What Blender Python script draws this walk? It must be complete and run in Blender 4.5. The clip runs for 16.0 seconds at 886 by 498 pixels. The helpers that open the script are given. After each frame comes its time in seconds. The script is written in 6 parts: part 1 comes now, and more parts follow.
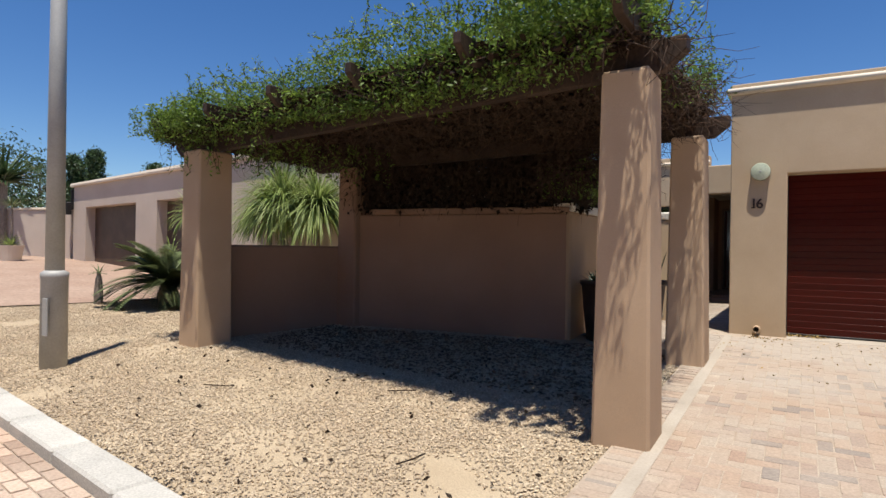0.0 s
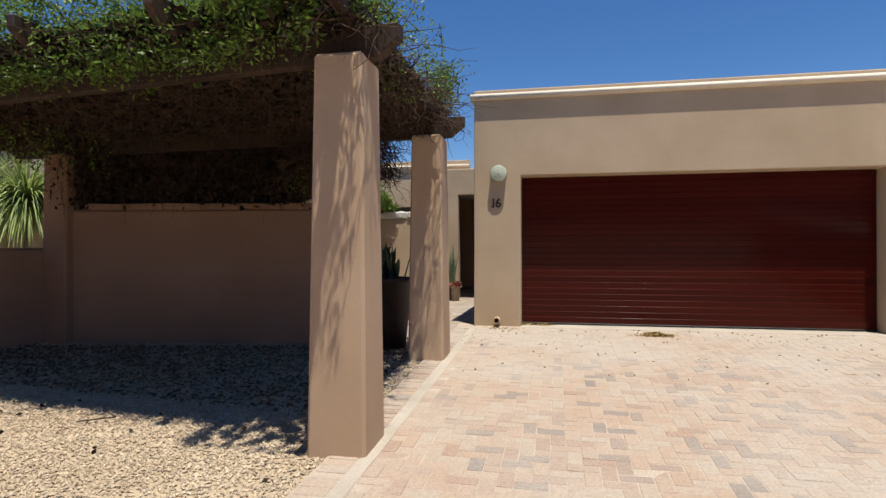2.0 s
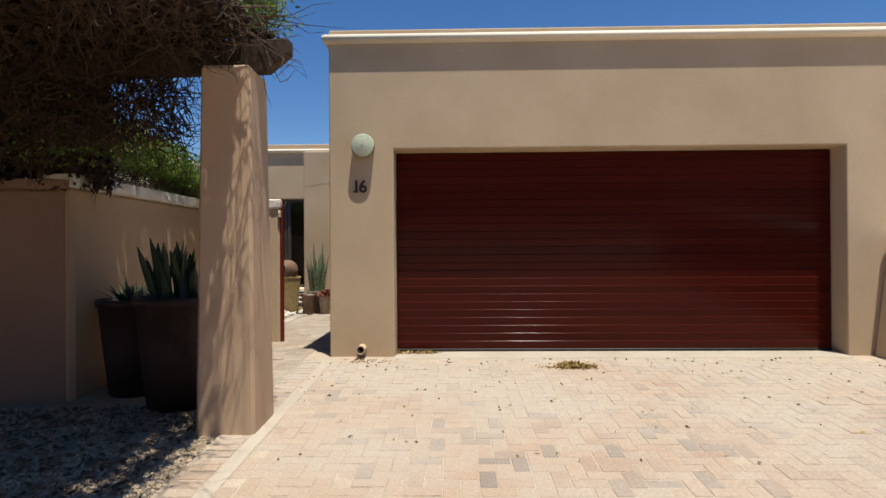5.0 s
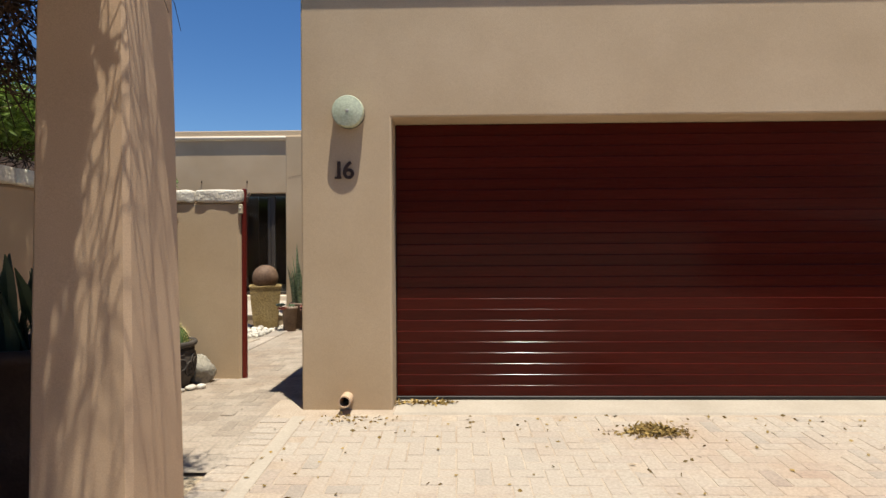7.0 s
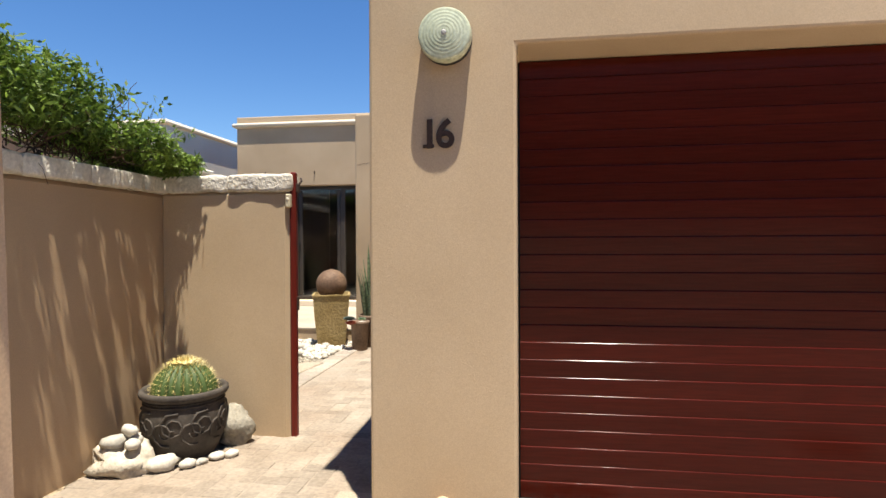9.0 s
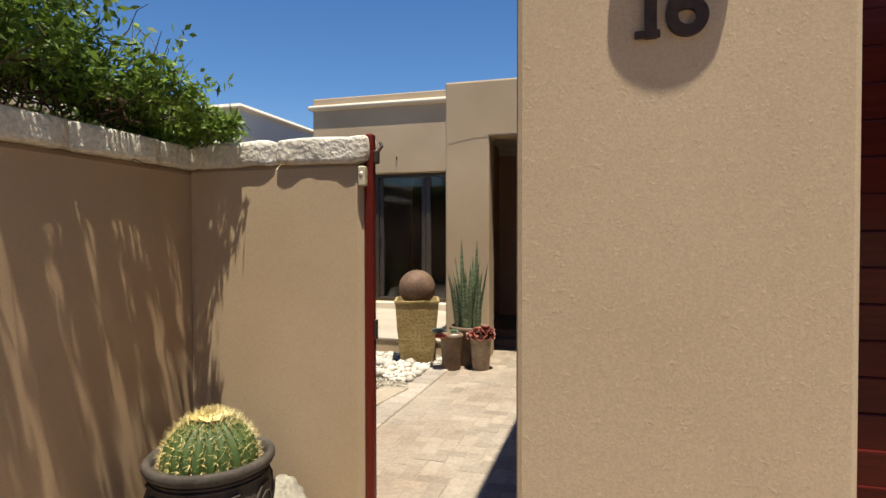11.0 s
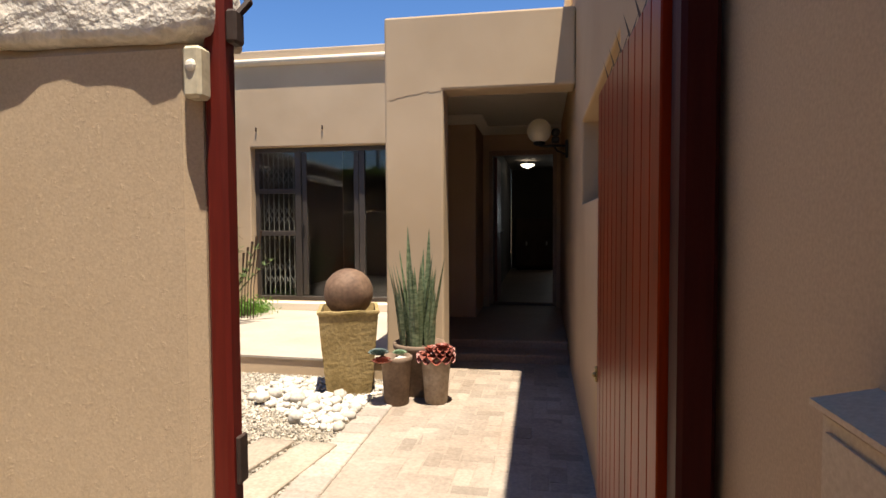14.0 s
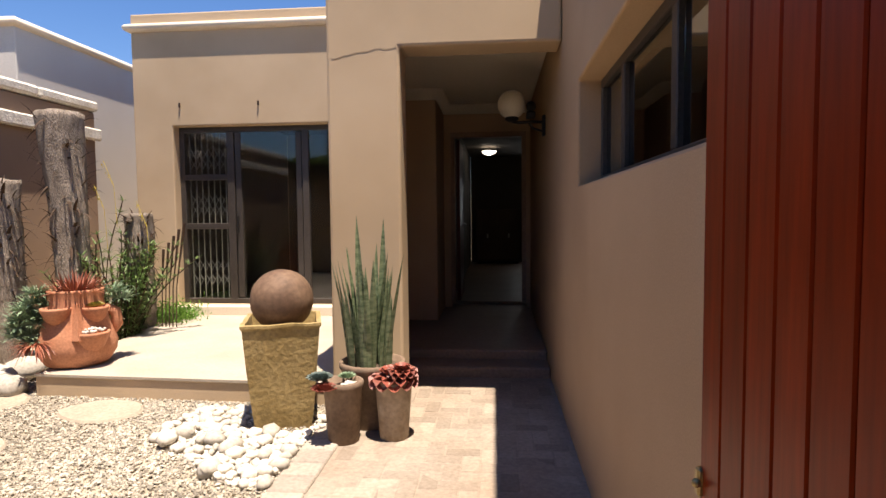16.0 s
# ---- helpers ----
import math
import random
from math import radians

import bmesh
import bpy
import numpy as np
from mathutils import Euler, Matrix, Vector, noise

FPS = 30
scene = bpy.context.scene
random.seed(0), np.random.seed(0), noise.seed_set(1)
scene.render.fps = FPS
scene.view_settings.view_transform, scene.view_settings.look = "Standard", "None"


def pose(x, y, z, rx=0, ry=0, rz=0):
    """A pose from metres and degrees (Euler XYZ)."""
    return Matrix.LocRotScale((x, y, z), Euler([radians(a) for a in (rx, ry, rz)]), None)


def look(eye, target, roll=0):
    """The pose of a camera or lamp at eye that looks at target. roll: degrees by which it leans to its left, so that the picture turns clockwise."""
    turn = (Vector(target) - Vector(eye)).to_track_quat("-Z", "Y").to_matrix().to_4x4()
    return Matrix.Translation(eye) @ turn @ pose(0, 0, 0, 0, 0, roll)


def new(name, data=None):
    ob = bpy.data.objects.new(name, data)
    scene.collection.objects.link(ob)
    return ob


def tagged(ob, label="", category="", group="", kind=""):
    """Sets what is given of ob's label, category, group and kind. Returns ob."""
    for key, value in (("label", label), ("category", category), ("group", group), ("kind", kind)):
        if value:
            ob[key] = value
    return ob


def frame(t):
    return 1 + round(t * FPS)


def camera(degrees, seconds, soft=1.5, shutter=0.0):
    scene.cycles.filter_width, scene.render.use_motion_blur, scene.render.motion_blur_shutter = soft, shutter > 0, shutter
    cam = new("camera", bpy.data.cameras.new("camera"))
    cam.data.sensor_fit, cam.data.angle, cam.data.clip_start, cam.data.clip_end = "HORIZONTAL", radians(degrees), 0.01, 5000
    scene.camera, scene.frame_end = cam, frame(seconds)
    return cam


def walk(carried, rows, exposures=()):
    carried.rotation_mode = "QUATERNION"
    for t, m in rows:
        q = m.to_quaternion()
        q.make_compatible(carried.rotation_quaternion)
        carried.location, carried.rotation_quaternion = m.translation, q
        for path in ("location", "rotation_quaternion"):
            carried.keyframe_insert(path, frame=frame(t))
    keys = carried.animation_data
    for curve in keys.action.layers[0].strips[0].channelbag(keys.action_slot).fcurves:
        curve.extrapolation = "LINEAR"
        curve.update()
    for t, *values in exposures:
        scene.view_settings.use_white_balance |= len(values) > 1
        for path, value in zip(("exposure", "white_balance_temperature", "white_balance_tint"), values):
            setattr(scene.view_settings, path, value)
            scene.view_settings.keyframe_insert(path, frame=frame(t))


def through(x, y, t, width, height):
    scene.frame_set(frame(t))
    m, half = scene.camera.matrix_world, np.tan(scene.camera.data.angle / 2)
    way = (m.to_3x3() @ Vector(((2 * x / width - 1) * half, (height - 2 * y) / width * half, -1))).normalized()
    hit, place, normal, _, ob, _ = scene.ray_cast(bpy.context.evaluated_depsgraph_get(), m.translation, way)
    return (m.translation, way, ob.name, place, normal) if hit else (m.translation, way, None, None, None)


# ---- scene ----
cam = camera(75.0, 16.0)
METRES, EYE, TILT, LEAN, TURN = 10.64, 1.425, 0.0, 0.0, 31.9
ROWS = [
    (0, 0, 0, 0, -0, 0.11, -0.84),
    (0.5, 0.0114, -0.0034, 0.0003, -4.24, 0.18, -0.61),
    (1, 0.0236, -0.0062, -0.0008, -9.53, 0.3, -0.39),
    (1.5, 0.0375, 0.0011, -0.0028, -15.43, 0.33, -0.19),
    (2, 0.0534, 0.0241, -0.0027, -20.71, 0.37, 0.02),
    (2.5, 0.0748, 0.0487, -0.0057, -24.54, 0.41, 0.2),
    (3, 0.097, 0.0762, -0.0065, -26.93, 0.36, 0.27),
    (3.5, 0.1189, 0.1085, -0.0062, -28.61, 0.4, 0.39),
    (4, 0.1418, 0.138, -0.0048, -29.74, 0.36, 0.42),
    (6.5, 0.24, 0.3216, 0.0086, -30.9, 0.06, 0.35),
    (7, 0.257, 0.3589, 0.0099, -30.63, -0.01, 0.3),
    (7.5, 0.2725, 0.4001, 0.0124, -29.62, -0.16, 0.28),
    (8, 0.2836, 0.441, 0.0139, -28.29, -0.29, 0.38),
    (8.5, 0.2964, 0.478, 0.0145, -26.64, -0.54, 0.34),
    (9, 0.308, 0.5177, 0.0187, -23.4827, -0.5379, 0.2445),
    (11.5, 0.3357, 0.6764, 0.0207, -15.3767, -1.2019, 0.0786),
    (12, 0.3404, 0.7037, 0.0217, -15.5366, -1.3296, 0.1113),
    (12.5, 0.3421, 0.7302, 0.0218, -16.6288, -1.4586, 0.1514),
    (13, 0.3503, 0.7489, 0.0205, -18.8324, -1.9131, 0.1882),
    (13.5, 0.3591, 0.769, 0.0211, -20.5417, -2.3771, 0.1661),
    (14, 0.3657, 0.7916, 0.0216, -22.302, -2.5635, 0.3163),
    (14.5, 0.3719, 0.8119, 0.0213, -24.414, -2.7323, 0.4123),
    (15, 0.3832, 0.8304, 0.0198, -25.7017, -3.0013, 0.4833),
    (15.5, 0.3907, 0.849, 0.0186, -26.3155, -3.2779, 0.5294),
    (16, 0.3963, 0.8708, 0.019, -26.759, -3.3239, 0.5702),
]
walk(cam, [(t, pose(0, 0, EYE, TILT, LEAN, TURN) @ pose(METRES * x, METRES * y, METRES * z, 90 + pitch, roll, yaw)) for t, x, y, z, yaw, pitch, roll in ROWS],
     [(0, 0.48, 6500, 9), (4, 0.46, 6650, 7), (7, 0.56, 6800, 6), (8, 0.66, 6850, 8), (8.5, 0.76, 6870, 8), (9, 1.03, 6900, 7), (11.5, 0.68, 7100, 6), (12.5, 0.87, 7150, 7), (13.5, 1.06, 7300, 10), (14, 1.12, 7300, 12), (14.5, 1.22, 7300, 13), (15, 1.33, 7300, 13), (15.5, 1.16, 7400, 14), (16, 1.13, 7400, 16)])


# sun: high, from the street side and a little from the right
SUN = Vector((0.115, -0.19, 1.0)).normalized()
sun = new("sun", bpy.data.lights.new("sun", "SUN"))
sun.data.energy, sun.data.angle, sun.data.color = 5.0, radians(0.6), (1.0, 0.95, 0.87)
sun.matrix_world = look((0, 0, 30), Vector((0, 0, 30)) - SUN)
world = bpy.data.worlds.new("sky")
scene.world = world
world.use_nodes = True
wn = world.node_tree.nodes
sky = wn.new("ShaderNodeTexSky")
sky.sky_type, sky.sun_disc = "NISHITA", False
sky.sun_elevation, sky.sun_rotation = radians(77.5), radians(149)
sky.air_density, sky.dust_density, sky.ozone_density, sky.altitude = 1.0, 0.0, 4.0, 500
wn["Background"].inputs[1].default_value = 0.085
tone = wn.new("ShaderNodeHueSaturation")
tone.inputs["Hue"].default_value, tone.inputs["Saturation"].default_value = 0.508, 1.24
world.node_tree.links.new(sky.outputs[0], tone.inputs["Color"])
world.node_tree.links.new(tone.outputs[0], wn["Background"].inputs[0])


# ---- materials ----
def mat(name, a, b=None, s1=2.0, s2=60.0, rough=0.8, bump=0.2, dist=0.004, metal=0.0, spec=0.3, vary=0.0, island=0.0,
        fine=0.25, stretch=None, coat=0.0, lumps=0.0):
    """A two-scale surface: broad patches from a to b, fine grain over them, relief from the grain; vary: from object to object."""
    b = b or a
    m = bpy.data.materials.new(name)
    m.use_nodes = True
    n, l = m.node_tree.nodes, m.node_tree.links
    p = n["Principled BSDF"]
    p.inputs["Roughness"].default_value, p.inputs["Metallic"].default_value = rough, metal
    p.inputs["Specular IOR Level"].default_value, p.inputs["Coat Weight"].default_value = spec, coat
    p.inputs["Coat Roughness"].default_value = 0.12
    tc = n.new("ShaderNodeTexCoord")
    mp = n.new("ShaderNodeMapping")
    if stretch:
        mp.inputs["Scale"].default_value = stretch
    l.new(n.new("ShaderNodeNewGeometry").outputs["Position"] if vary else tc.outputs["Object"], mp.inputs[0])
    big, small = n.new("ShaderNodeTexNoise"), n.new("ShaderNodeTexNoise")
    big.inputs["Scale"].default_value, big.inputs["Detail"].default_value = s1, 5
    small.inputs["Scale"].default_value, small.inputs["Detail"].default_value = s2, 4
    ramp = n.new("ShaderNodeMapRange")
    ramp.inputs[1].default_value, ramp.inputs[2].default_value = 0.3, 0.7
    mix = n.new("ShaderNodeMix")
    mix.data_type = "RGBA"
    mix.inputs[6].default_value, mix.inputs[7].default_value = (*a, 1), (*b, 1)
    for t in (big, small):
        l.new(mp.outputs[0], t.inputs[0])
    l.new(big.outputs[0], ramp.inputs[0])
    l.new(ramp.outputs[0], mix.inputs[0])
    grain = n.new("ShaderNodeMapRange")
    grain.inputs[1].default_value, grain.inputs[2].default_value = 0.25, 0.75
    grain.inputs[3].default_value, grain.inputs[4].default_value = 1 - fine, 1 + fine * 0.6
    l.new(small.outputs[0], grain.inputs[0])
    last = grain.outputs[0]
    if vary or island:
        src = n.new("ShaderNodeNewGeometry" if island else "ShaderNodeObjectInfo")
        rr = n.new("ShaderNodeMapRange")
        w = island or vary
        rr.inputs[3].default_value, rr.inputs[4].default_value = 1 - w, 1 + w * 0.5
        l.new(src.outputs["Random Per Island" if island else "Random"], rr.inputs[0])
        mul = n.new("ShaderNodeMath")
        mul.operation = "MULTIPLY"
        l.new(last, mul.inputs[0])
        l.new(rr.outputs[0], mul.inputs[1])
        last = mul.outputs[0]
    sc = n.new("ShaderNodeVectorMath")
    sc.operation = "SCALE"
    l.new(mix.outputs[2], sc.inputs[0])
    l.new(last, sc.inputs["Scale"])
    l.new(sc.outputs[0], p.inputs["Base Color"])
    if bump:
        bp = n.new("ShaderNodeBump")
        bp.inputs["Strength"].default_value, bp.inputs["Distance"].default_value = bump, dist
        l.new(small.outputs[0], bp.inputs["Height"])
        l.new(bp.outputs[0], p.inputs["Normal"])
        if lumps:
            wide, cut, b2 = n.new("ShaderNodeTexNoise"), n.new("ShaderNodeMapRange"), n.new("ShaderNodeBump")
            wide.inputs["Scale"].default_value, wide.inputs["Detail"].default_value, wide.inputs["Roughness"].default_value = 48, 6, 0.68
            cut.inputs[1].default_value, cut.inputs[2].default_value = 0.58, 0.78
            b2.inputs["Strength"].default_value, b2.inputs["Distance"].default_value = lumps, 0.007
            l.new(mp.outputs[0], wide.inputs[0])
            l.new(wide.outputs[0], cut.inputs[0])
            l.new(cut.outputs[0], b2.inputs["Height"])
            l.new(bp.outputs[0], b2.inputs["Normal"])
            l.new(b2.outputs[0], p.inputs["Normal"])
    return m


def leaf_mat(name, a, b, island=0.35, through=0.25, rough=0.5):
    """Leaves: colour from a to b leaf by leaf, and some light that comes through."""
    m = mat(name, a, b, 3, 40, rough, 0, island=island, fine=0.15, spec=0.4)
    n, l = m.node_tree.nodes, m.node_tree.links
    p = n["Principled BSDF"]
    src = p.inputs["Base Color"].links[0].from_socket
    tr, mx = n.new("ShaderNodeBsdfTranslucent"), n.new("ShaderNodeMixShader")
    mx.inputs[0].default_value = through
    l.new(src, tr.inputs[0])
    l.new(p.outputs[0], mx.inputs[1])
    l.new(tr.outputs[0], mx.inputs[2])
    l.new(mx.outputs[0], n["Material Output"].inputs[0])
    return m


def glow_mat(name, col, strength):
    m = bpy.data.materials.new(name)
    m.use_nodes = True
    p = m.node_tree.nodes["Principled BSDF"]
    p.inputs["Base Color"].default_value = (*col, 1)
    p.inputs["Emission Color"].default_value = (*col, 1)
    p.inputs["Emission Strength"].default_value = strength
    return m


def glass_mat(name, tint=(0.8, 0.85, 0.85), rough=0.02):
    m = bpy.data.materials.new(name)
    m.use_nodes = True
    p = m.node_tree.nodes["Principled BSDF"]
    p.inputs["Base Color"].default_value = (*tint, 1)
    p.inputs["Roughness"].default_value, p.inputs["Transmission Weight"].default_value = rough, 1.0
    p.inputs["IOR"].default_value = 1.45
    return m


PLASTER = mat("tan plaster", (0.445, 0.328, 0.21), (0.54, 0.412, 0.28), 0.9, 210, 0.92, 0.16, 0.002, spec=0.15, fine=0.13, lumps=0.18)
PLASTER_PINK = mat("rosy plaster", (0.445, 0.31, 0.202), (0.515, 0.368, 0.247), 1.1, 210, 0.92, 0.16, 0.002, spec=0.15, fine=0.13, lumps=0.18)
PLASTER_PALE = mat("pale rosy plaster", (0.47, 0.385, 0.315), (0.54, 0.45, 0.375), 0.8, 80, 0.92, 0.2, 0.003, spec=0.15, fine=0.1)
PLASTER_BROWN = mat("brown plaster", (0.30, 0.20, 0.135), (0.36, 0.25, 0.17), 1.0, 200, 0.92, 0.3, 0.0025, spec=0.15, fine=0.1)
# the tan plaster again, with warm bounced light and shade tinted in
PLASTER_BOUNCE = mat("tan plaster tinted by warm bounce", (0.41, 0.28, 0.17), (0.49, 0.345, 0.215), 0.9, 210, 0.92, 0.16, 0.002, spec=0.12, fine=0.13, lumps=0.18)
# reddish plaster, darkened so that the pergola's shade is part of its colour
PLASTER_BAY_SHADE = mat("red-brown plaster deepened for bay shade", (0.285, 0.172, 0.115), (0.35, 0.22, 0.15), 1.0, 210, 0.92, 0.2, 0.002, spec=0.12, fine=0.12, lumps=0.15)
PLASTER_GREY = mat("pale grey plaster", (0.55, 0.52, 0.48), (0.62, 0.59, 0.54), 0.8, 70, 0.9, 0.3, 0.004, spec=0.15, fine=0.08)
TRIM = mat("cream moulding", (0.66, 0.56, 0.44), (0.72, 0.63, 0.51), 1.5, 60, 0.8, 0.2, 0.002, fine=0.08)
CAP = mat("whitewashed coping", (0.62, 0.55, 0.45), (0.78, 0.73, 0.64), 7, 45, 0.9, 0.9, 0.012, fine=0.25)
CEIL = mat("porch ceiling paint", (0.79, 0.73, 0.60), (0.83, 0.77, 0.64), 1, 40, 0.8, 0.1, fine=0.05)
BEAM = mat("dark stained timber", (0.032, 0.019, 0.013), (0.06, 0.036, 0.024), 2.0, 30, 0.7, 0.5, 0.004, fine=0.4)
DOORWOOD = mat("glossy mahogany", (0.054, 0.0072, 0.0046), (0.072, 0.0095, 0.0056), 1.5, 25, 0.16, 0.05, 0.001, spec=0.12, stretch=(0.25, 4, 4), vary=0.15)
GATEWOOD = mat("varnished red gate timber", (0.15, 0.0125, 0.002), (0.26, 0.027, 0.0035), 2.0, 22, 0.34, 0.12, 0.001, spec=0.1, stretch=(4, 4, 0.3), vary=0.2)
POSTWOOD = mat("dark red varnished post", (0.10, 0.009, 0.006), (0.15, 0.016, 0.009), 2.0, 22, 0.45, 0.2, 0.002, spec=0.3, stretch=(4, 4, 0.3))
# shaded copy of POSTWOOD for the hinge side: the shade is in the colour
POSTSHADE = mat("red post timber darkened for shade", (0.035, 0.005, 0.0035), (0.06, 0.008, 0.0055), 2.0, 22, 0.5, 0.2, 0.002, spec=0.1, stretch=(4, 4, 0.3))


def paver_mat(name, source, output):
    """Clay pavers: each its own tint, here and there a grey one, worn pale in broad patches and by the garage."""
    m = mat(name, (0.5, 0.5, 0.5), None, 3, 55, 0.9, 0.5, 0.003, spec=0.12, fine=0.22)
    n, l = m.node_tree.nodes, m.node_tree.links
    scale = n["Principled BSDF"].inputs["Base Color"].links[0].from_node
    tint = n.new("ShaderNodeValToRGB")
    el = tint.color_ramp.elements
    el[0].position, el[0].color = 0.0, (0.385, 0.293, 0.22, 1)
    el[1].position, el[1].color = 1.0, (0.235, 0.195, 0.165, 1)
    for at, col in ((0.35, (0.36, 0.262, 0.192)), (0.6, (0.375, 0.305, 0.237)), (0.82, (0.325, 0.228, 0.17)), (0.93, (0.275, 0.222, 0.182))):
        el.new(at).color = (*col, 1)
    l.new(n.new(source).outputs[output], tint.inputs[0])
    geo, cloud, reach, add, clip, mix = n.new("ShaderNodeNewGeometry"), n.new("ShaderNodeTexNoise"), n.new("ShaderNodeMapRange"), n.new("ShaderNodeMath"), n.new("ShaderNodeMapRange"), n.new("ShaderNodeMix")
    cloud.inputs["Scale"].default_value, cloud.inputs["Detail"].default_value = 0.75, 6
    xyz = n.new("ShaderNodeSeparateXYZ")
    reach.inputs[1].default_value, reach.inputs[2].default_value, reach.inputs[4].default_value = 5.5, 9.0, 0.22
    clip.inputs[1].default_value, clip.inputs[2].default_value, clip.inputs[4].default_value = 0.44, 0.72, 0.8
    mix.data_type = "RGBA"
    mix.inputs[7].default_value = (0.385, 0.336, 0.28, 1)
    l.new(geo.outputs["Position"], cloud.inputs[0])
    l.new(geo.outputs["Position"], xyz.inputs[0])
    l.new(xyz.outputs[1], reach.inputs[0])
    l.new(cloud.outputs[0], add.inputs[0])
    l.new(reach.outputs[0], add.inputs[1])
    l.new(add.outputs[0], clip.inputs[0])
    l.new(clip.outputs[0], mix.inputs[0])
    l.new(tint.outputs[0], mix.inputs[6])
    l.new(mix.outputs[2], scale.inputs[0])
    return m


BRICK = paver_mat("washed clay paver", "ShaderNodeObjectInfo", "Random")
BRICK_REST = paver_mat("washed clay pavers", "ShaderNodeNewGeometry", "Random Per Island")
BRICK_WASHED = mat("cement-washed pavers", (0.27, 0.208, 0.157), (0.345, 0.295, 0.24), 1.6, 45, 0.9, 0.4, 0.003, spec=0.15, island=0.2, fine=0.22)
BRICK_WASH = mat("cement-washed paver", (0.27, 0.208, 0.157), (0.345, 0.295, 0.24), 1.6, 45, 0.9, 0.4, 0.003, spec=0.15, vary=0.24, fine=0.2)
EDGE_BRICK = mat("grey edging paver", (0.36, 0.31, 0.26), (0.45, 0.38, 0.31), 2, 45, 0.9, 0.5, 0.005, vary=0.25)
ROADBRICK = mat("red road pavers", (0.42, 0.29, 0.21), (0.52, 0.40, 0.31), 0.8, 45, 0.9, 0.5, 0.005, island=0.3)
JOINT = mat("sandy joints", (0.33, 0.255, 0.19), (0.44, 0.365, 0.285), 3, 80, 0.95, 0.5, 0.004)
KERB = mat("concrete kerb", (0.42, 0.40, 0.36), (0.52, 0.49, 0.44), 3, 70, 0.9, 0.4, 0.004, vary=0.1)
SCREED = mat("pale cement", (0.345, 0.295, 0.235), (0.415, 0.36, 0.295), 2, 60, 0.9, 0.3, 0.003, fine=0.12)
SAND = mat("sandy ground", (0.40, 0.305, 0.20), (0.50, 0.40, 0.275), 1.2, 120, 0.95, 0.9, 0.01, fine=0.35)
GRAVEL = mat("tan gravel stones", (0.43, 0.33, 0.225), (0.55, 0.445, 0.315), 1.0, 90, 0.9, 0.2, 0.003, island=0.38)
GRAVEL_PALE = mat("pale gravel stones", (0.37, 0.325, 0.255), (0.50, 0.45, 0.37), 1.0, 90, 0.9, 0.2, 0.003, island=0.55)
STEEL = mat("galvanised steel", (0.33, 0.32, 0.30), (0.42, 0.41, 0.39), 2, 50, 0.6, 0.15, 0.002, metal=0.2, fine=0.1)
DARKMETAL = mat("bronze aluminium", (0.065, 0.055, 0.048), (0.085, 0.073, 0.065), 2, 60, 0.45, 0.05, metal=0.4)
BLACK = mat("black painted metal", (0.012, 0.011, 0.011), (0.02, 0.018, 0.017), 3, 60, 0.5, 0.1)
GLASS = glass_mat("window glass")
LAMPGLASS = mat("ribbed lamp glass", (0.46, 0.50, 0.36), (0.56, 0.60, 0.44), 8, 60, 0.25, 0.1, 0.001, spec=0.6)
GLOBE = mat("opal globe", (0.72, 0.66, 0.54), (0.78, 0.72, 0.60), 4, 60, 0.35, 0, spec=0.5, fine=0.05)
# indoor walls and ceilings: the unlit gloom is put into this dark colour
INTERIOR_UNLIT = mat("interior darkened as unlit", (0.09, 0.075, 0.06), (0.12, 0.1, 0.08), 1, 40, 0.8, 0.1)
DARKWOOD = mat("dark interior timber", (0.06, 0.035, 0.022), (0.10, 0.06, 0.04), 2, 30, 0.5, 0.2)
FLOORTILE = mat("brown floor tile", (0.21, 0.15, 0.115), (0.27, 0.195, 0.15), 2, 40, 0.5, 0.2, 0.003)
VINE = leaf_mat("vine leaves", (0.105, 0.18, 0.024), (0.23, 0.335, 0.06), 0.6, 0.45)
# brown twigs, darkened to hold the shade under the vine
TWIG = mat("dry twigs toned down for shade", (0.045, 0.027, 0.017), (0.10, 0.06, 0.038), 6, 60, 0.9, 0.3, island=0.4)
BLACKTOP = mat("dark planter", (0.032, 0.019, 0.015), (0.052, 0.033, 0.026), 5, 60, 0.6, 0.4)


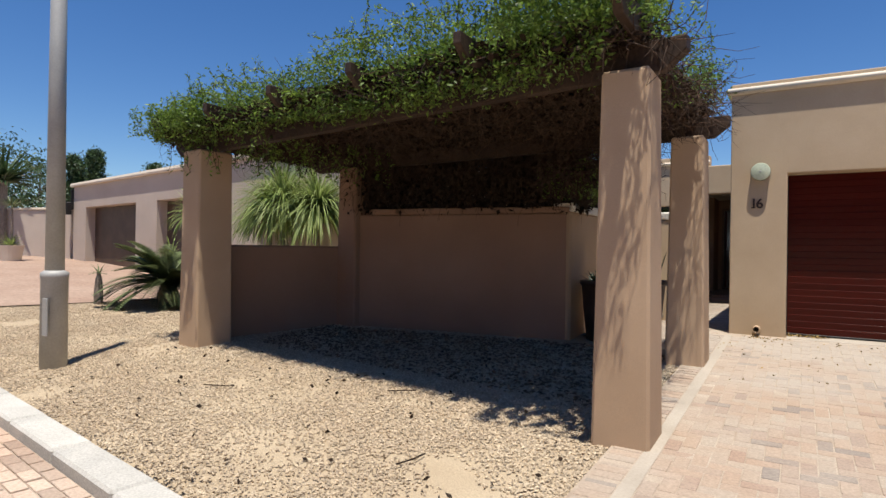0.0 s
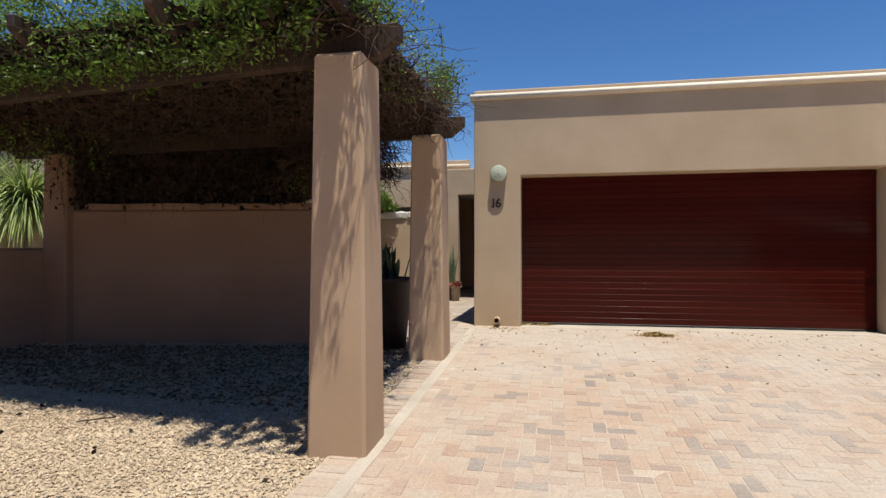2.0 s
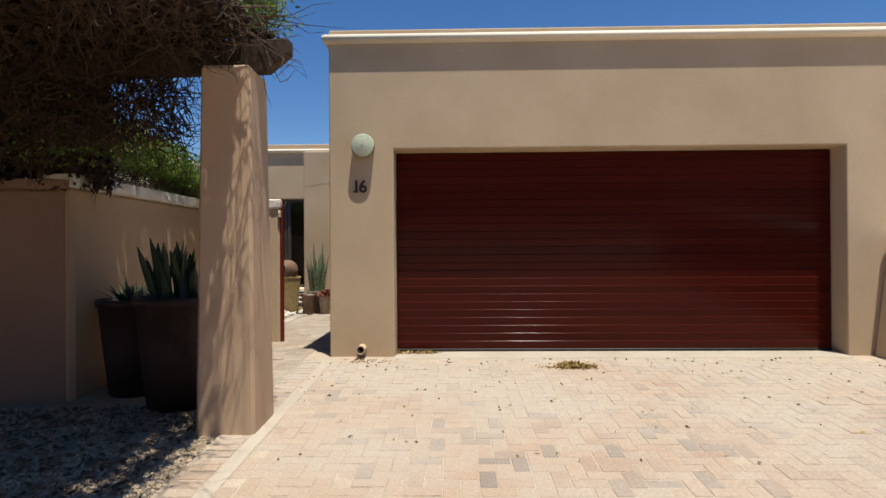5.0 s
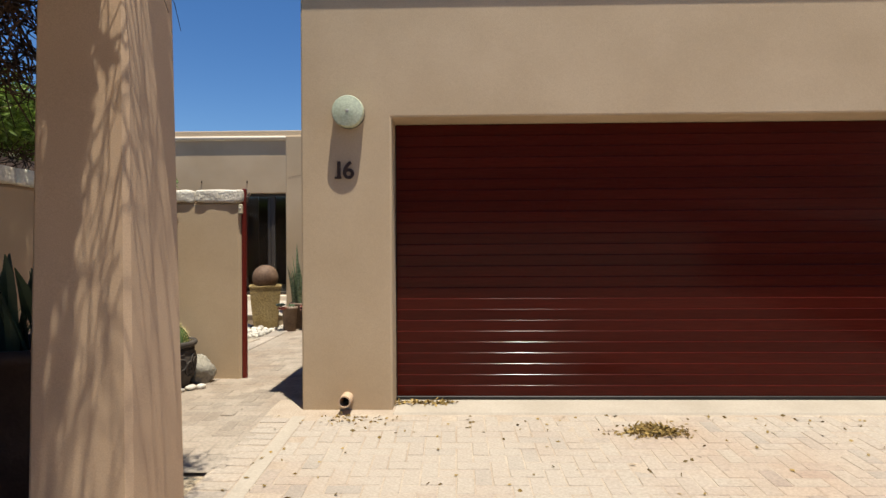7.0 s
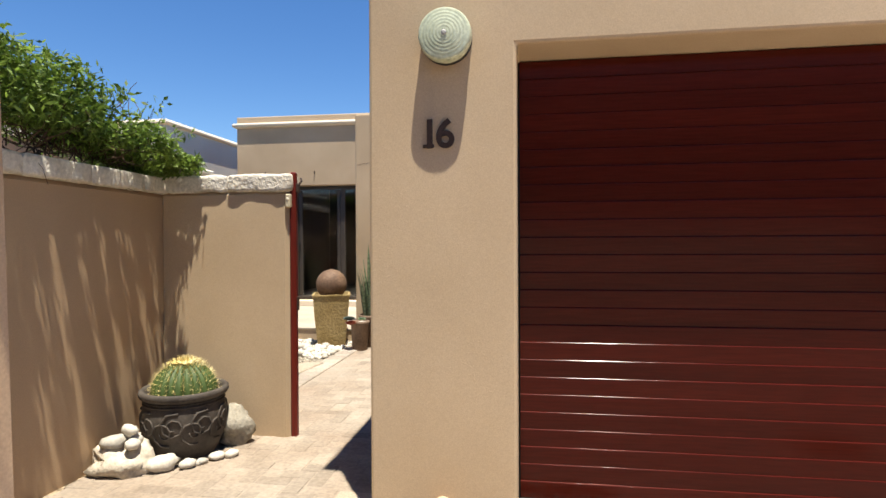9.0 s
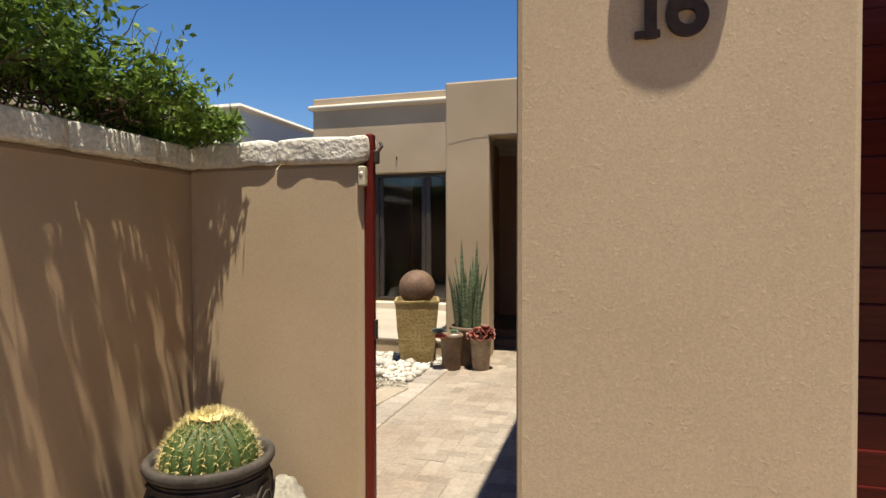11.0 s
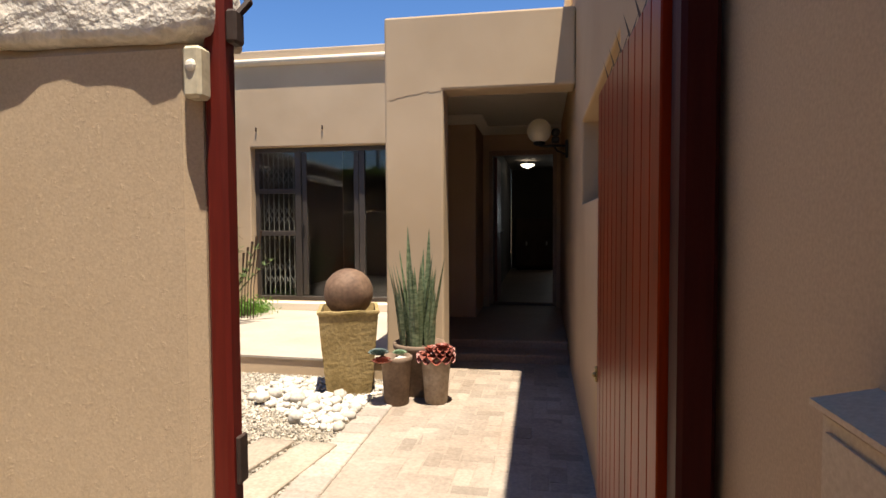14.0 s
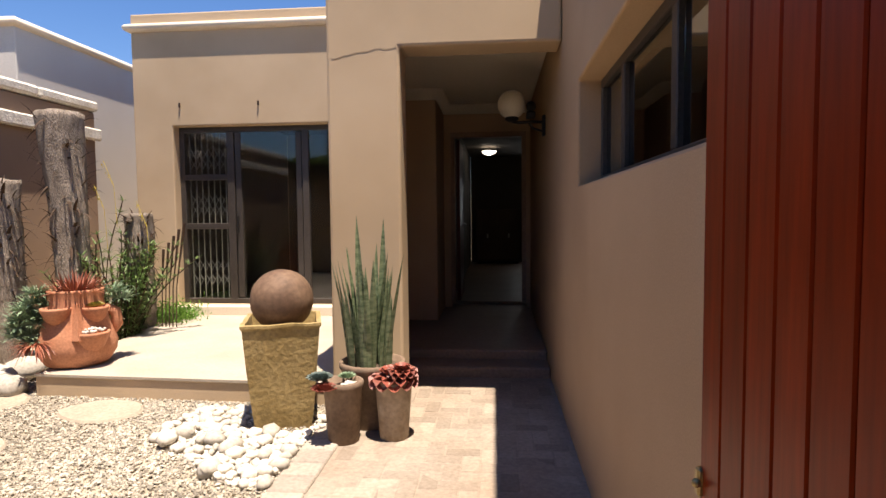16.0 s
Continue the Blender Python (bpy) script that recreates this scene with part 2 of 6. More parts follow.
# ---- shapes ----
class Geo:
    """Collects the vertices and faces of one mesh."""

    def __init__(self):
        self.v, self.f = [], []

    def add(self, vs, fs):
        k = len(self.v)
        self.v.extend(tuple(p) for p in vs)
        self.f.extend(tuple(i + k for i in q) for q in fs)
        return self

    def cbox(self, x0, x1, y0, y1, z0, z1, c=0.01, m=None):
        """A box with chamfered edges."""
        h = ((x1 - x0) / 2, (y1 - y0) / 2, (z1 - z0) / 2)
        o = Vector(((x0 + x1) / 2, (y0 + y1) / 2, (z0 + z1) / 2))
        c = min(c, 0.45 * min(h))
        key, vs, fs = {}, [], []
        for sx in (-1, 1):
            for sy in (-1, 1):
                for sz in (-1, 1):
                    s = (sx, sy, sz)
                    for a in range(3):
                        key[s, a] = len(vs)
                        vs.append(Vector([s[i] * (h[i] if i == a else h[i] - c) for i in range(3)]))
        sg = (-1, 1)
        for a in range(3):
            b, d = (a + 1) % 3, (a + 2) % 3
            for q in sg:
                ring = []
                for u, w in ((-1, -1), (1, -1), (1, 1), (-1, 1)):
                    s = [0, 0, 0]
                    s[a], s[b], s[d] = q, u, w
                    ring.append(key[tuple(s), a])
                fs.append(ring)
            for u in sg:
                for w in sg:
                    s, t = [0, 0, 0], [0, 0, 0]
                    s[a], s[b], s[d] = u, w, -1
                    t[a], t[b], t[d] = u, w, 1
                    fs.append([key[tuple(s), a], key[tuple(t), a], key[tuple(t), b], key[tuple(s), b]])
        for s in {k[0] for k in key}:
            fs.append([key[s, 0], key[s, 1], key[s, 2]])
        for i, q in enumerate(fs):
            nrm = (vs[q[1]] - vs[q[0]]).cross(vs[q[2]] - vs[q[0]])
            mid = sum((vs[j] for j in q), Vector()) / len(q)
            if nrm.dot(mid) < 0:
                fs[i] = q[::-1]
        vs = [p + o for p in vs]
        return self.add([m @ p for p in vs] if m else vs, fs)

    def tube(self, path, radii, n=6, cap=True):
        path = [Vector(p) for p in path]
        if not hasattr(radii, "__len__"):
            radii = [radii] * len(path)
        vs, fs, up = [], [], None
        for i, p in enumerate(path):
            d = (path[min(i + 1, len(path) - 1)] - path[max(i - 1, 0)]).normalized()
            side = d.cross(Vector((0, 0, 1)) if abs(d.z) < 0.95 else Vector((0, 1, 0))) if up is None else (up - d * up.dot(d))
            side.normalize()
            up = side
            w = d.cross(side)
            for k in range(n):
                a = 2 * math.pi * k / n
                vs.append(p + (side * math.cos(a) + w * math.sin(a)) * radii[i])
        for i in range(len(path) - 1):
            for k in range(n):
                j = (k + 1) % n
                fs.append((i * n + k, i * n + j, i * n + n + j, i * n + n + k))
        if cap:
            fs.append(tuple(range(n))[::-1])
            fs.append(tuple(range(len(vs) - n, len(vs))))
        return self.add(vs, fs)

    def lathe(self, prof, o=(0, 0, 0), n=28, wob=0.0):
        """Turns a profile of (radius, height) about the upright axis through o."""
        vs, fs = [], []
        for r, z in prof:
            for k in range(n):
                a = 2 * math.pi * k / n
                q = r * (1 + wob * noise.noise((math.cos(a) * 2, math.sin(a) * 2, z * 3)))
                vs.append((o[0] + q * math.cos(a), o[1] + q * math.sin(a), o[2] + z))
        for i in range(len(prof) - 1):
            for k in range(n):
                j = (k + 1) % n
                fs.append((i * n + k, i * n + j, i * n + n + j, i * n + n + k))
        fs.append(tuple(range(n))[::-1])
        fs.append(tuple(range(len(vs) - n, len(vs))))
        return self.add(vs, fs)

    def ball(self, o, r, n=12, rough=0.0, seed=0.0, squash=(1, 1, 1)):
        vs, fs, rings = [], [], max(4, n // 2)
        for i in range(1, rings):
            t = math.pi * i / rings
            for k in range(n):
                a = 2 * math.pi * k / n
                d = Vector((math.sin(t) * math.cos(a), math.sin(t) * math.sin(a), math.cos(t)))
                q = r * (1 + rough * noise.noise(d * 1.6 + Vector((seed, seed * 2.1, seed * 0.7))))
                vs.append((o[0] + d.x * q * squash[0], o[1] + d.y * q * squash[1], o[2] + d.z * q * squash[2]))
        for i in range(rings - 2):
            for k in range(n):
                j = (k + 1) % n
                fs.append((i * n + k, i * n + n + k, i * n + n + j, i * n + j))
        vs += [(o[0], o[1], o[2] + r * squash[2]), (o[0], o[1], o[2] - r * squash[2])]
        t, b = len(vs) - 2, len(vs) - 1
        e = (rings - 2) * n
        for k in range(n):
            j = (k + 1) % n
            fs += [(t, k, j), (b, e + j, e + k)]
        return self.add(vs, fs)

    def blade(self, base, way, length, width, droop=0.0, n=5, fold=0.25, shape=(0.6, 1.0, 0.9, 0.6, 0.05)):
        """A strap leaf that leaves base along way and bends down; folded along its middle."""
        p, d = Vector(base), Vector(way).normalized()
        side = d.cross(Vector((0, 0, 1)))
        if side.length < 0.05:
            side = Vector((1, 0, 0))
        side.normalize()
        vs, fs = [], []
        for i in range(n):
            w = width * shape[min(len(shape) - 1, round(i * (len(shape) - 1) / (n - 1)))] / 2
            up = side.cross(d)
            vs += [p - side * w + up * w * fold, p, p + side * w + up * w * fold]
            p = p + d * (length / (n - 1))
            d = (d + Vector((0, 0, -droop / (n - 1)))).normalized()
        for i in range(n - 1):
            k = 3 * i
            fs += [(k, k + 1, k + 4, k + 3), (k + 1, k + 2, k + 5, k + 4)]
        return self.add(vs, fs)

    def leaves(self, at, length, width, seed=1, spread=1.0):
        """Small pointed leaves at the given places, each turned by chance."""
        r = np.random.RandomState(seed)
        at = np.asarray(at, float)
        k = len(at)
        d = r.normal(size=(k, 3)) * (1, 1, spread)
        d /= np.linalg.norm(d, axis=1)[:, None]
        s = np.cross(d, r.normal(size=(k, 3)))
        s /= np.linalg.norm(s, axis=1)[:, None] + 1e-9
        ln, wd = length * r.uniform(0.6, 1.3, (k, 1)), width * r.uniform(0.6, 1.3, (k, 1))
        vs = np.stack([at, at + d * ln * 0.45 + s * wd / 2, at + d * ln, at + d * ln * 0.45 - s * wd / 2], 1).reshape(-1, 3)
        o = len(self.v)
        self.v.extend(map(tuple, vs.tolist()))
        self.f.extend((o + 4 * i, o + 4 * i + 1, o + 4 * i + 2, o + 4 * i + 3) for i in range(k))
        return self

    def mesh(self, name, material, smooth=False):
        me = bpy.data.meshes.new(name)
        me.from_pydata(self.v, [], self.f)
        if smooth:
            me.polygons.foreach_set("use_smooth", [True] * len(me.polygons))
        me.materials.append(material)
        me.update()
        return me


def part(name, geo, material, parent=None, label="", smooth=False):
    """One mesh object from a Geo (or a ready mesh), under a thing or a part."""
    me = geo if isinstance(geo, bpy.types.Mesh) else geo.mesh(name, material, smooth)
    ob = new(name, me)
    if parent is not None:
        ob.parent = parent
        ob.matrix_parent_inverse = parent.matrix_world.inverted()
    if label:
        ob["label"] = label
    return ob


def thing(name, label, category, group="", kind="", at=None):
    ob = new(name)
    ob.empty_display_size = 0.1
    if at:
        ob.location = at
        bpy.context.view_layer.update()
    return tagged(ob, label, category, group, kind)


def setting(name, geo, material, label, category, smooth=False, kind="structure"):
    return tagged(part(name, geo, material, None, "", smooth), label, category, "", kind)


def wall_mesh(name, us, zs, holes, t0, t1, axis, material, round_by=0.015):
    """A wall over the lines us by zs, without the cells in holes, from t0 to t1 through its thickness; axis: the way that it runs."""
    bm, vv = bmesh.new(), {}

    def at(i, j, k):
        if (i, j, k) not in vv:
            t = (t0, t1)[k]
            vv[i, j, k] = bm.verts.new((us[i], t, zs[j]) if axis == "x" else (t, us[i], zs[j]))
        return vv[i, j, k]

    full = {(i, j) for i in range(len(us) - 1) for j in range(len(zs) - 1)} - set(holes)
    for i, j in full:
        for k in (0, 1):
            bm.faces.new([at(i, j, k), at(i + 1, j, k), at(i + 1, j + 1, k), at(i, j + 1, k)])
        for (di, dj), (a, b) in (((-1, 0), ((0, 0), (0, 1))), ((1, 0), ((1, 0), (1, 1))), ((0, -1), ((0, 0), (1, 0))), ((0, 1), ((0, 1), (1, 1)))):
            if (i + di, j + dj) not in full:
                bm.faces.new([at(i + a[0], j + a[1], 0), at(i + b[0], j + b[1], 0), at(i + b[0], j + b[1], 1), at(i + a[0], j + a[1], 1)])
    bmesh.ops.recalc_face_normals(bm, faces=bm.faces)
    if round_by:
        sharp = [e for e in bm.edges if len(e.link_faces) == 2 and e.calc_face_angle() > 0.5]
        bmesh.ops.bevel(bm, geom=sharp, offset=round_by, segments=2, affect="EDGES", profile=0.5)
    me = bpy.data.meshes.new(name)
    bm.to_mesh(me)
    bm.free()
    me.materials.append(material)
    return me


def moulding(path, prof, o=(0, 0, 0)):
    """Sweeps a profile of (outward, up) along a level path of (x, y); outward is to the right of the way."""
    g, pts = Geo(), [Vector((*p, 0)) for p in path]
    vs = []
    for i, p in enumerate(pts):
        a = (p - pts[i - 1]).normalized() if i else None
        b = (pts[i + 1] - p).normalized() if i < len(pts) - 1 else None
        na = Vector((a.y, -a.x, 0)) if a else None
        nb = Vector((b.y, -b.x, 0)) if b else None
        nn = na if nb is None else nb if na is None else (na + nb).normalized() / max(0.3, math.cos(na.angle(nb) / 2))
        vs += [p + nn * u + Vector((0, 0, w)) for u, w in prof]
    k = len(prof)
    fs = [(i * k + j, i * k + (j + 1) % k, i * k + k + (j + 1) % k, i * k + k + j) for i in range(len(pts) - 1) for j in range(k)]
    fs += [tuple(range(k))[::-1], tuple(range(len(vs) - k, len(vs)))]
    return g.add(vs, fs)


def ramp_height(x, y):
    """The lie of the land: level street, the drive rising to the garage, the ground climbing along the street to the left."""
    z = float(np.interp(y, (1.9, 4.1, 9.05, 10.2), (0.0, 0.07, 0.31, 0.30)))
    w = max(0.0, -8.5 - x)
    return z * (1 - min(1, w / 4)) + min(1, w / 4) * 0.1 + 0.045 * w * max(0.0, min(1.0, (y + 5) / 6))


def sheet(x0, x1, y0, y1, nx, ny, lift=0.0, f=ramp_height):
    g = Geo()
    vs = [(x0 + (x1 - x0) * i / nx, y0 + (y1 - y0) * j / ny) for j in range(ny + 1) for i in range(nx + 1)]
    return g.add([(x, y, f(x, y) + lift) for x, y in vs], [(j * (nx + 1) + i, j * (nx + 1) + i + 1, (j + 1) * (nx + 1) + i + 1, (j + 1) * (nx + 1) + i) for j in range(ny) for i in range(nx)])


# ---- ground, street and drive ----
GX, GY = -0.87, 9.05          # the garage's corner


def kerb_y(x):
    return 2.04 - 0.138 * (x + 3.13)


def land(x, y):
    v = y - kerb_y(x)
    z = ramp_height(x, y)
    return z if v > -0.02 else z - 0.07


def line(a, b, n):
    return [a + (b - a) * i / n for i in range(n)]


gx = [-900, -300] + line(-90, -14, 30) + line(-14, 6, 40) + line(6, 60, 12) + [60, 300, 900]
gv = [-900, -200] + line(-50, -2, 10) + [-2, -0.24, -0.02, 0.3, 0.9, 1.5] + line(2.1, 10, 16) + line(10, 40, 10) + [40, 150, 900]
g = Geo()
g.add([(x, kerb_y(max(-90, min(60, x))) + v, land(x, kerb_y(x) + v) - 0.02 if -100 < x < 70 else ramp_height(-90 if x < 0 else 60, v)) for v in gv for x in gx],
      [(j * len(gx) + i, j * len(gx) + i + 1, (j + 1) * len(gx) + i + 1, (j + 1) * len(gx) + i) for j in range(len(gv) - 1) for i in range(len(gx) - 1)])
setting("ground", g, SAND, "sandy tan ground of the gravel yard", "ground")

# the brick street, under the kerb's height
g = Geo()
xs = line(-40, 14, 54) + [14]
g.add([(x, kerb_y(x) + v, land(x, kerb_y(x) - 0.5) - 0.008) for v in (-0.25, -7) for x in xs], [(i, i + len(xs), i + 1 + len(xs), i + 1) for i in range(len(xs) - 1)])
setting("road", g, JOINT, "brick-paved street with sandy joints", "road")

kerb = thing("kerb", "pale grey concrete kerb along the gravel yard", "kerb", kind="structure", at=(-4, 2.1, 0))
for i in range(30):
    x0, x1 = -1.3 - 1.0 * (i + 1), -1.3 - 1.0 * i
    zz = land((x0 + x1) / 2, kerb_y(x0) + 0.1)
    turn = Matrix.Translation((x0, kerb_y(x0), zz)) @ Matrix.Rotation(math.atan(-0.138), 4, "Z")
    part("kerb_stone", Geo().cbox(0.004, 1.005, -0.26, 0.0, -0.14, 0.006, 0.018, turn), KERB, kerb)

# paving bed of the drive
def drive_z(x, y):
    v = y - kerb_y(x)
    k = max(0.0, min(1.0, (v + 0.3) / 1.2))
    return -0.07 * (1 - k) + ramp_height(x, y) * k


ys = line(0.9, 4.1, 8) + line(4.1, GY, 10) + [GY, 9.35]
g = Geo()
g.add([(x, y, drive_z(x, y) + 0.003) for y in ys for x in (-1.12, 0.9, 2.9, 4.93)], [(j * 4 + i, j * 4 + i + 1, j * 4 + i + 5, j * 4 + i + 4) for j in range(len(ys) - 1) for i in range(3)])
drive = setting("pavement", g, JOINT, "washed clay paver driveway up to the garage", "driveway")
g = Geo()
g.add([(x, y, 0.300) for y in (GY, 17.6) for x in (-2.42, GX + 0.1)] + [(x, y, 0.292) for y in (GY, 10.2) for x in (-2.62, -2.4)], [(0, 1, 3, 2), (4, 5, 7, 6)])
g.v = [(a, b, 0.3015) for a, b, c in g.v]
bed = [7.95, 8.3, 8.7, 9.045]
g.add([(x, y, drive_z(-1, y) + 0.0045) for y in bed for x in (-2.64, -1.11)], [(2 * j, 2 * j + 1, 2 * j + 3, 2 * j + 2) for j in range(3)])
yard_floor = setting("path", g, BRICK_WASHED, "paver path through the gate to the porch", "path")

# cement apron under the garage door
setting("threshold", Geo().cbox(-0.179, 4.589, 8.93, 9.37, 0.2, 0.322, 0.02), SCREED, "pale cement strip under the garage door", "threshold")

# ---- garage ----
house = tagged(part("wall_garage_front", wall_mesh("wall_garage_front", [GX, -0.18, 4.59, 5.22], [0.2, 2.528, 3.81], {(1, 0)}, GY, GY + 0.345, "x", PLASTER), PLASTER),
               "tan plastered garage front under a rolled cornice", "wall", kind="structure")
tagged(part("wall_garage_side", wall_mesh("wall_garage_side", [GY + 0.02, 11.36, 13.28, 17.6], [0.2, 1.78, 2.34, 3.808], {(1, 1)}, GX - 0.002, GX + 0.25, "y", PLASTER_BOUNCE, 0.012), PLASTER_BOUNCE),
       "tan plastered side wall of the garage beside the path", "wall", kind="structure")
# expansion joint as a raised strip; its brown paints the groove's shadow
setting("joint_garage_front", Geo().cbox(5.108, 5.116, GY - 0.003, GY + 0.01, 0.3, 3.65, 0.001), PLASTER_BROWN, "thin brown strip for the shaded expansion joint down the garage front", "joint")
setting("roof_garage", Geo().cbox(GX + 0.26, 5.2, GY + 0.31, 17.5, 3.6, 3.7, 0.01), PLASTER, "flat roof behind the garage parapet", "roof")
setting("wall_garage_back", Geo().cbox(5.0, 5.2, GY + 0.31, 17.5, 0.2, 3.6, 0.01), PLASTER, "tan plastered far side wall of the garage", "wall")
ROLL = [(-0.03, 3.655), (0.02, 3.66), (0.05, 3.675), (0.066, 3.70), (0.06, 3.73), (0.04, 3.748), (-0.03, 3.752)]
setting("cornice", moulding([(GX, 17.6), (GX, GY), (5.22, GY), (5.22, 12)], ROLL), TRIM, "cream rolled moulding along the garage parapet", "cornice", True)

# ---- neighbour to the right of the garage ----
tagged(part("wall_next_garage", wall_mesh("wall_next_garage", [5.24, 5.83, 10.6, 12], [0.2, 2.535, 3.86], {(1, 0)}, 9.75, 10.05, "x", PLASTER), PLASTER),
       "tan plastered front of the next garage", "wall", kind="structure")
setting("cornice_next", moulding([(5.24, 9.75), (12, 9.75)], [(a, b + 0.07) for a, b in ROLL]), TRIM, "cream rolled moulding of the next garage", "cornice", True)
g = Geo().cbox(4.79, 5.3, 3.2, GY - 0.01, -0.1, 1.45, 0.02)
g.v = [(a + (0.2 if a < 5 else -0.05) * (c + 0.1) / 1.55, b, c) for a, b, c in g.v]
setting("wall_low_right", g, PLASTER, "low tan plastered wall beside the drive", "wall")
g = Geo()
for i in range(6):
    g.cbox(4.955, 5.29, 3.18 + 0.975 * i, 3.18 + 0.975 * (i + 1) - 0.008, 1.452, 1.555, 0.03)
setting("coping_low_right", g, CAP, "whitewashed coping of the low wall", "coping")

# ---- gate wall and side wall ----
setting("wall_gate", Geo().cbox(-2.70, -1.75, 10.15, 10.26, 0.2, 1.99, 0.035), PLASTER, "tan plastered wall beside the gate", "wall")
setting("wall_side", Geo().cbox(-2.90, -2.68, 7.60, 10.36, 0.1, 1.985, 0.03), PLASTER_BOUNCE, "tan plastered side wall with vine shadows", "wall")
setting("wall_yard_front", Geo().cbox(-7.2, -2.91, 10.15, 10.36, 0.1, 1.97, 0.03), PLASTER, "tan plastered yard wall", "wall")

# back wall of the pergola bay, a little askew to the drive
A, B = Vector((-6.1, 7.08, 0)), Vector((-2.72, 7.60, 0))
turn = Matrix.Translation(A) @ Matrix.Rotation(math.atan2(B.y - A.y, B.x - A.x), 4, "Z")
setting("wall_bay_back", Geo().cbox(0, (B - A).length, 0, 0.22, 0, 1.97, 0.03, turn), PLASTER_BAY_SHADE, "red-brown plastered wall at the back of the pergola bay, deepened for shade", "wall")

# ---- house ----
HY = 16.7
tagged(part("wall_house", wall_mesh("wall_house", [-5.6, -5.12, -2.6, -2.1], [0.2, 0.58, 2.715, 4.03], {(1, 1)}, HY, HY + 0.28, "x", PLASTER), PLASTER),
       "tan plastered house front with a sliding door", "wall", kind="structure")
setting("wall_house_side", Geo().cbox(-5.598, -5.35, HY + 0.281, 24, 0.2, 4.03, 0.01), PLASTER, "tan plastered end wall of the house", "wall")
setting("cornice_house", moulding([(-5.6, 24), (-5.6, HY), (-2.1, HY)], [(a, b + 0.16) for a, b in ROLL]), TRIM, "cream rolled moulding along the house parapet", "cornice", True)
setting("roof_house", Geo().cbox(-5.34, -2.1, HY + 0.29, 24, 3.7, 3.8, 0.01), PLASTER, "flat roof behind the house parapet", "roof")
# porch
tagged(part("wall_porch", wall_mesh("wall_porch", [-2.455, -1.952, GX - 0.004], [0.2, 2.762, 3.385], {(1, 0)}, 14.0, 14.28, "x", PLASTER, 0.02), PLASTER),
       "tan plastered porch frame with a hairline crack", "wall", kind="structure")
setting("wall_porch_left", Geo().cbox(-2.45, -2.30, 14.2, 16.46, 0.2, 3.2, 0.01), PLASTER_PINK, "tan plastered side wall of the porch", "wall")
setting("wall_porch_return", Geo().cbox(-2.4, -1.955, 16.462, 17.4, 0.2, 3.2, 0.01), PLASTER_PINK, "tan plastered return of the porch wall", "wall")
tagged(part("wall_porch_back", wall_mesh("wall_porch_back", [-2.4, -1.87, -0.93, GX - 0.004], [0.2, 0.505, 2.665, 3.2], {(1, 0), (1, 1)}, 17.402, 17.6, "x", PLASTER_PINK, 0.006), PLASTER_PINK),
       "tan plastered wall around the front door", "wall", kind="structure")
setting("ceiling_porch", Geo().cbox(-2.4, GX - 0.004, 14.2, 17.6, 3.0, 3.2, 0.005), CEIL, "cream painted porch ceiling", "ceiling")
setting("roof_porch", Geo().cbox(-2.45, GX - 0.004, 14.15, 17.6, 3.202, 3.35, 0.01), PLASTER, "flat porch roof", "roof")
COVE = [(0, 3.0), (0.09, 2.998), (0.075, 2.975), (0.03, 2.94), (0.012, 2.89), (0, 2.89)]
setting("trim_porch", moulding([(-2.30, 16.46), (-1.955, 16.46), (-1.955, 17.4), (GX, 17.4)], COVE), CEIL, "cream coving under the porch ceiling", "trim", True)
setting("floor_porch", Geo().cbox(-2.30, GX - 0.004, 15.05, 17.62, 0.25, 0.46, 0.012).cbox(-2.30, GX - 0.004, 14.75, 15.048, 0.25, 0.385, 0.012), FLOORTILE, "dark tiled porch floor with a step", "floor")
# patio slab
P = [(-4.76, 14.08), (-2.46, 13.97), (-2.46, 16.69), (-5.05, 16.69)]
g = Geo()
FACES = [(4, 5, 6, 7), (0, 1, 5, 4), (1, 2, 6, 5), (2, 3, 7, 6), (3, 0, 4, 7)]
g.add([(x, y, z) for z in (0.2, 0.452) for x, y in P], FACES)
setting("patio_base", g, PLASTER, "tan plastered riser under the patio slab", "step")
g = Geo().add([(x, y - (0.012 if y < 15 else 0), z) for z in (0.4525, 0.472) for x, y in P], FACES)
setting("patio", g, SCREED, "pale cement patio slab before the sliding door", "patio")
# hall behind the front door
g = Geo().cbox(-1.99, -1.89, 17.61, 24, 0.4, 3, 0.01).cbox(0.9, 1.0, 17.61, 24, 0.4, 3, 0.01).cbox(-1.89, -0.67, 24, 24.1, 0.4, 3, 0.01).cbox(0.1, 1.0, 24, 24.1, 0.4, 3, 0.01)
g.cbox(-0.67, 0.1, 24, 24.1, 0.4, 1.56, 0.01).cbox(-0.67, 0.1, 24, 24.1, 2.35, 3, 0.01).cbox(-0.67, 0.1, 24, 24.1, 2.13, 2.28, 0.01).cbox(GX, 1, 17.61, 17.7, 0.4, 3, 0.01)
setting("wall_hall", g, INTERIOR_UNLIT, "unlit hall walls behind the front door", "wall")
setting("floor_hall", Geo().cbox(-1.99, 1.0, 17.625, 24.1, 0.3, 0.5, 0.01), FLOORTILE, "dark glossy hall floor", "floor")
setting("ceiling_hall", Geo().cbox(-1.99, 1.0, 17.61, 24.1, 3.0, 3.1, 0.01), INTERIOR_UNLIT, "unlit hall ceiling", "ceiling")
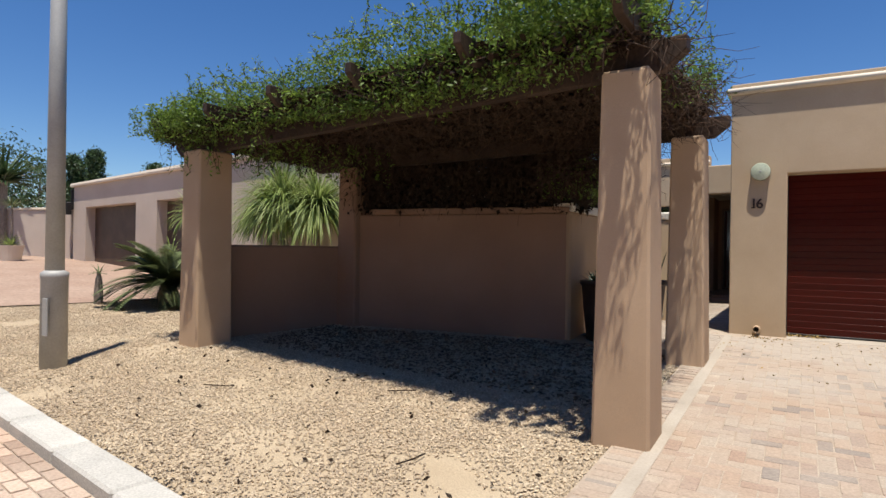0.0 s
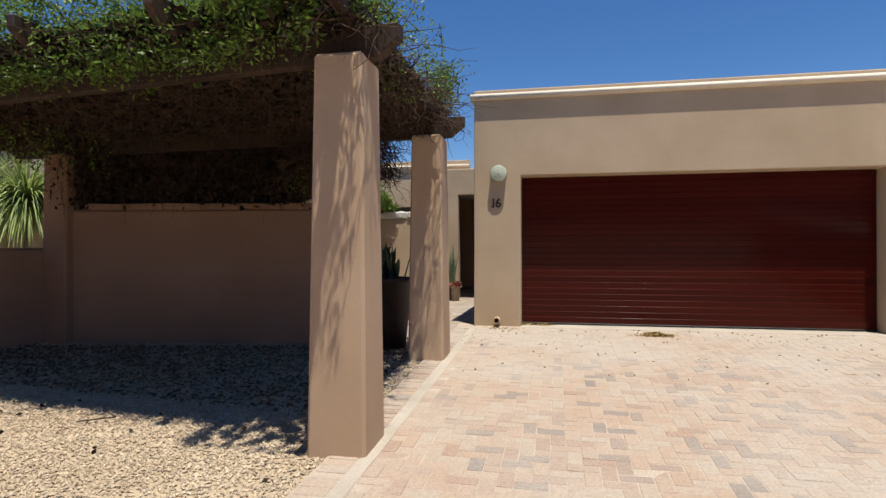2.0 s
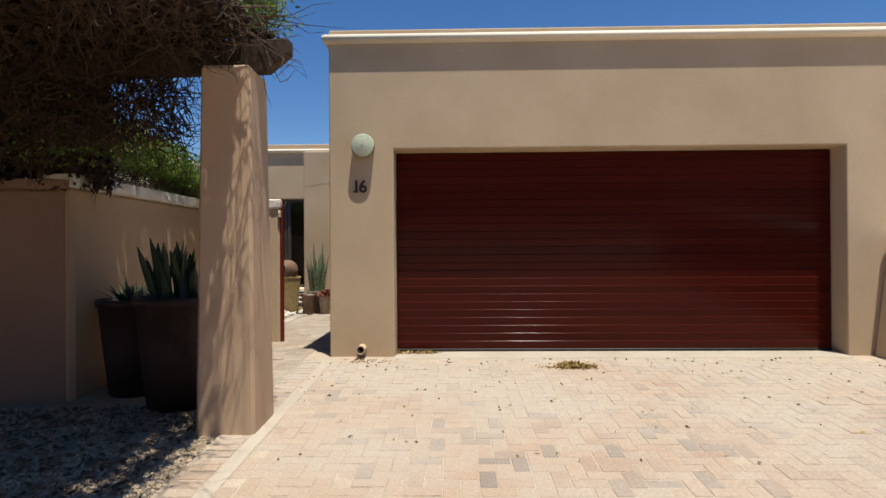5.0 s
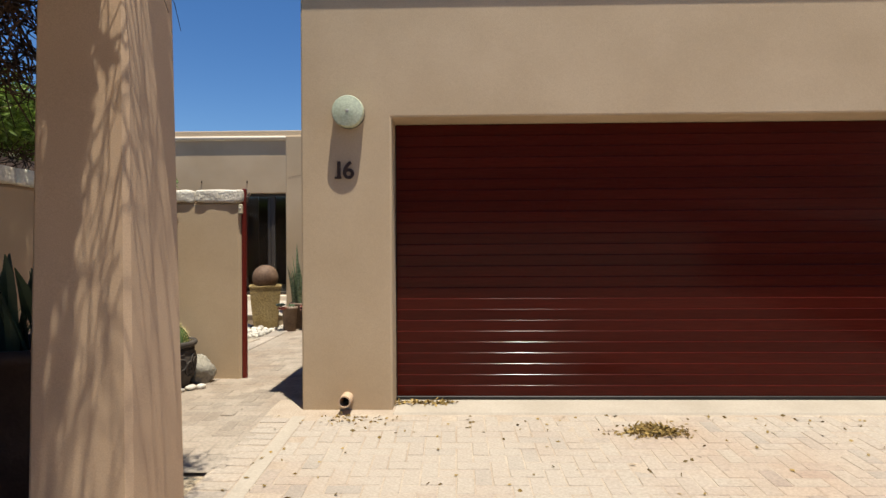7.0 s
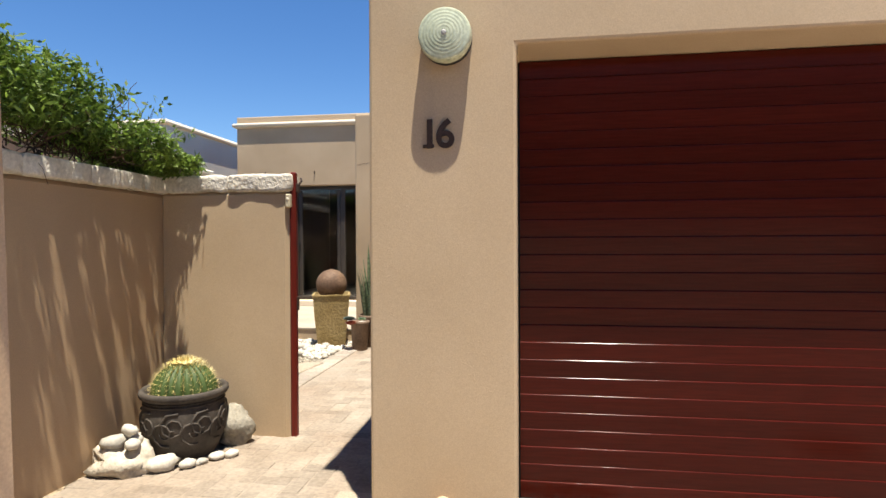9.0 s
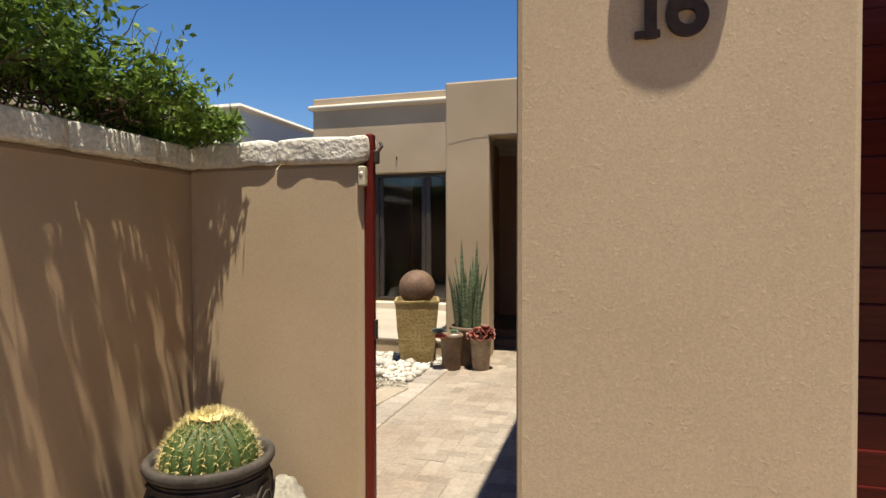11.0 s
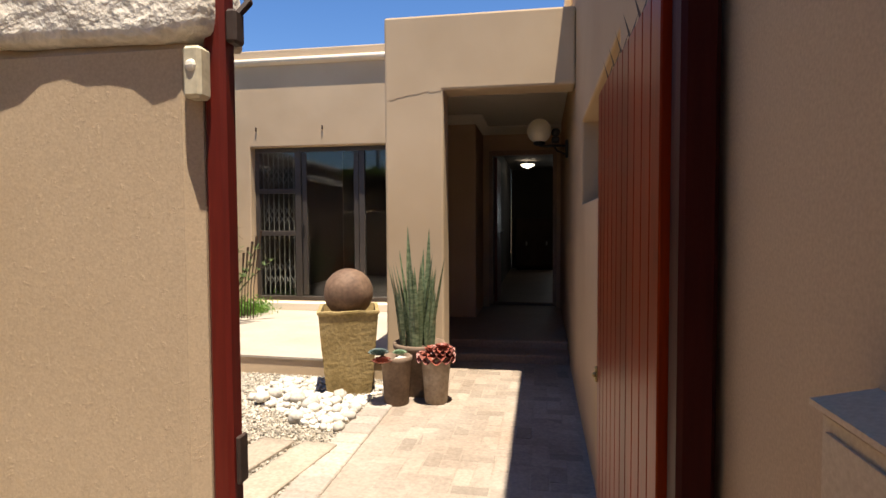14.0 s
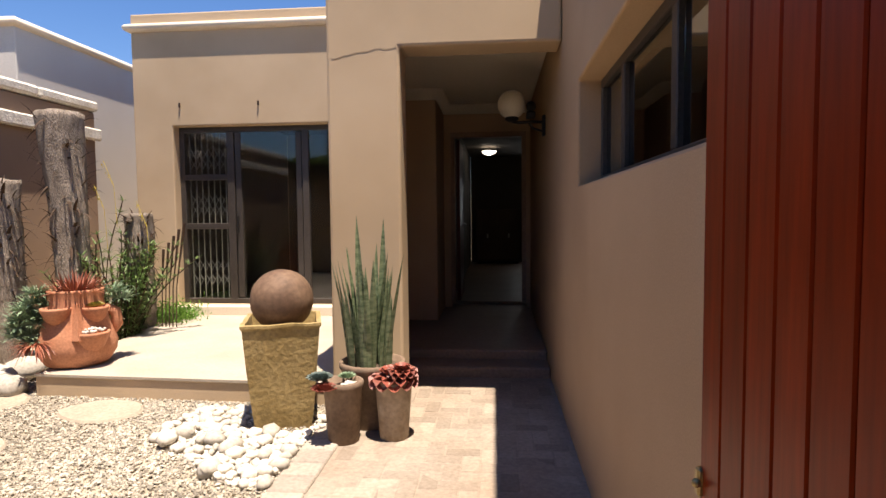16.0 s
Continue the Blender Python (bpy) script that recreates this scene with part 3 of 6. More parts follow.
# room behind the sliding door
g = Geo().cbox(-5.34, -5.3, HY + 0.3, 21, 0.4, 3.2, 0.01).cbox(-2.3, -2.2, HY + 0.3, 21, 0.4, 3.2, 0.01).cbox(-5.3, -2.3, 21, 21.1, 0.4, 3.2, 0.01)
setting("wall_room", g, INTERIOR_UNLIT, "unlit room behind the sliding door", "wall")
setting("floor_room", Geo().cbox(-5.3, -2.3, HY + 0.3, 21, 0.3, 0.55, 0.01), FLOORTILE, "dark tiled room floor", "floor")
setting("ceiling_room", Geo().cbox(-5.34, -2.2, HY + 0.3, 21.1, 3.2, 3.3, 0.01), INTERIOR_UNLIT, "unlit room ceiling", "ceiling")
# garage inside, seen through the high window
setting("wall_garage_rear", Geo().cbox(GX + 0.26, 5.0, 17.3, 17.5, 0.2, 3.6, 0.01), PLASTER, "rear wall of the garage", "wall")
setting("wall_garage_inner", Geo().cbox(1.5, 1.6, 9.7, 15, 0.3, 3.5, 0.01), INTERIOR_UNLIT, "unlit inner garage wall", "wall")

# ---- walls left of the yard ----
setting("wall_yard_left", Geo().cbox(-6.45, -6.2, 10.37, 16.85, 0.1, 2.93, 0.02), PLASTER_BROWN, "brown plastered yard wall behind palm stumps", "wall")
g = Geo()
for i in range(7):
    g.cbox(-6.50, -6.15, 10.4 + 0.925 * i, 10.4 + 0.925 * (i + 1) - 0.01, 2.935, 3.05, 0.035)
    g.cbox(-6.2, -6.12, 10.4 + 0.925 * i, 10.4 + 0.925 * (i + 1) - 0.01, 2.58, 2.72, 0.03)
setting("coping_yard_left", g, CAP, "weathered coping and ledge on the brown wall", "coping")
setting("wall_grey_house", Geo().cbox(-14, -7.0, 16.62, 26, 0.1, 4.05, 0.01), PLASTER_GREY, "pale grey neighbouring house wall", "wall")
setting("cornice_grey_house", moulding([(-14, 16.62), (-7.0, 16.62), (-7.0, 26)], [(a, b + 0.27) for a, b in ROLL]), TRIM, "cream moulding of the grey house", "cornice", True)

# ---- houses along the street to the left ----
N = Matrix.Translation((-24.8, 11.8, 0.72)) @ Matrix.Rotation(radians(-8), 4, "Z")


def moved(me, m):
    me.transform(m)
    return me


nb = thing("neighbour_house", "low plastered house with two dark garage doors and a flat roof", "house", at=(-20, 12, 0.75))
part("wall", moved(wall_mesh("wall", [0, 1.3, 5.85, 6.5, 7.4, 11.5, 16], [-0.4, 2.15, 3.1], {(1, 0), (4, 0)}, 0, 0.4, "x", PLASTER_PALE), N), PLASTER_PALE, nb)
part("wall", moved(Geo().cbox(-0.002, 0.4, 0.41, 9, -0.4, 3.1, 0.02).mesh("wall", PLASTER_PALE), N), PLASTER_PALE, nb)
part("roof", moved(Geo().cbox(0.05, 16, 0.42, 9, 2.95, 3.05, 0.01).mesh("roof", PLASTER_PALE), N), PLASTER_PALE, nb)
part("cornice", moved(moulding([(0, 9), (0, 0), (16, 0)], [(-0.05, 3.0), (0.09, 3.0), (0.11, 3.06), (0.09, 3.14), (-0.05, 3.14)]).mesh("cornice", TRIM), N), TRIM, nb)
for x0, x1 in ((1.3, 5.85), (7.4, 11.5)):
    gd = part("garage_door", moved(Geo().cbox(x0 + 0.01, x1 - 0.01, 0.34, 0.38, -0.4, 2.14, 0.01).mesh("garage_door", DARKWOOD), N), DARKWOOD, nb)
M2 = Matrix.Translation((-24.9, 11.9, 0.72)) @ Matrix.Rotation(radians(20), 4, "Z")
setting("wall_street_end", moved(Geo().cbox(-20, -0.2, 0, 0.25, -0.6, 2.1, 0.02).mesh("wall_street_end", PLASTER_PALE), M2), PLASTER_PALE, "pale boundary wall at the end of the street", "wall")
setting("coping_street_end", moved(Geo().cbox(-20.05, -0.18, -0.04, 0.29, 2.105, 2.2, 0.02).mesh("coping_street_end", TRIM), M2), TRIM, "pale coping on the boundary wall", "coping")

# unseen wall added across the street, to cut the low sky's fill light
setting("wall_sky_block", Geo().cbox(-40, 16, -6.6, -6.3, -0.4, 4.7, 0.02), PLASTER_BROWN, "unseen plain wall added across the street to block low sky", "wall")

# ---- pergola ----
pergola = thing("pergola", "dark timber pergola on four battered plaster pillars", "pergola", at=(-4, 6, 0.1))


def pillar(x, y, z0, z1, half=0.205, lean=0.035, spin=0.0, paint=PLASTER_PINK):
    g = Geo().cbox(-half, half, -half * 1.08, half * 1.08, 0, z1 - z0, 0.022)
    g.v = [(a * (1 - lean * c / (z1 - z0) / half), b * (1 - lean * c / (z1 - z0) / half), c) for a, b, c in g.v]
    me = g.mesh("pillar", paint)
    me.transform(Matrix.Translation((x, y, z0)) @ Matrix.Rotation(radians(spin), 4, "Z"))
    return part("pillar", me, paint, pergola)


pillar(-1.07, 4.29, -0.05, 2.72)
pillar(-1.09, 6.99, 0.05, 2.72)
pillar(-6.95, 5.02, -0.05, 2.72, 0.24, 0.02, -7)
# this pillar stands in the bay and takes the shade-darkened plaster
pillar(-6.17, 7.24, 0.0, 2.72, 0.22, 0.02, -7, PLASTER_BAY_SHADE)
FRONT, BACK = lambda x: 4.30 - 0.122 * (x + 1.07), lambda x: 6.98 - 0.052 * (x + 1.07)


def timber(a, b, w, h, nose=0.16):
    """A squared beam from a to b (its under side), with its ends cut back below."""
    a, b = Vector(a), Vector(b)
    d = (b - a).normalized()
    s = d.cross(Vector((0, 0, 1))).normalized() * (w / 2)
    n, up = (b - a).length, Vector((0, 0, h))
    g = Geo()
    ring = [(nose, 0), (n - nose, 0), (n, 0.55 * h), (n, h), (0, h), (0, 0.55 * h)]
    vs = [a + d * u + Vector((0, 0, w2)) + s * q for q in (-1, 1) for u, w2 in ring]
    g.add(vs, [tuple(range(6)), tuple(range(6, 12))[::-1]] + [(i, i + 6, (i + 1) % 6 + 6, (i + 1) % 6) for i in range(6)])
    bm = bmesh.new()
    me = g.mesh("beam", BEAM)
    bm.from_mesh(me)
    bmesh.ops.recalc_face_normals(bm, faces=bm.faces)
    bmesh.ops.bevel(bm, geom=bm.edges[:], offset=0.006, segments=1, affect="EDGES")
    bm.to_mesh(me)
    bm.free()
    return me


part("beam", timber((-7.75, FRONT(-7.75), 2.705), (-0.68, FRONT(-0.68), 2.705), 0.1, 0.225), BEAM, pergola)
part("beam", timber((-7.2, BACK(-7.2), 2.705), (-0.68, BACK(-0.68), 2.705), 0.1, 0.225), BEAM, pergola)
for x in (-7.42, -6.1, -4.82, -3.58, -2.32, -1.0):
    y0 = FRONT(x) - (0.78 if x > -1.2 else 0.57)
    part("rafter", timber((x, y0, 2.935), (x - 0.05, BACK(x) + 0.5, 2.935), 0.07, 0.21), BEAM, pergola)
turn = Matrix.Translation((-7.28, 5.1, 0)) @ Matrix.Rotation(math.atan2(2.2, 0.85), 4, "Z")
setting("wall_bay_left", Geo().cbox(0, 2.3, -0.14, 0.14, -0.1, 1.46, 0.03, turn), PLASTER_BAY_SHADE, "low red-brown plastered wall between two pergola pillars, deepened for shade", "wall")


# ---- small helpers for things ----
def rough_block(x0, x1, y0, y1, z0, z1, cuts=5, amount=0.014, scale=9.0, seed=0.0):
    """A hand-shaped block: a subdivided box with rounded, uneven faces."""
    bm = bmesh.new()
    bmesh.ops.create_cube(bm, size=1)
    bmesh.ops.subdivide_edges(bm, edges=bm.edges[:], cuts=cuts, use_grid_fill=True)
    o, h = Vector(((x0 + x1) / 2, (y0 + y1) / 2, (z0 + z1) / 2)), Vector((x1 - x0, y1 - y0, z1 - z0))
    r = min(h) * 0.16
    for v in bm.verts:
        p = Vector((v.co.x * h.x, v.co.y * h.y, v.co.z * h.z))
        q = Vector([max(-h[i] / 2 + r, min(h[i] / 2 - r, p[i])) for i in range(3)])
        d = p - q
        if d.length > 1e-6:
            p = q + d.normalized() * min(r, d.length)
        n = noise.noise_vector((p + o) * scale + Vector((seed, 0, seed)))
        v.co = p + o + n * amount
    bmesh.ops.recalc_face_normals(bm, faces=bm.faces)
    me = bpy.data.meshes.new("block")
    bm.to_mesh(me)
    bm.free()
    me.polygons.foreach_set("use_smooth", [True] * len(me.polygons))
    return me


def painted(me, material):
    me.materials.append(material)
    return me


def letters(name, text, size, depth, m, material, parent):
    cu = bpy.data.curves.new(name, "FONT")
    cu.body, cu.size, cu.extrude, cu.offset = text, size, depth, size * 0.018
    tmp = new(name, cu)
    bpy.context.view_layer.update()
    me = bpy.data.meshes.new_from_object(tmp.evaluated_get(bpy.context.evaluated_depsgraph_get()))
    bpy.data.objects.remove(tmp)
    me.transform(m)
    me.materials.clear()
    me.materials.append(material)
    return part(name, me, material, parent)


TERRACOTTA = mat("terracotta", (0.42, 0.17, 0.09), (0.52, 0.24, 0.14), 5, 60, 0.85, 0.3, 0.003)
OLIVE = mat("mossy olive glaze", (0.27, 0.19, 0.075), (0.36, 0.265, 0.12), 6, 35, 0.85, 0.9, 0.008, fine=0.3)
RUSTBALL = mat("weathered brown stone ball", (0.085, 0.045, 0.028), (0.20, 0.125, 0.08), 5, 30, 0.7, 0.5, 0.004, fine=0.3)
CLAYPOT = mat("grey brown clay pot", (0.14, 0.095, 0.065), (0.24, 0.17, 0.12), 6, 40, 0.9, 0.6, 0.005)
LIMEPOT = mat("lime-stained clay pot", (0.20, 0.14, 0.09), (0.42, 0.34, 0.26), 9, 40, 0.9, 0.7, 0.006)
CARVED = mat("dark carved pot", (0.045, 0.037, 0.031), (0.09, 0.075, 0.062), 8, 50, 0.75, 0.5, 0.005)
SOIL = mat("potting soil", (0.06, 0.04, 0.028), (0.10, 0.07, 0.05), 12, 90, 0.95, 0.9, 0.01)
STONE = mat("pale field stone", (0.46, 0.40, 0.32), (0.60, 0.53, 0.43), 4, 40, 0.9, 0.7, 0.01, fine=0.3)
GREYSTONE = mat("grey pitted stone", (0.22, 0.20, 0.165), (0.34, 0.31, 0.25), 8, 40, 0.95, 0.9, 0.012)
PEBBLE = mat("white river pebble", (0.54, 0.49, 0.415), (0.66, 0.615, 0.535), 6, 50, 0.8, 0.3, 0.003, vary=0.35)
FLAGSTONE = mat("cast stepping stone", (0.33, 0.27, 0.205), (0.40, 0.335, 0.26), 3, 50, 0.9, 0.5, 0.005, vary=0.1)
BARK = mat("palm trunk fibre", (0.20, 0.16, 0.125), (0.36, 0.30, 0.245), 7, 40, 0.95, 1.0, 0.02, stretch=(3, 3, 1), fine=0.4)
RUBBER = mat("grey hose rubber", (0.16, 0.155, 0.145), (0.24, 0.23, 0.215), 5, 60, 0.6, 0.1)
IVORY = mat("ivory plastic", (0.55, 0.48, 0.34), (0.6, 0.53, 0.38), 5, 60, 0.5, 0.05)
IRON = mat("rusted dark iron", (0.035, 0.022, 0.018), (0.06, 0.035, 0.026), 6, 60, 0.7, 0.3)
LITTER = mat("dry leaf litter", (0.22, 0.14, 0.04), (0.38, 0.26, 0.09), 8, 60, 0.9, 0, island=0.6)
# dry leaves, colour pulled down to paint the canopy's dark underside
LITTER_DARK = mat("dry leaves toned down for shade", (0.028, 0.017, 0.011), (0.065, 0.04, 0.024), 8, 60, 0.9, 0, island=0.6)
CACTUS = leaf_mat("cactus skin", (0.05, 0.085, 0.02), (0.08, 0.12, 0.03), 0.1, 0.0, 0.6)
SPINE = mat("straw cactus spines", (0.62, 0.50, 0.20), (0.72, 0.62, 0.34), 4, 60, 0.6, 0, island=0.3)
AGAVE = leaf_mat("dark agave leaf", (0.035, 0.06, 0.03), (0.06, 0.09, 0.045), 0.4, 0.1)
BLUEROSE = leaf_mat("blue-green rosette leaf", (0.13, 0.18, 0.165), (0.19, 0.24, 0.215), 0.3, 0.05)
REDROSE = leaf_mat("red rosette leaf", (0.22, 0.055, 0.04), (0.38, 0.115, 0.075), 0.4, 0.1)
RUSTY = leaf_mat("rusty succulent leaf", (0.22, 0.055, 0.03), (0.34, 0.11, 0.06), 0.4, 0.1)
GREYGREEN = leaf_mat("grey-green succulent leaf", (0.16, 0.26, 0.15), (0.28, 0.38, 0.24), 0.4, 0.15)
SHRUB = leaf_mat("narrow shrub leaf", (0.085, 0.15, 0.04), (0.16, 0.25, 0.075), 0.4, 0.25)
GRASSY = leaf_mat("bright ground cover", (0.10, 0.22, 0.03), (0.16, 0.32, 0.05), 0.4, 0.3)
YELLOW = leaf_mat("yellow flower", (0.6, 0.45, 0.05), (0.7, 0.55, 0.1), 0.2, 0.2)
CYCAD = leaf_mat("cycad leaflet", (0.085, 0.12, 0.045), (0.20, 0.225, 0.10), 0.4, 0.2)
PONY = leaf_mat("ponytail strap leaf", (0.20, 0.28, 0.06), (0.38, 0.44, 0.16), 0.45, 0.3)
FARLEAF = leaf_mat("far foliage", (0.03, 0.06, 0.022), (0.07, 0.12, 0.04), 0.5, 0.2)

# ---- copings of the gate wall and side wall ----
cop = thing("coping_gate", "rough whitewashed coping stones on the gate wall", "coping", kind="structure", at=(-2.2, 10.2, 1.97))
for i, (x0, x1) in enumerate(((-2.66, -2.185), (-2.183, -1.725))):
    part("stone", painted(rough_block(x0, x1, 10.130, 10.30, 1.986, 2.105, 9, 0.013, 8, i), CAP), CAP, cop)
cop = thing("coping_side", "rough pale coping stones on the side wall", "coping", kind="structure", at=(-2.8, 9, 1.97))
for i in range(6):
    y0 = 7.58 + 0.47 * i
    part("stone", painted(rough_block(-2.93, -2.645, y0, y0 + 0.465, 1.98, 2.098, 8, 0.005, 8, i + 7), CAP), CAP, cop)
A2 = Matrix.Translation(A) @ Matrix.Rotation(math.atan2(B.y - A.y, B.x - A.x), 4, "Z")
cop = thing("coping_bay", "red-brown coping on the pergola's back wall, deepened for shade", "coping", kind="structure", at=(-4.4, 7.4, 1.97))
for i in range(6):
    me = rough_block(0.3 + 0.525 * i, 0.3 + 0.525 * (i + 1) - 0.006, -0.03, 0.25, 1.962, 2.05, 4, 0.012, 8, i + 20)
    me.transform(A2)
    part("stone", painted(me, PLASTER_BAY_SHADE), PLASTER_BAY_SHADE, cop)

# ---- garage door, lamp, number, drain ----
gdoor = thing("door_garage", "glossy mahogany-red slatted double garage door, closed", "garage door", kind="structure", at=(2.2, 9.3, 0.32))
SL = 0.0869
slat = Geo()
prof = [(0.0, 0.0), (-0.007, 0.0), (-0.0075, 0.0005)] + [(-0.0075 - 0.006 * math.cos(a), SL - 0.0065 + 0.006 * math.sin(a)) for a in [math.pi / 2 * i / 9 for i in range(10)]] + [(0.0, SL - 0.0004)]
NQ = len(prof)
slat.add([(x, 9.322 + a, z) for x in (-0.17, 4.58) for a, z in prof], [(i, i + NQ, (i + 1) % NQ + NQ, (i + 1) % NQ) for i in range(NQ)] + [tuple(range(NQ))[::-1], tuple(range(NQ, 2 * NQ))])
slat_me = slat.mesh("slat", DOORWOOD)
part("backing", Geo().cbox(-0.178, 4.588, 9.323, 9.347, 0.33, 2.526, 0.003), BLACK, gdoor)
for i in range(25):
    ob = part("slat", slat_me, DOORWOOD, gdoor)
    ob.location = (0, 0.0008 * math.sin(i * 2.7), 0.352 + SL * i)
part("seal", Geo().cbox(-0.178, 4.588, 9.305, 9.337, 0.323, 0.351, 0.004), BLACK, gdoor, "black rubber seal")

lamp = thing("wall_lamp", "round ribbed glass bulkhead lamp on the plaster", "lamp", at=(-0.497, GY, 2.56))
turn = Matrix.Translation((-0.497, GY, 2.56)) @ Matrix.Rotation(radians(90), 4, "X")
g = Geo().lathe([(0.105, 0.0), (0.118, 0.004), (0.118, 0.03), (0.11, 0.034)], n=32)
part("base", moved(g.mesh("base", BLACK), turn), BLACK, lamp)
pr = [(0.117, 0.03), (0.121, 0.05), (0.119, 0.085)]
pr += [(0.114 - 0.0075 * i, 0.094 + 0.012 * math.sin(i / 14 * 1.57) + (0.0007 if i % 2 else 0)) for i in range(15)]
g = Geo().lathe(pr, n=48)
part("glass", moved(g.mesh("glass", LAMPGLASS), turn), LAMPGLASS, lamp, "ribbed greenish glass")
part("screw", moved(Geo().lathe([(0.012, 0.104), (0.012, 0.110), (0.006, 0.113), (0.002, 0.113)], n=16).mesh("screw", STEEL), turn), STEEL, lamp, "small metal centre screw")
num = thing("house_number", "dark metal house number 16 on the plaster", "sign", at=(-0.53, GY, 2.1))
up = Matrix.Rotation(radians(90), 4, "X")
letters("digit", "1", 0.185, 0.006, Matrix.Translation((-0.625, GY - 0.007, 2.068)) @ up, IRON, num)
letters("digit", "6", 0.185, 0.006, Matrix.Translation((-0.553, GY - 0.007, 2.068)) @ up, IRON, num)
part("foot", Geo().cbox(-0.611, -0.559, GY - 0.0125, GY - 0.0015, 2.066, 2.082, 0.002), IRON, num)
pipe = thing("drain_pipe", "short clay-coloured drain pipe from the wall foot", "pipe", at=(-0.523, GY, 0.4))
g, n = Geo(), 20
for r, rev in ((0.046, 0), (0.036, 1)):
    vs = [(-0.523 + r * math.cos(2 * math.pi * k / n), y, 0.405 + r * math.sin(2 * math.pi * k / n)) for y in (GY + 0.02, GY - 0.13) for k in range(n)]
    g.add(vs, [(k, (k + 1) % n, (k + 1) % n + n, k + n) for k in range(n)])
g.f += [(n + k, n + (k + 1) % n, 3 * n + (k + 1) % n, 3 * n + k) for k in range(n)]
part("pipe", g, PLASTER_PINK, pipe)
part("plug", Geo().cbox(-0.55, -0.496, GY - 0.02, GY - 0.01, 0.38, 0.43, 0.003), BLACK, pipe)
for x0, x1 in ((5.84, 10.59),):
    nd = thing("door_next_garage", "dark red garage door of the next house", "garage door", kind="structure", at=(8, 10, 0.3))
    part("backing", Geo().cbox(x0, x1, 9.976, 10.0, 0.3, 2.53, 0.003), BLACK, nd)
    for i in range(25):
        part("slat", Geo().cbox(x0, x1, 9.95, 9.975, 0.31 + SL * i, 0.31 + SL * i + SL - 0.006, 0.005), DOORWOOD, nd)

# ---- gate ----
def post(x0, x1, y0, y1, z1, timber_mat=POSTWOOD):
    p = thing("gate_post", "dark red varnished timber gate post", "post", "gate posts", at=((x0 + x1) / 2, (y0 + y1) / 2, 0.29))
    part("shaft", Geo().cbox(x0, x1, y0, y1, 0.28, z1, 0.008), timber_mat, p)
    return p


pl = post(-1.748, -1.706, 10.17, 10.216, 2.118)
for z in (1.98,):
    part("staple", Geo().cbox(-1.706, -1.684, 10.175, 10.21, z, z + 0.06, 0.006).tube([(-1.694, 10.195, z + 0.05), (-1.676, 10.21, z + 0.08), (-1.69, 10.23, z + 0.10)], 0.008, 6), IRON, pl, "rusty iron catch")
part("strike_plate", Geo().cbox(-1.7055, -1.696, 10.182, 10.212, 1.17, 1.26, 0.003), IRON, pl, "dark iron strike plate")
post(-0.942, -0.885, 10.12, 10.195, 2.11, POSTSHADE)
gate = thing("gate", "open varnished red plank gate with an iron spike strip", "gate", at=(-0.95, 10.2, 0.33))
H0, H1 = Vector((-0.934, 10.203, 0)), Vector((-0.947, 11.095, 0))
turn = Matrix.Translation(H0) @ Matrix.Rotation(math.atan2((H1 - H0).y, (H1 - H0).x), 4, "Z")
LEN = (H1 - H0).length
NP = 11
for i in range(NP):
    a, b = LEN * i / NP + 0.002, LEN * (i + 1) / NP - 0.002
    me = Geo().cbox(a, b, 0.0, 0.022, 0.34, 2.055, 0.003).mesh("plank", GATEWOOD)
    part("plank", moved(me, turn), GATEWOOD, gate)
part("stile", moved(Geo().cbox(0.0, 0.07, -0.04, -0.001, 0.34, 2.0, 0.006).mesh("stile", POSTSHADE), turn), POSTSHADE, gate)
part("stile", moved(Geo().cbox(LEN - 0.07, LEN, -0.04, -0.001, 0.34, 2.0, 0.006).mesh("stile", POSTWOOD), turn), POSTWOOD, gate)
for z in (0.45, 1.15, 1.88):
    part("rail", moved(Geo().cbox(0.071, LEN - 0.071, -0.036, -0.001, z, z + 0.09, 0.006).mesh("rail", POSTWOOD), turn), POSTWOOD, gate)
g = Geo().cbox(0, LEN, 0.004, 0.009, 2.056, 2.075, 0.001)
for i in range(7):
    u = 0.05 + (LEN - 0.1) * i / 6
    g.add([(u - 0.045, 0.004, 2.07), (u + 0.045, 0.004, 2.07), (u + 0.05, -0.012, 2.135), (u + 0.012, 0.0, 2.095), (u, 0.016, 2.15), (u - 0.012, 0.0, 2.095), (u - 0.05, -0.012, 2.135)], [(0, 1, 3), (1, 2, 3), (0, 3, 5), (3, 4, 5), (0, 5, 6)])
part("spike_strip", moved(g.mesh("spike_strip", IRON), turn), IRON, gate, "rusted iron spike strip")
BRASS = mat("worn brass", (0.38, 0.27, 0.10), (0.48, 0.36, 0.16), 6, 60, 0.4, 0.1, 0.001, metal=0.8)
g = Geo().cbox(LEN - 0.014, LEN + 0.004, 0.008, 0.03, 1.145, 1.195, 0.004).ball((LEN - 0.012, 0.032, 1.17), 0.008, 12)
part("latch", moved(g.mesh("latch", BRASS), turn), BRASS, gate, "worn brass latch")
bell = thing("doorbell", "small ivory doorbell push on the gate wall", "doorbell", at=(-1.745, 10.14, 1.9))
part("case", Geo().cbox(-1.762, -1.727, 10.13, 10.168, 1.875, 1.965, 0.006), IVORY, bell)
part("button", Geo().ball((-1.7445, 10.131, 1.93), 0.011, 12, squash=(1, 0.5, 1)), GLOBE, bell)
box = thing("intercom_box", "tan-painted intercom box with a sloping hood", "intercom", at=(-0.9, 9.44, 1.35))
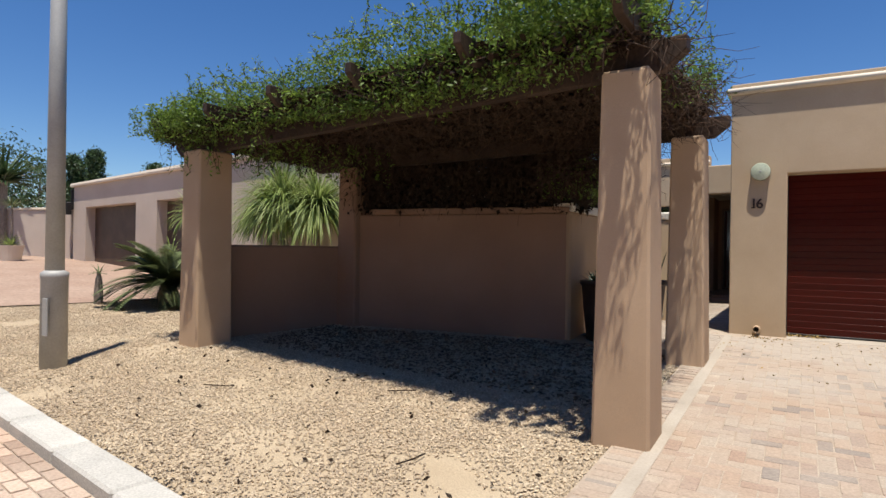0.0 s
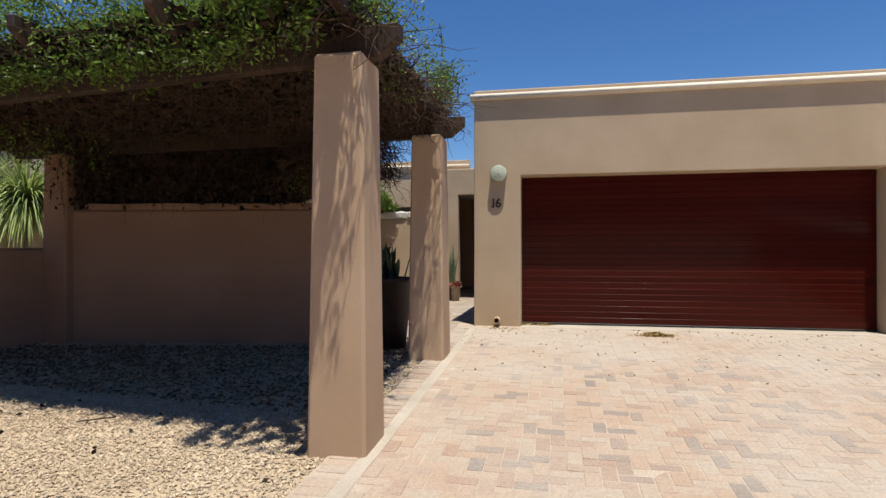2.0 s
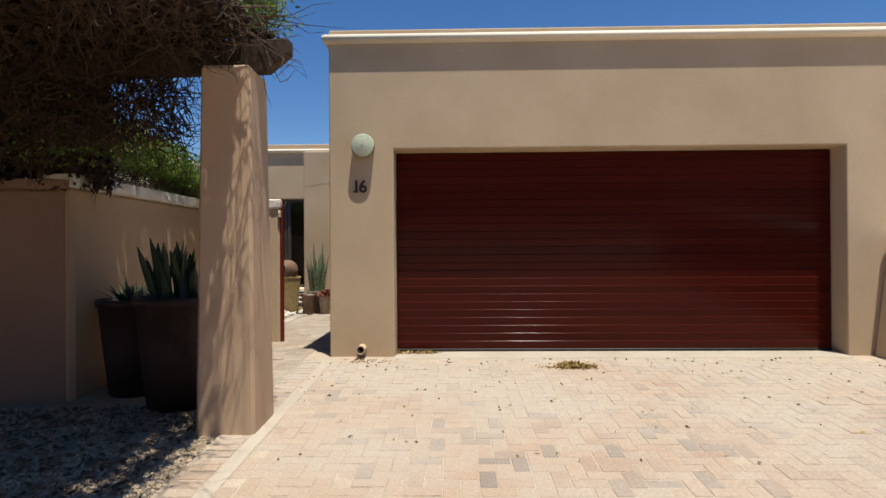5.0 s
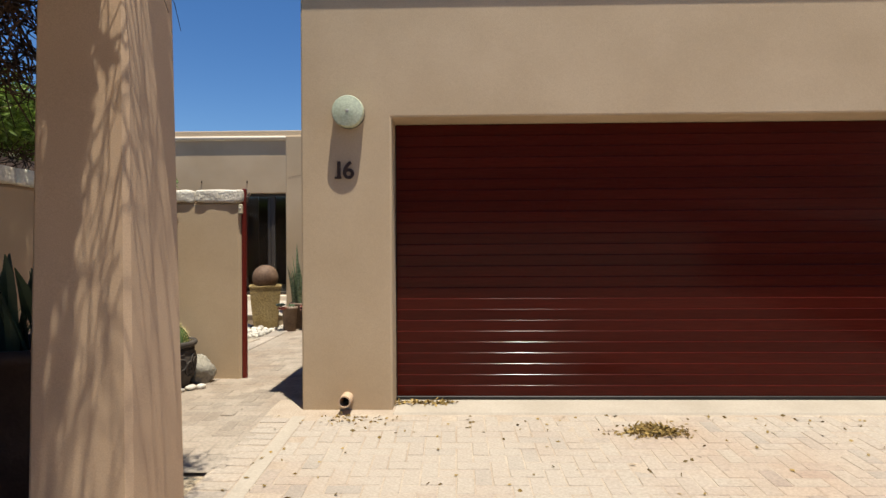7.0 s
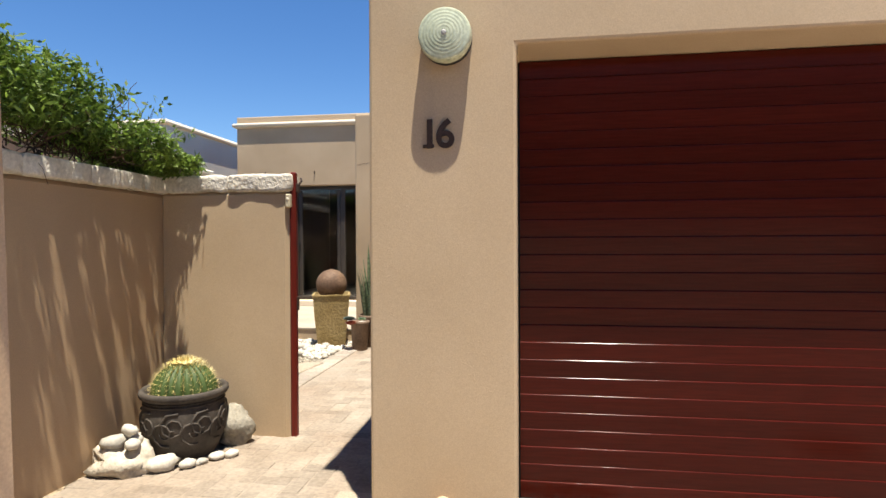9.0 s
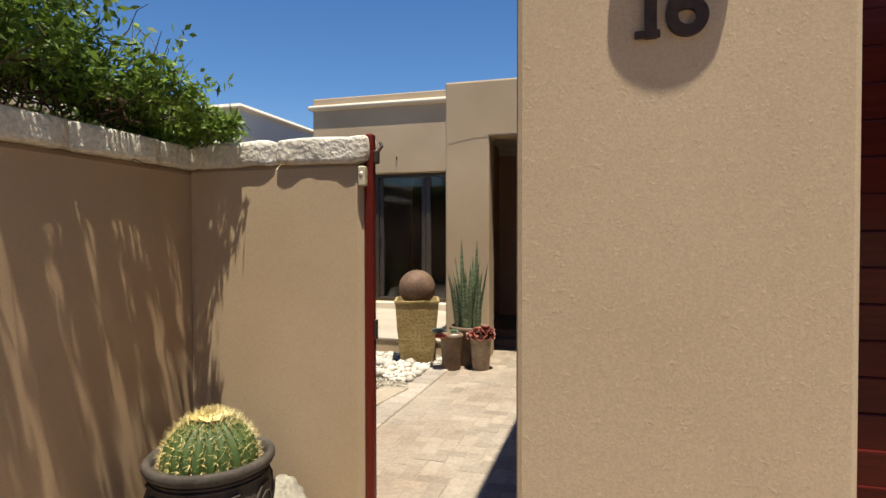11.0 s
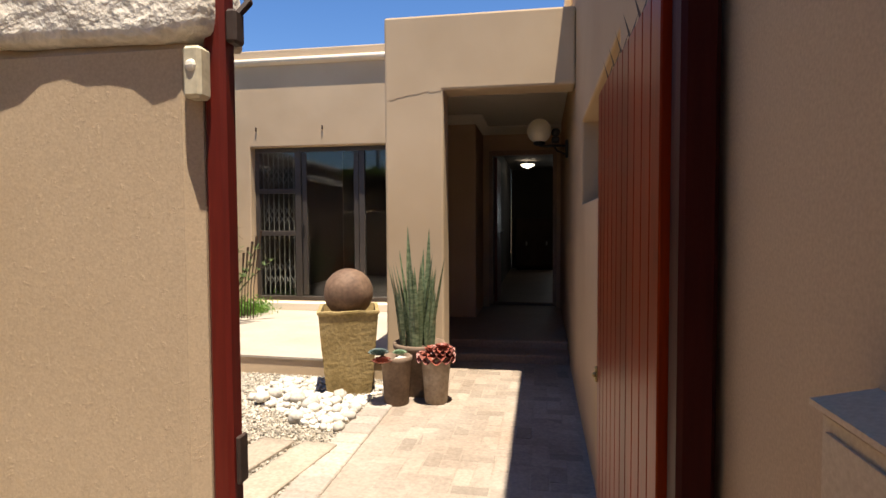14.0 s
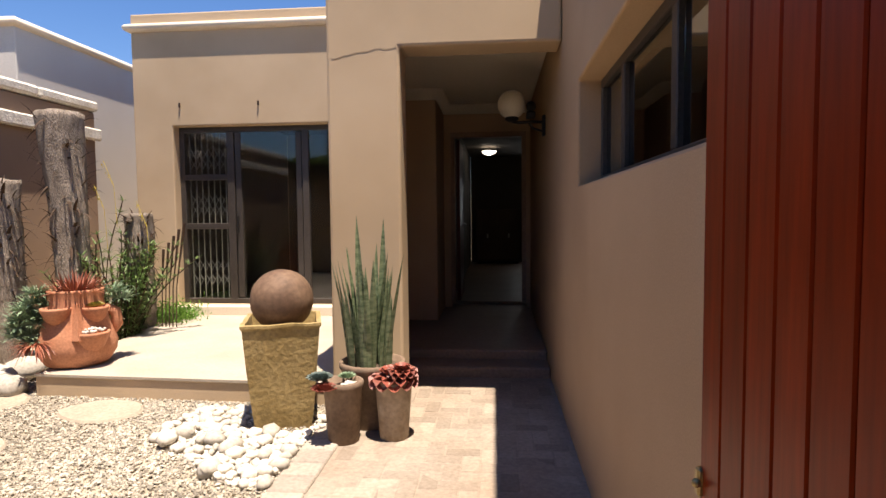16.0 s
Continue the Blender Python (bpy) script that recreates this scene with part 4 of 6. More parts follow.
part("case", Geo().cbox(-0.918, GX - 0.001, 9.535, 9.725, 1.31, 1.50, 0.004), PLASTER, box)
g = Geo()
g.add([(-0.924, 9.528, 1.501), (-0.924, 9.732, 1.501), (GX, 9.732, 1.512), (GX, 9.528, 1.512), (-0.924, 9.528, 1.506), (-0.924, 9.732, 1.506), (GX, 9.732, 1.517), (GX, 9.528, 1.517)],
      [(0, 3, 2, 1), (4, 5, 6, 7), (0, 1, 5, 4), (1, 2, 6, 5), (2, 3, 7, 6), (3, 0, 4, 7)])
part("hood", g, PLASTER, box)
part("panel", Geo().cbox(-0.921, -0.9181, 9.55, 9.71, 1.325, 1.485, 0.001), PLASTER, box)

# ---- street lamp ----
sl = thing("street_lamp", "grey galvanised street lamp pole in the gravel", "street lamp", at=(-7.23, 3.25, 0))
part("sleeve", Geo().lathe([(0.138, -0.1), (0.136, 1.04), (0.142, 1.05), (0.142, 1.10), (0.1, 1.13)], (-7.23, 3.25, 0.0), 24), STEEL, sl, smooth=True)
part("pole", Geo().lathe([(0.098, 1.08), (0.085, 3.5), (0.07, 6.5)], (-7.23, 3.25, 0.0), 24), STEEL, sl, smooth=True)
part("hatch", Geo().cbox(-7.205, -7.10, 3.115, 3.135, 0.4, 0.82, 0.006), STEEL, sl, "bolted service hatch")

# ---- leaves, twigs ----
def rng(seed):
    return np.random.RandomState(seed)


def twigs(g, starts, ways, length, radius, seed, n=4, bend=0.5, sag=0.0):
    r = rng(seed)
    for s, w in zip(starts, ways):
        p, d = Vector(s), Vector(w).normalized()
        path = [p.copy()]
        step = length * r.uniform(0.5, 1.3) / n
        for i in range(n):
            d = (d + Vector(r.normal(size=3)) * bend + Vector((0, 0, -sag))).normalized()
            p = p + d * step
            path.append(p.copy())
        g.tube(path, [radius * (1 - 0.7 * i / n) for i in range(n + 1)], 3, False)
    return g


vine = thing("vine", "dense green creeper sprawling over the pergola and wall", "creeper", at=(-4, 6, 2.9))
r = rng(3)


def top_height(x, y):
    hump = 0.42 + 0.42 * np.exp(-((x + 2.6) / 2.3) ** 2) + 0.12 * np.exp(-((x + 6.6) / 1.2) ** 2)
    lump = np.array([noise.noise((a * 1.3, b * 1.3, 3.0)) + 0.5 * noise.noise((a * 3.1, b * 3.1, 7.0)) for a, b in zip(np.atleast_1d(x), np.atleast_1d(y))])
    return 2.95 + hump * 0.72 + 0.16 * lump


def open_gaps(x, y, z, fx=8.0, fy=8.0, cut=0.0, seed=0.0):
    """Which leaves stay where a thin growth lets slivers of sun through."""
    sx, sy = SUN.x / SUN.z, SUN.y / SUN.z
    return np.array([noise.noise(((a - sx * c) * fx, (b - sy * c) * fy, seed)) + 0.35 * noise.noise(((a - sx * c) * fx * 2.6, (b - sy * c) * fy * 2.6, seed + 4)) > cut for a, b, c in zip(x, y, z)])


def thin_edge(x, y, z):
    """The canopy is thin along the drive and over the front pillar."""
    edge = (x > -1.32) | ((x > -1.8) & (y < 4.2))
    return ~edge | open_gaps(x, y, z, 9.0, 7.0, 0.06, 2.0)


# canopy
k = 115000
u, v = r.uniform(0, 1, k), r.uniform(0, 1, k)
x = -7.75 + 6.8 * u
front, back = 4.30 - 0.122 * (x + 1.07) - 0.34, 6.98 - 0.052 * (x + 1.07) + 0.55
y = front + (back - front) * v
edge = np.minimum(np.minimum(v, 1 - v) * 3.0, np.minimum(u * 7, (1 - u) * 7))
taper = np.clip(edge / 0.5, 0.25, 1)
z = 2.93 + (top_height(x, y) - 2.93) * taper * r.uniform(0.1, 1.0, k) ** 0.55
keep = ~((x > -1.05) & (r.uniform(0, 1, k) < 0.6)) & thin_edge(x, y, z)
x, y, z = x[keep], y[keep], z[keep]
crown = Geo().leaves(np.stack([x, y, z], 1), 0.052, 0.021, 5, 0.7)
# fringe along the front, hanging and sprouting
k = 26000
x = -7.8 + 6.55 * r.uniform(0, 1, k)
dense = np.array([0.5 + 0.9 * noise.noise((a * 1.7, 0.3, 9.0)) for a in x])
x = x[r.uniform(0, 1, k) < np.clip(dense + 0.35, 0.1, 1)]
k = len(x)
y = 4.30 - 0.122 * (x + 1.07) - 0.30 + r.normal(0, 0.09, k)
z = 3.02 + (top_height(x, y) - 3.02) * r.uniform(-0.62, 0.95, k)
crown.leaves(np.stack([x, y, z], 1)[thin_edge(x, y, z)], 0.045, 0.018, 6, 0.8)
# right edge over the drive
k = 11000
y = r.uniform(4.5, 7.6, k)
x = -0.98 + r.normal(0, 0.11, k) + 0.12 * np.sin(y * 2.2)
z = r.uniform(2.93, 3.42, k) + 0.2 * np.sin(y * 1.7 + 2)
keep = (y > 6.95) | (open_gaps(x, y, z, 9.0, 7.0, 0.06, 2.0) & (r.uniform(0, 1, k) < 0.45) & (x < -0.93))
crown.leaves(np.stack([x, y, z], 1)[keep], 0.046, 0.0185, 7, 0.8)
# the clump over the front corner, beside the last rafter
k = 9500
x, y = r.uniform(-1.9, -0.94, k), r.uniform(3.52, 4.3, k)
z = r.uniform(2.95, 3.46, k)
crown.leaves(np.stack([x, y, z], 1)[thin_edge(x, y, z)], 0.05, 0.02, 8, 0.7)
k = 4500
crown.leaves(np.stack([r.uniform(-1.7, -0.98, k), r.uniform(4.2, 5.2, k), r.uniform(3.2, 3.62, k)], 1), 0.05, 0.02, 18, 0.7)
k = 420
crown.leaves(np.stack([r.uniform(-0.98, -0.80, k), r.uniform(3.6, 4.3, k), r.uniform(2.95, 3.4, k)], 1), 0.05, 0.02, 9, 0.7)
k = 350
y = r.uniform(4.5, 6.1, k)
crown.leaves(np.stack([r.uniform(-1.0, -0.68, k), y, 3.08 + 0.38 * r.uniform(0, 1, k)], 1), 0.046, 0.0185, 10, 0.7)
k = 7000
x = r.uniform(-7.85, -6.3, k)
y = FRONT(x) - r.uniform(0.3, 0.72, k)
z = r.uniform(2.9, 3.28, k)
crown.leaves(np.stack([x, y, z], 1)[open_gaps(x, y, z, 6.0, 5.0, 0.0, 3.0)], 0.05, 0.02, 20, 0.7)
part("crown", crown, VINE, vine)
# sprigs that stand out of the outline
sprig, stem = Geo(), Geo()
for i in range(260):
    x0 = r.uniform(-7.7, -0.7)
    y0 = 4.30 - 0.122 * (x0 + 1.07) - 0.42 + r.uniform(0, 1) ** 2 * 2.8
    p, d = Vector((x0, y0, float(top_height(x0, y0)[0]) - 0.12 - 0.25 * (r.uniform() < 0.3))), Vector((r.normal(0, 0.6), -0.5 + r.normal(0, 0.5), 0.8)).normalized()
    pts = [p.copy()]
    for j in range(7):
        d = (d + Vector(r.normal(0, 0.22, 3)) + Vector((0, 0, -0.10))).normalized()
        p = p + d * 0.055
        pts.append(p.copy())
        sprig.leaves([p + Vector(r.normal(0, 0.012, 3)) for q in range(5)], 0.05, 0.018, 1000 + i * 10 + j)
    stem.tube(pts, 0.003, 3, False)
# hanging strands at the far left corner and under the front
for i in range(150):
    x0 = r.uniform(-7.6, -5.2) if i < 90 else r.uniform(-5, -1.2)
    y0 = 4.30 - 0.122 * (x0 + 1.07) + (r.uniform(0.2, 2.2) if i < 60 else r.uniform(-0.45, 0.2))
    p = Vector((x0, y0, 2.98))
    drop = r.uniform(0.15, 0.62 if i < 90 else 0.28)
    pts = [p.copy()]
    for j in range(6):
        p = p + Vector((r.normal(0, 0.03), r.normal(0, 0.03), -drop / 6))
        pts.append(p.copy())
        sprig.leaves([p + Vector(r.normal(0, 0.03, 3)) for q in range(5)], 0.055, 0.024, 5000 + i * 10 + j)
    stem.tube(pts, 0.004, 3, False)
tagged(part("sprig_growth", sprig, VINE, vine), kind="stuff")
# dry mat under the leaves, its near-black tone painting in the canopy's shade
k = 5200
x, v = r.uniform(-7.6, -0.75, k), r.uniform(0, 1, k)
y = 4.30 - 0.122 * (x + 1.07) - 0.35 + v * 3.3
z = 2.90 + r.uniform(-0.06, 0.2, k)
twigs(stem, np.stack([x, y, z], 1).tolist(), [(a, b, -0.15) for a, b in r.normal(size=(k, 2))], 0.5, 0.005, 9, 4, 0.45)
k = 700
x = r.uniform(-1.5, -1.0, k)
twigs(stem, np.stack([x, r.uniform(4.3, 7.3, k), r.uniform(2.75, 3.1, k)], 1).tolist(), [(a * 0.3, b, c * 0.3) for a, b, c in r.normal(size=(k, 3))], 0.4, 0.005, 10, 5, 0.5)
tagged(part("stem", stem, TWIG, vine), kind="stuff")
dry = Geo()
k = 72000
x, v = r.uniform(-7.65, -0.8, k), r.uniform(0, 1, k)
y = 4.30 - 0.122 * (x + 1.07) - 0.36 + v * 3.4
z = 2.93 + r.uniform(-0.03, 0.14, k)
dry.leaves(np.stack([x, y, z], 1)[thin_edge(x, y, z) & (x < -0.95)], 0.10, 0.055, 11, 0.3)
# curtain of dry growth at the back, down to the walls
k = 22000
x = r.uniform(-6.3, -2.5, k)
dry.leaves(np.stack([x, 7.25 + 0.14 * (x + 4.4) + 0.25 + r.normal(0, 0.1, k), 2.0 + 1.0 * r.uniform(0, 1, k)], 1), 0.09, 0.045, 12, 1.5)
part("dry_leaves", dry, LITTER_DARK, vine, "dry brown undergrowth, darkened for canopy shade")
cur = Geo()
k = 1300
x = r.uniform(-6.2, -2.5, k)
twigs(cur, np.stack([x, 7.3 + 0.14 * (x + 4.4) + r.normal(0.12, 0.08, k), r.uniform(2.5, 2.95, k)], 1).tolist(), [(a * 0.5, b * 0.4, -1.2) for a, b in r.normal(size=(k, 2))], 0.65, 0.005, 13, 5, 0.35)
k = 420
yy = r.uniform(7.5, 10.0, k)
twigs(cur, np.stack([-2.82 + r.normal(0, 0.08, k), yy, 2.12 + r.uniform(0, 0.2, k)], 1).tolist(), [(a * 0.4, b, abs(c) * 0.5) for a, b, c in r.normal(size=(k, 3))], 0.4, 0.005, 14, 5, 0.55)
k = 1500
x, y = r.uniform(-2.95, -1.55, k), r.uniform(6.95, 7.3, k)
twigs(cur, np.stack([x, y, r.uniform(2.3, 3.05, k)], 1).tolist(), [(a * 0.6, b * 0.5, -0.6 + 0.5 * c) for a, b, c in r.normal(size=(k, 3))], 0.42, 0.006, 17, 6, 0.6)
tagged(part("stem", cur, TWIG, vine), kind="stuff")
# growth along the side wall's top
k = 19000
y = 7.4 + 2.75 * r.uniform(0, 1, k) ** 0.9
h = 0.52 * np.clip((10.3 - y) / 1.05, 0.15, 1) * np.array([0.85 + 0.35 * noise.noise((b * 2.2, 1.0, 4.0)) for b in y])
x = -2.86 + r.normal(0, 0.12, k)
z = 2.12 + h * r.uniform(0.15, 1, k) ** 0.7
z[y > 9.95] -= 0.03
side = Geo().leaves(np.stack([x, y, z], 1), 0.045, 0.014, 15, 0.8)
k = 3600
x, y = r.uniform(-2.95, -1.75, k), r.uniform(7.0, 7.4, k)
z = 2.1 + 0.95 * r.uniform(0, 1, k)
side.leaves(np.stack([x, y, z], 1)[open_gaps(x, y, z, 4.0, 4.0, 0.1, 6.0)], 0.05, 0.022, 19, 0.8)
for i in range(60):
    y0 = r.uniform(7.6, 10.1)
    p = Vector((-2.76, y0, 2.12 + 0.4 * min(1, (10.45 - y0))))
    d = Vector((0.7, r.normal(0, 0.4), 0.5)).normalized()
    for j in range(7):
        d = (d + Vector(r.normal(0, 0.2, 3)) + Vector((0, 0, -0.2))).normalized()
        p = p + d * 0.05
        side.leaves([p + Vector(r.normal(0, 0.015, 3)) for q in range(4)], 0.05, 0.02, 9000 + i * 10 + j)
for i in range(30):
    p = Vector((r.uniform(-2.75, -2.45), 10.13 + r.uniform(-0.05, 0.1), 2.14))
    for j in range(5):
        p = p + Vector((r.normal(0.01, 0.02), r.normal(-0.008, 0.012), r.uniform(-0.02, 0.03)))
        side.leaves([p + Vector(r.normal(0, 0.02, 3)) for q in range(4)], 0.05, 0.022, 12000 + i * 10 + j)
# growth that hangs out over the coping and shades it
k = 21000
y = r.uniform(7.4, 10.1, k)
x = r.uniform(-2.80, -2.44 + 0.09 * np.clip((y - 9.5) / 0.4, 0, 1), k)
z = 2.16 + 0.46 * np.clip((10.2 - y) * 0.95, 0.12, 1) * r.uniform(0.2, 1, k)
keep = open_gaps(x, y, z, 7.0, 11.0, 0.0, 8.0)
side.leaves(np.stack([x, y, z], 1)[keep], 0.05, 0.016, 16, 0.8)
part("crown", side, VINE, vine)


# ---- pots and plants by the gate ----
def pebble_thing(x, y, z, rad, seed, squash=(1.2, 0.9, 0.65), material=None, name="pebble", label="smooth white river pebble on the path", group="white pebbles"):
    g = Geo().ball((0, 0, rad * squash[2] * 0.9), rad, 12, 0.35, seed, squash)
    ob = part(name, g, material or PEBBLE, None, "", True)
    ob.matrix_world = Matrix.Translation((x, y, z)) @ Matrix.Rotation(seed * 2.4, 4, "Z")
    return tagged(ob, label, name, group)


def barrel_pot(x, y, z):
    pot = thing("cactus_pot", "dark round pot with carved scroll relief and a golden barrel cactus", "potted cactus", at=(x, y, z))
    prof = [(0.19, 0.0), (0.215, 0.02), (0.262, 0.12), (0.285, 0.22), (0.288, 0.30), (0.272, 0.36), (0.268, 0.375), (0.276, 0.39), (0.298, 0.40), (0.306, 0.415), (0.304, 0.435), (0.292, 0.445),
            (0.268, 0.44), (0.262, 0.41), (0.25, 0.36)]
    prof = [(a * 0.87, b * 0.97) for a, b in prof]
    part("pot", Geo().lathe(prof, (x, y, z), 40, 0.01), CARVED, pot, smooth=True)
    g = Geo()
    for k in range(9):
        a0 = 2 * math.pi * k / 9
        for s, z0, z1, turns in ((1, 0.15, 0.33, 1.6), (-1, 0.10, 0.30, 1.3)):
            pts = []
            for i in range(13):
                q = i / 12
                rr = 0.085 * (1 - 0.75 * q)
                ang = s * (q * turns * 2 * math.pi) + 1.2 * s
                zz = (z0 + z1) / 2 + rr * math.sin(ang)
                aa = a0 + s * 0.12 + rr * math.cos(ang) / 0.25
                rad = float(np.interp(zz, [p[1] for p in prof[:8]], [p[0] for p in prof[:8]])) + 0.003
                pts.append((x + rad * math.cos(aa), y + rad * math.sin(aa), z + zz))
            g.tube(pts, [0.009 - 0.0004 * i for i in range(13)], 5)
    for zz in (0.35, 0.368):
        rad = float(np.interp(zz, [p[1] for p in prof[:8]], [p[0] for p in prof[:8]])) + 0.002
        g.tube([(x + rad * math.cos(2 * math.pi * i / 36), y + rad * math.sin(2 * math.pi * i / 36), z + zz) for i in range(37)], 0.006, 5)
    tagged(part("relief", g, CARVED, pot, "raised carved scrolls", True), kind="stuff")
    part("soil", Geo().lathe([(0.226, 0.39), (0.01, 0.40)], (x, y, z), 24), SOIL, pot)
    # ribbed ball
    ribs, rows, R, Hh = 24, 14, 0.185, 0.19
    body, spine = Geo(), Geo()
    vs, fs, n = [], [], ribs * 4
    for i in range(rows + 1):
        t = math.pi * (0.04 + 0.56 * i / rows)
        for k in range(n):
            w = 1 + 0.11 * (math.cos(2 * math.pi * k / 4) * 0.5 + 0.5) - 0.04
            a = 2 * math.pi * k / n
            vs.append((x + R * w * math.sin(t) * math.cos(a), y + R * w * math.sin(t) * math.sin(a), z + 0.40 + Hh * math.cos(t)))
    for i in range(rows):
        for k in range(n):
            j = (k + 1) % n
            fs.append((i * n + k, i * n + n + k, i * n + n + j, i * n + j))
    fs.append(tuple(range(n)))
    part("cactus", body.add(vs, fs), CACTUS, pot, "green ribbed barrel cactus", True)
    rr = rng(21)
    for k in range(ribs):
        a = 2 * math.pi * k / ribs
        for i in range(13):
            t = math.pi * (0.03 + 0.52 * i / 12)
            o = Vector((math.sin(t) * math.cos(a) * R * 1.04, math.sin(t) * math.sin(a) * R * 1.04, math.cos(t) * Hh * 1.03))
            nrm = o.normalized()
            for j in range(14 if i < 5 else 8):
                d = (nrm + Vector(rr.normal(0, 0.55, 3))).normalized()
                b = Vector((x, y, z + 0.40)) + o
                sd = d.cross(Vector((0.3, 0.2, 1))).normalized() * 0.0017
                ln = rr.uniform(0.022, 0.045)
                spine.add([b - sd, b + sd, b + d * ln], [(0, 1, 2)])
    spine.ball((x, y, z + 0.40 + Hh * 0.985), 0.055, 12, 0.2, 1, (1.4, 1.4, 0.3))
    part("spine_cover", spine, SPINE, pot, "yellow straw-coloured spines")
    return pot


barrel_pot(-2.30, 9.80, 0.292)
rock = tagged(part("boulder", Geo().ball((-2.47, 9.46, 0.355), 0.13, 22, 0.55, 3.3, (1.5, 0.95, 0.85)), STONE, None, "", True), "flat pale field stone holding white pebbles", "stone")
rock2 = tagged(part("boulder", Geo().ball((-2.07, 10.0, 0.40), 0.12, 22, 0.6, 5.7, (0.95, 0.8, 1.1)), GREYSTONE, None, "", True), "grey pitted stone against the gate wall", "stone")
pebble_thing(-2.50, 9.42, 0.45, 0.062, 0.3)
pebble_thing(-2.44, 9.50, 0.455, 0.055, 1.1)
pebble_thing(-2.39, 9.43, 0.445, 0.05, 2.2)
pebble_thing(-2.44, 9.47, 0.508, 0.05, 3.2, (0.8, 1.1, 0.7))
for i, (x, y, s) in enumerate(((-2.25, 9.50, 0.075), (-2.13, 9.56, 0.045), (-2.08, 9.63, 0.03), (-2.03, 9.71, 0.042), (-1.96, 9.76, 0.038), (-2.10, 9.60, 0.024))):
    pebble_thing(x, y, 0.30, s, i * 1.3 + 0.4)

# large dark planters in the pergola's shade
def planter(x, y, z, rad, h, kind, seed):
    p = thing("planter", "large dark planter with %s under the pergola" % ("a spiky agave" if kind else "upright snake plants"), "planter", "dark planters", at=(x, y, z))
    part("pot", Geo().lathe([(rad * 0.74, -0.02), (rad * 0.9, h * 0.5), (rad, h * 0.92), (rad * 1.07, h * 0.93), (rad * 1.07, h), (rad * 0.95, h), (rad * 0.93, h * 0.9)], (x, y, z), 28, 0.01), BLACKTOP, p, smooth=True)
    part("soil", Geo().lathe([(rad * 0.94, h * 0.91), (0.01, h * 0.92)], (x, y, z), 20), SOIL, p)
    g, rr = Geo(), rng(seed)
    if kind:
        for c in range(5):
            cx, cy = x + rr.normal(0, rad * 0.4), y + rr.normal(0, rad * 0.4)
            for i in range(22):
                a, e = rr.uniform(0, 6.28), rr.uniform(0.25, 1.3)
                g.blade((cx, cy, z + h * 0.92), (math.cos(a) * math.cos(e), math.sin(a) * math.cos(e), math.sin(e)), rr.uniform(0.16, 0.28), 0.03, 0.2, 5, 0.5, (0.9, 1, 0.8, 0.5, 0.05))
        part("leaves", g, AGAVE, p, "dark toothed aloe leaves")
    else:
        for i in range(34):
            a, q = rr.uniform(0, 6.28), rr.uniform(0, rad * 0.7)
            g.blade((x + q * math.cos(a), y + q * math.sin(a), z + h * 0.9), (rr.normal(0, 0.16), rr.normal(0, 0.16), 1), rr.uniform(0.3, 0.58), 0.065, 0.02, 6, 0.4, (0.7, 1, 1, 0.85, 0.1))
        part("leaves", g, AGAVE, p, "upright dark snake plant leaves")


planter(-2.30, 7.9, 0.24, 0.31, 0.80, 1, 31)
planter(-1.74, 7.47, 0.23, 0.31, 0.86, 0, 32)

# ---- the yard: fountain, pots, stones ----
vx, vy = -2.685, 13.68
foun = thing("fountain_vase", "tall square olive-brown vase with a stone ball", "fountain", at=(vx, vy, 0.28))
g = Geo()
rows = [(a * 0.93, b) for a, b in ((0.175, 0.27), (0.197, 0.42), (0.225, 0.70), (0.246, 0.945), (0.258, 0.962), (0.258, 0.977), (0.228, 0.977), (0.215, 0.88))]
vs, fs, m = [], [], 24
for h, z in rows:
    for k in range(m):
        s, q = divmod(k, 6)
        e = -1 + 2 * q / 6
        px, py = ((e, -1), (1, e), (-e, 1), (-1, -e))[s]
        n = 0.004 * noise.noise((px * 3, py * 3, z * 8))
        px, py = px * (h + n), py * (h + n)
        vs.append((vx + 0.951 * px - 0.309 * py, vy + 0.309 * px + 0.951 * py, z + (0.012 * noise.noise((px * 9, py * 9, 2.0)) if z > 0.95 else 0)))
for i in range(len(rows) - 1):
    for k in range(m):
        j = (k + 1) % m
        fs.append((i * m + k, i * m + j, i * m + m + j, i * m + m + k))
fs.append(tuple(range(len(vs) - m, len(vs))))
part("vase", g.add(vs, fs), OLIVE, foun, "stamped olive-brown glaze")
part("ball", Geo().ball((vx + 0.01, vy - 0.03, 1.10), 0.197, 40, 0.012, 4), RUSTBALL, foun, "weathered brown ball", True)


def clay_pot(x, y, z, r0, r1, h, material, label, rim=0.02, group="clay pots"):
    p = thing("plant_pot", label, "plant pot", group, at=(x, y, z))
    part("pot", Geo().lathe([(r0, 0), (r0 + 0.006, 0.01), (r0 + (r1 - r0) * 0.9, h - 0.05), (r1, h - 0.045), (r1 + rim * 0.4, h - 0.03), (r1 + rim * 0.4, h - 0.006), (r1, h), (r1 - 0.018, h), (r1 - 0.025, h - 0.05)], (x, y, z), 32, 0.015), material, p, smooth=True)
    part("soil", Geo().lathe([(r1 - 0.022, h - 0.04), (0.01, h - 0.03)], (x, y, z), 20), SOIL, p)
    return p


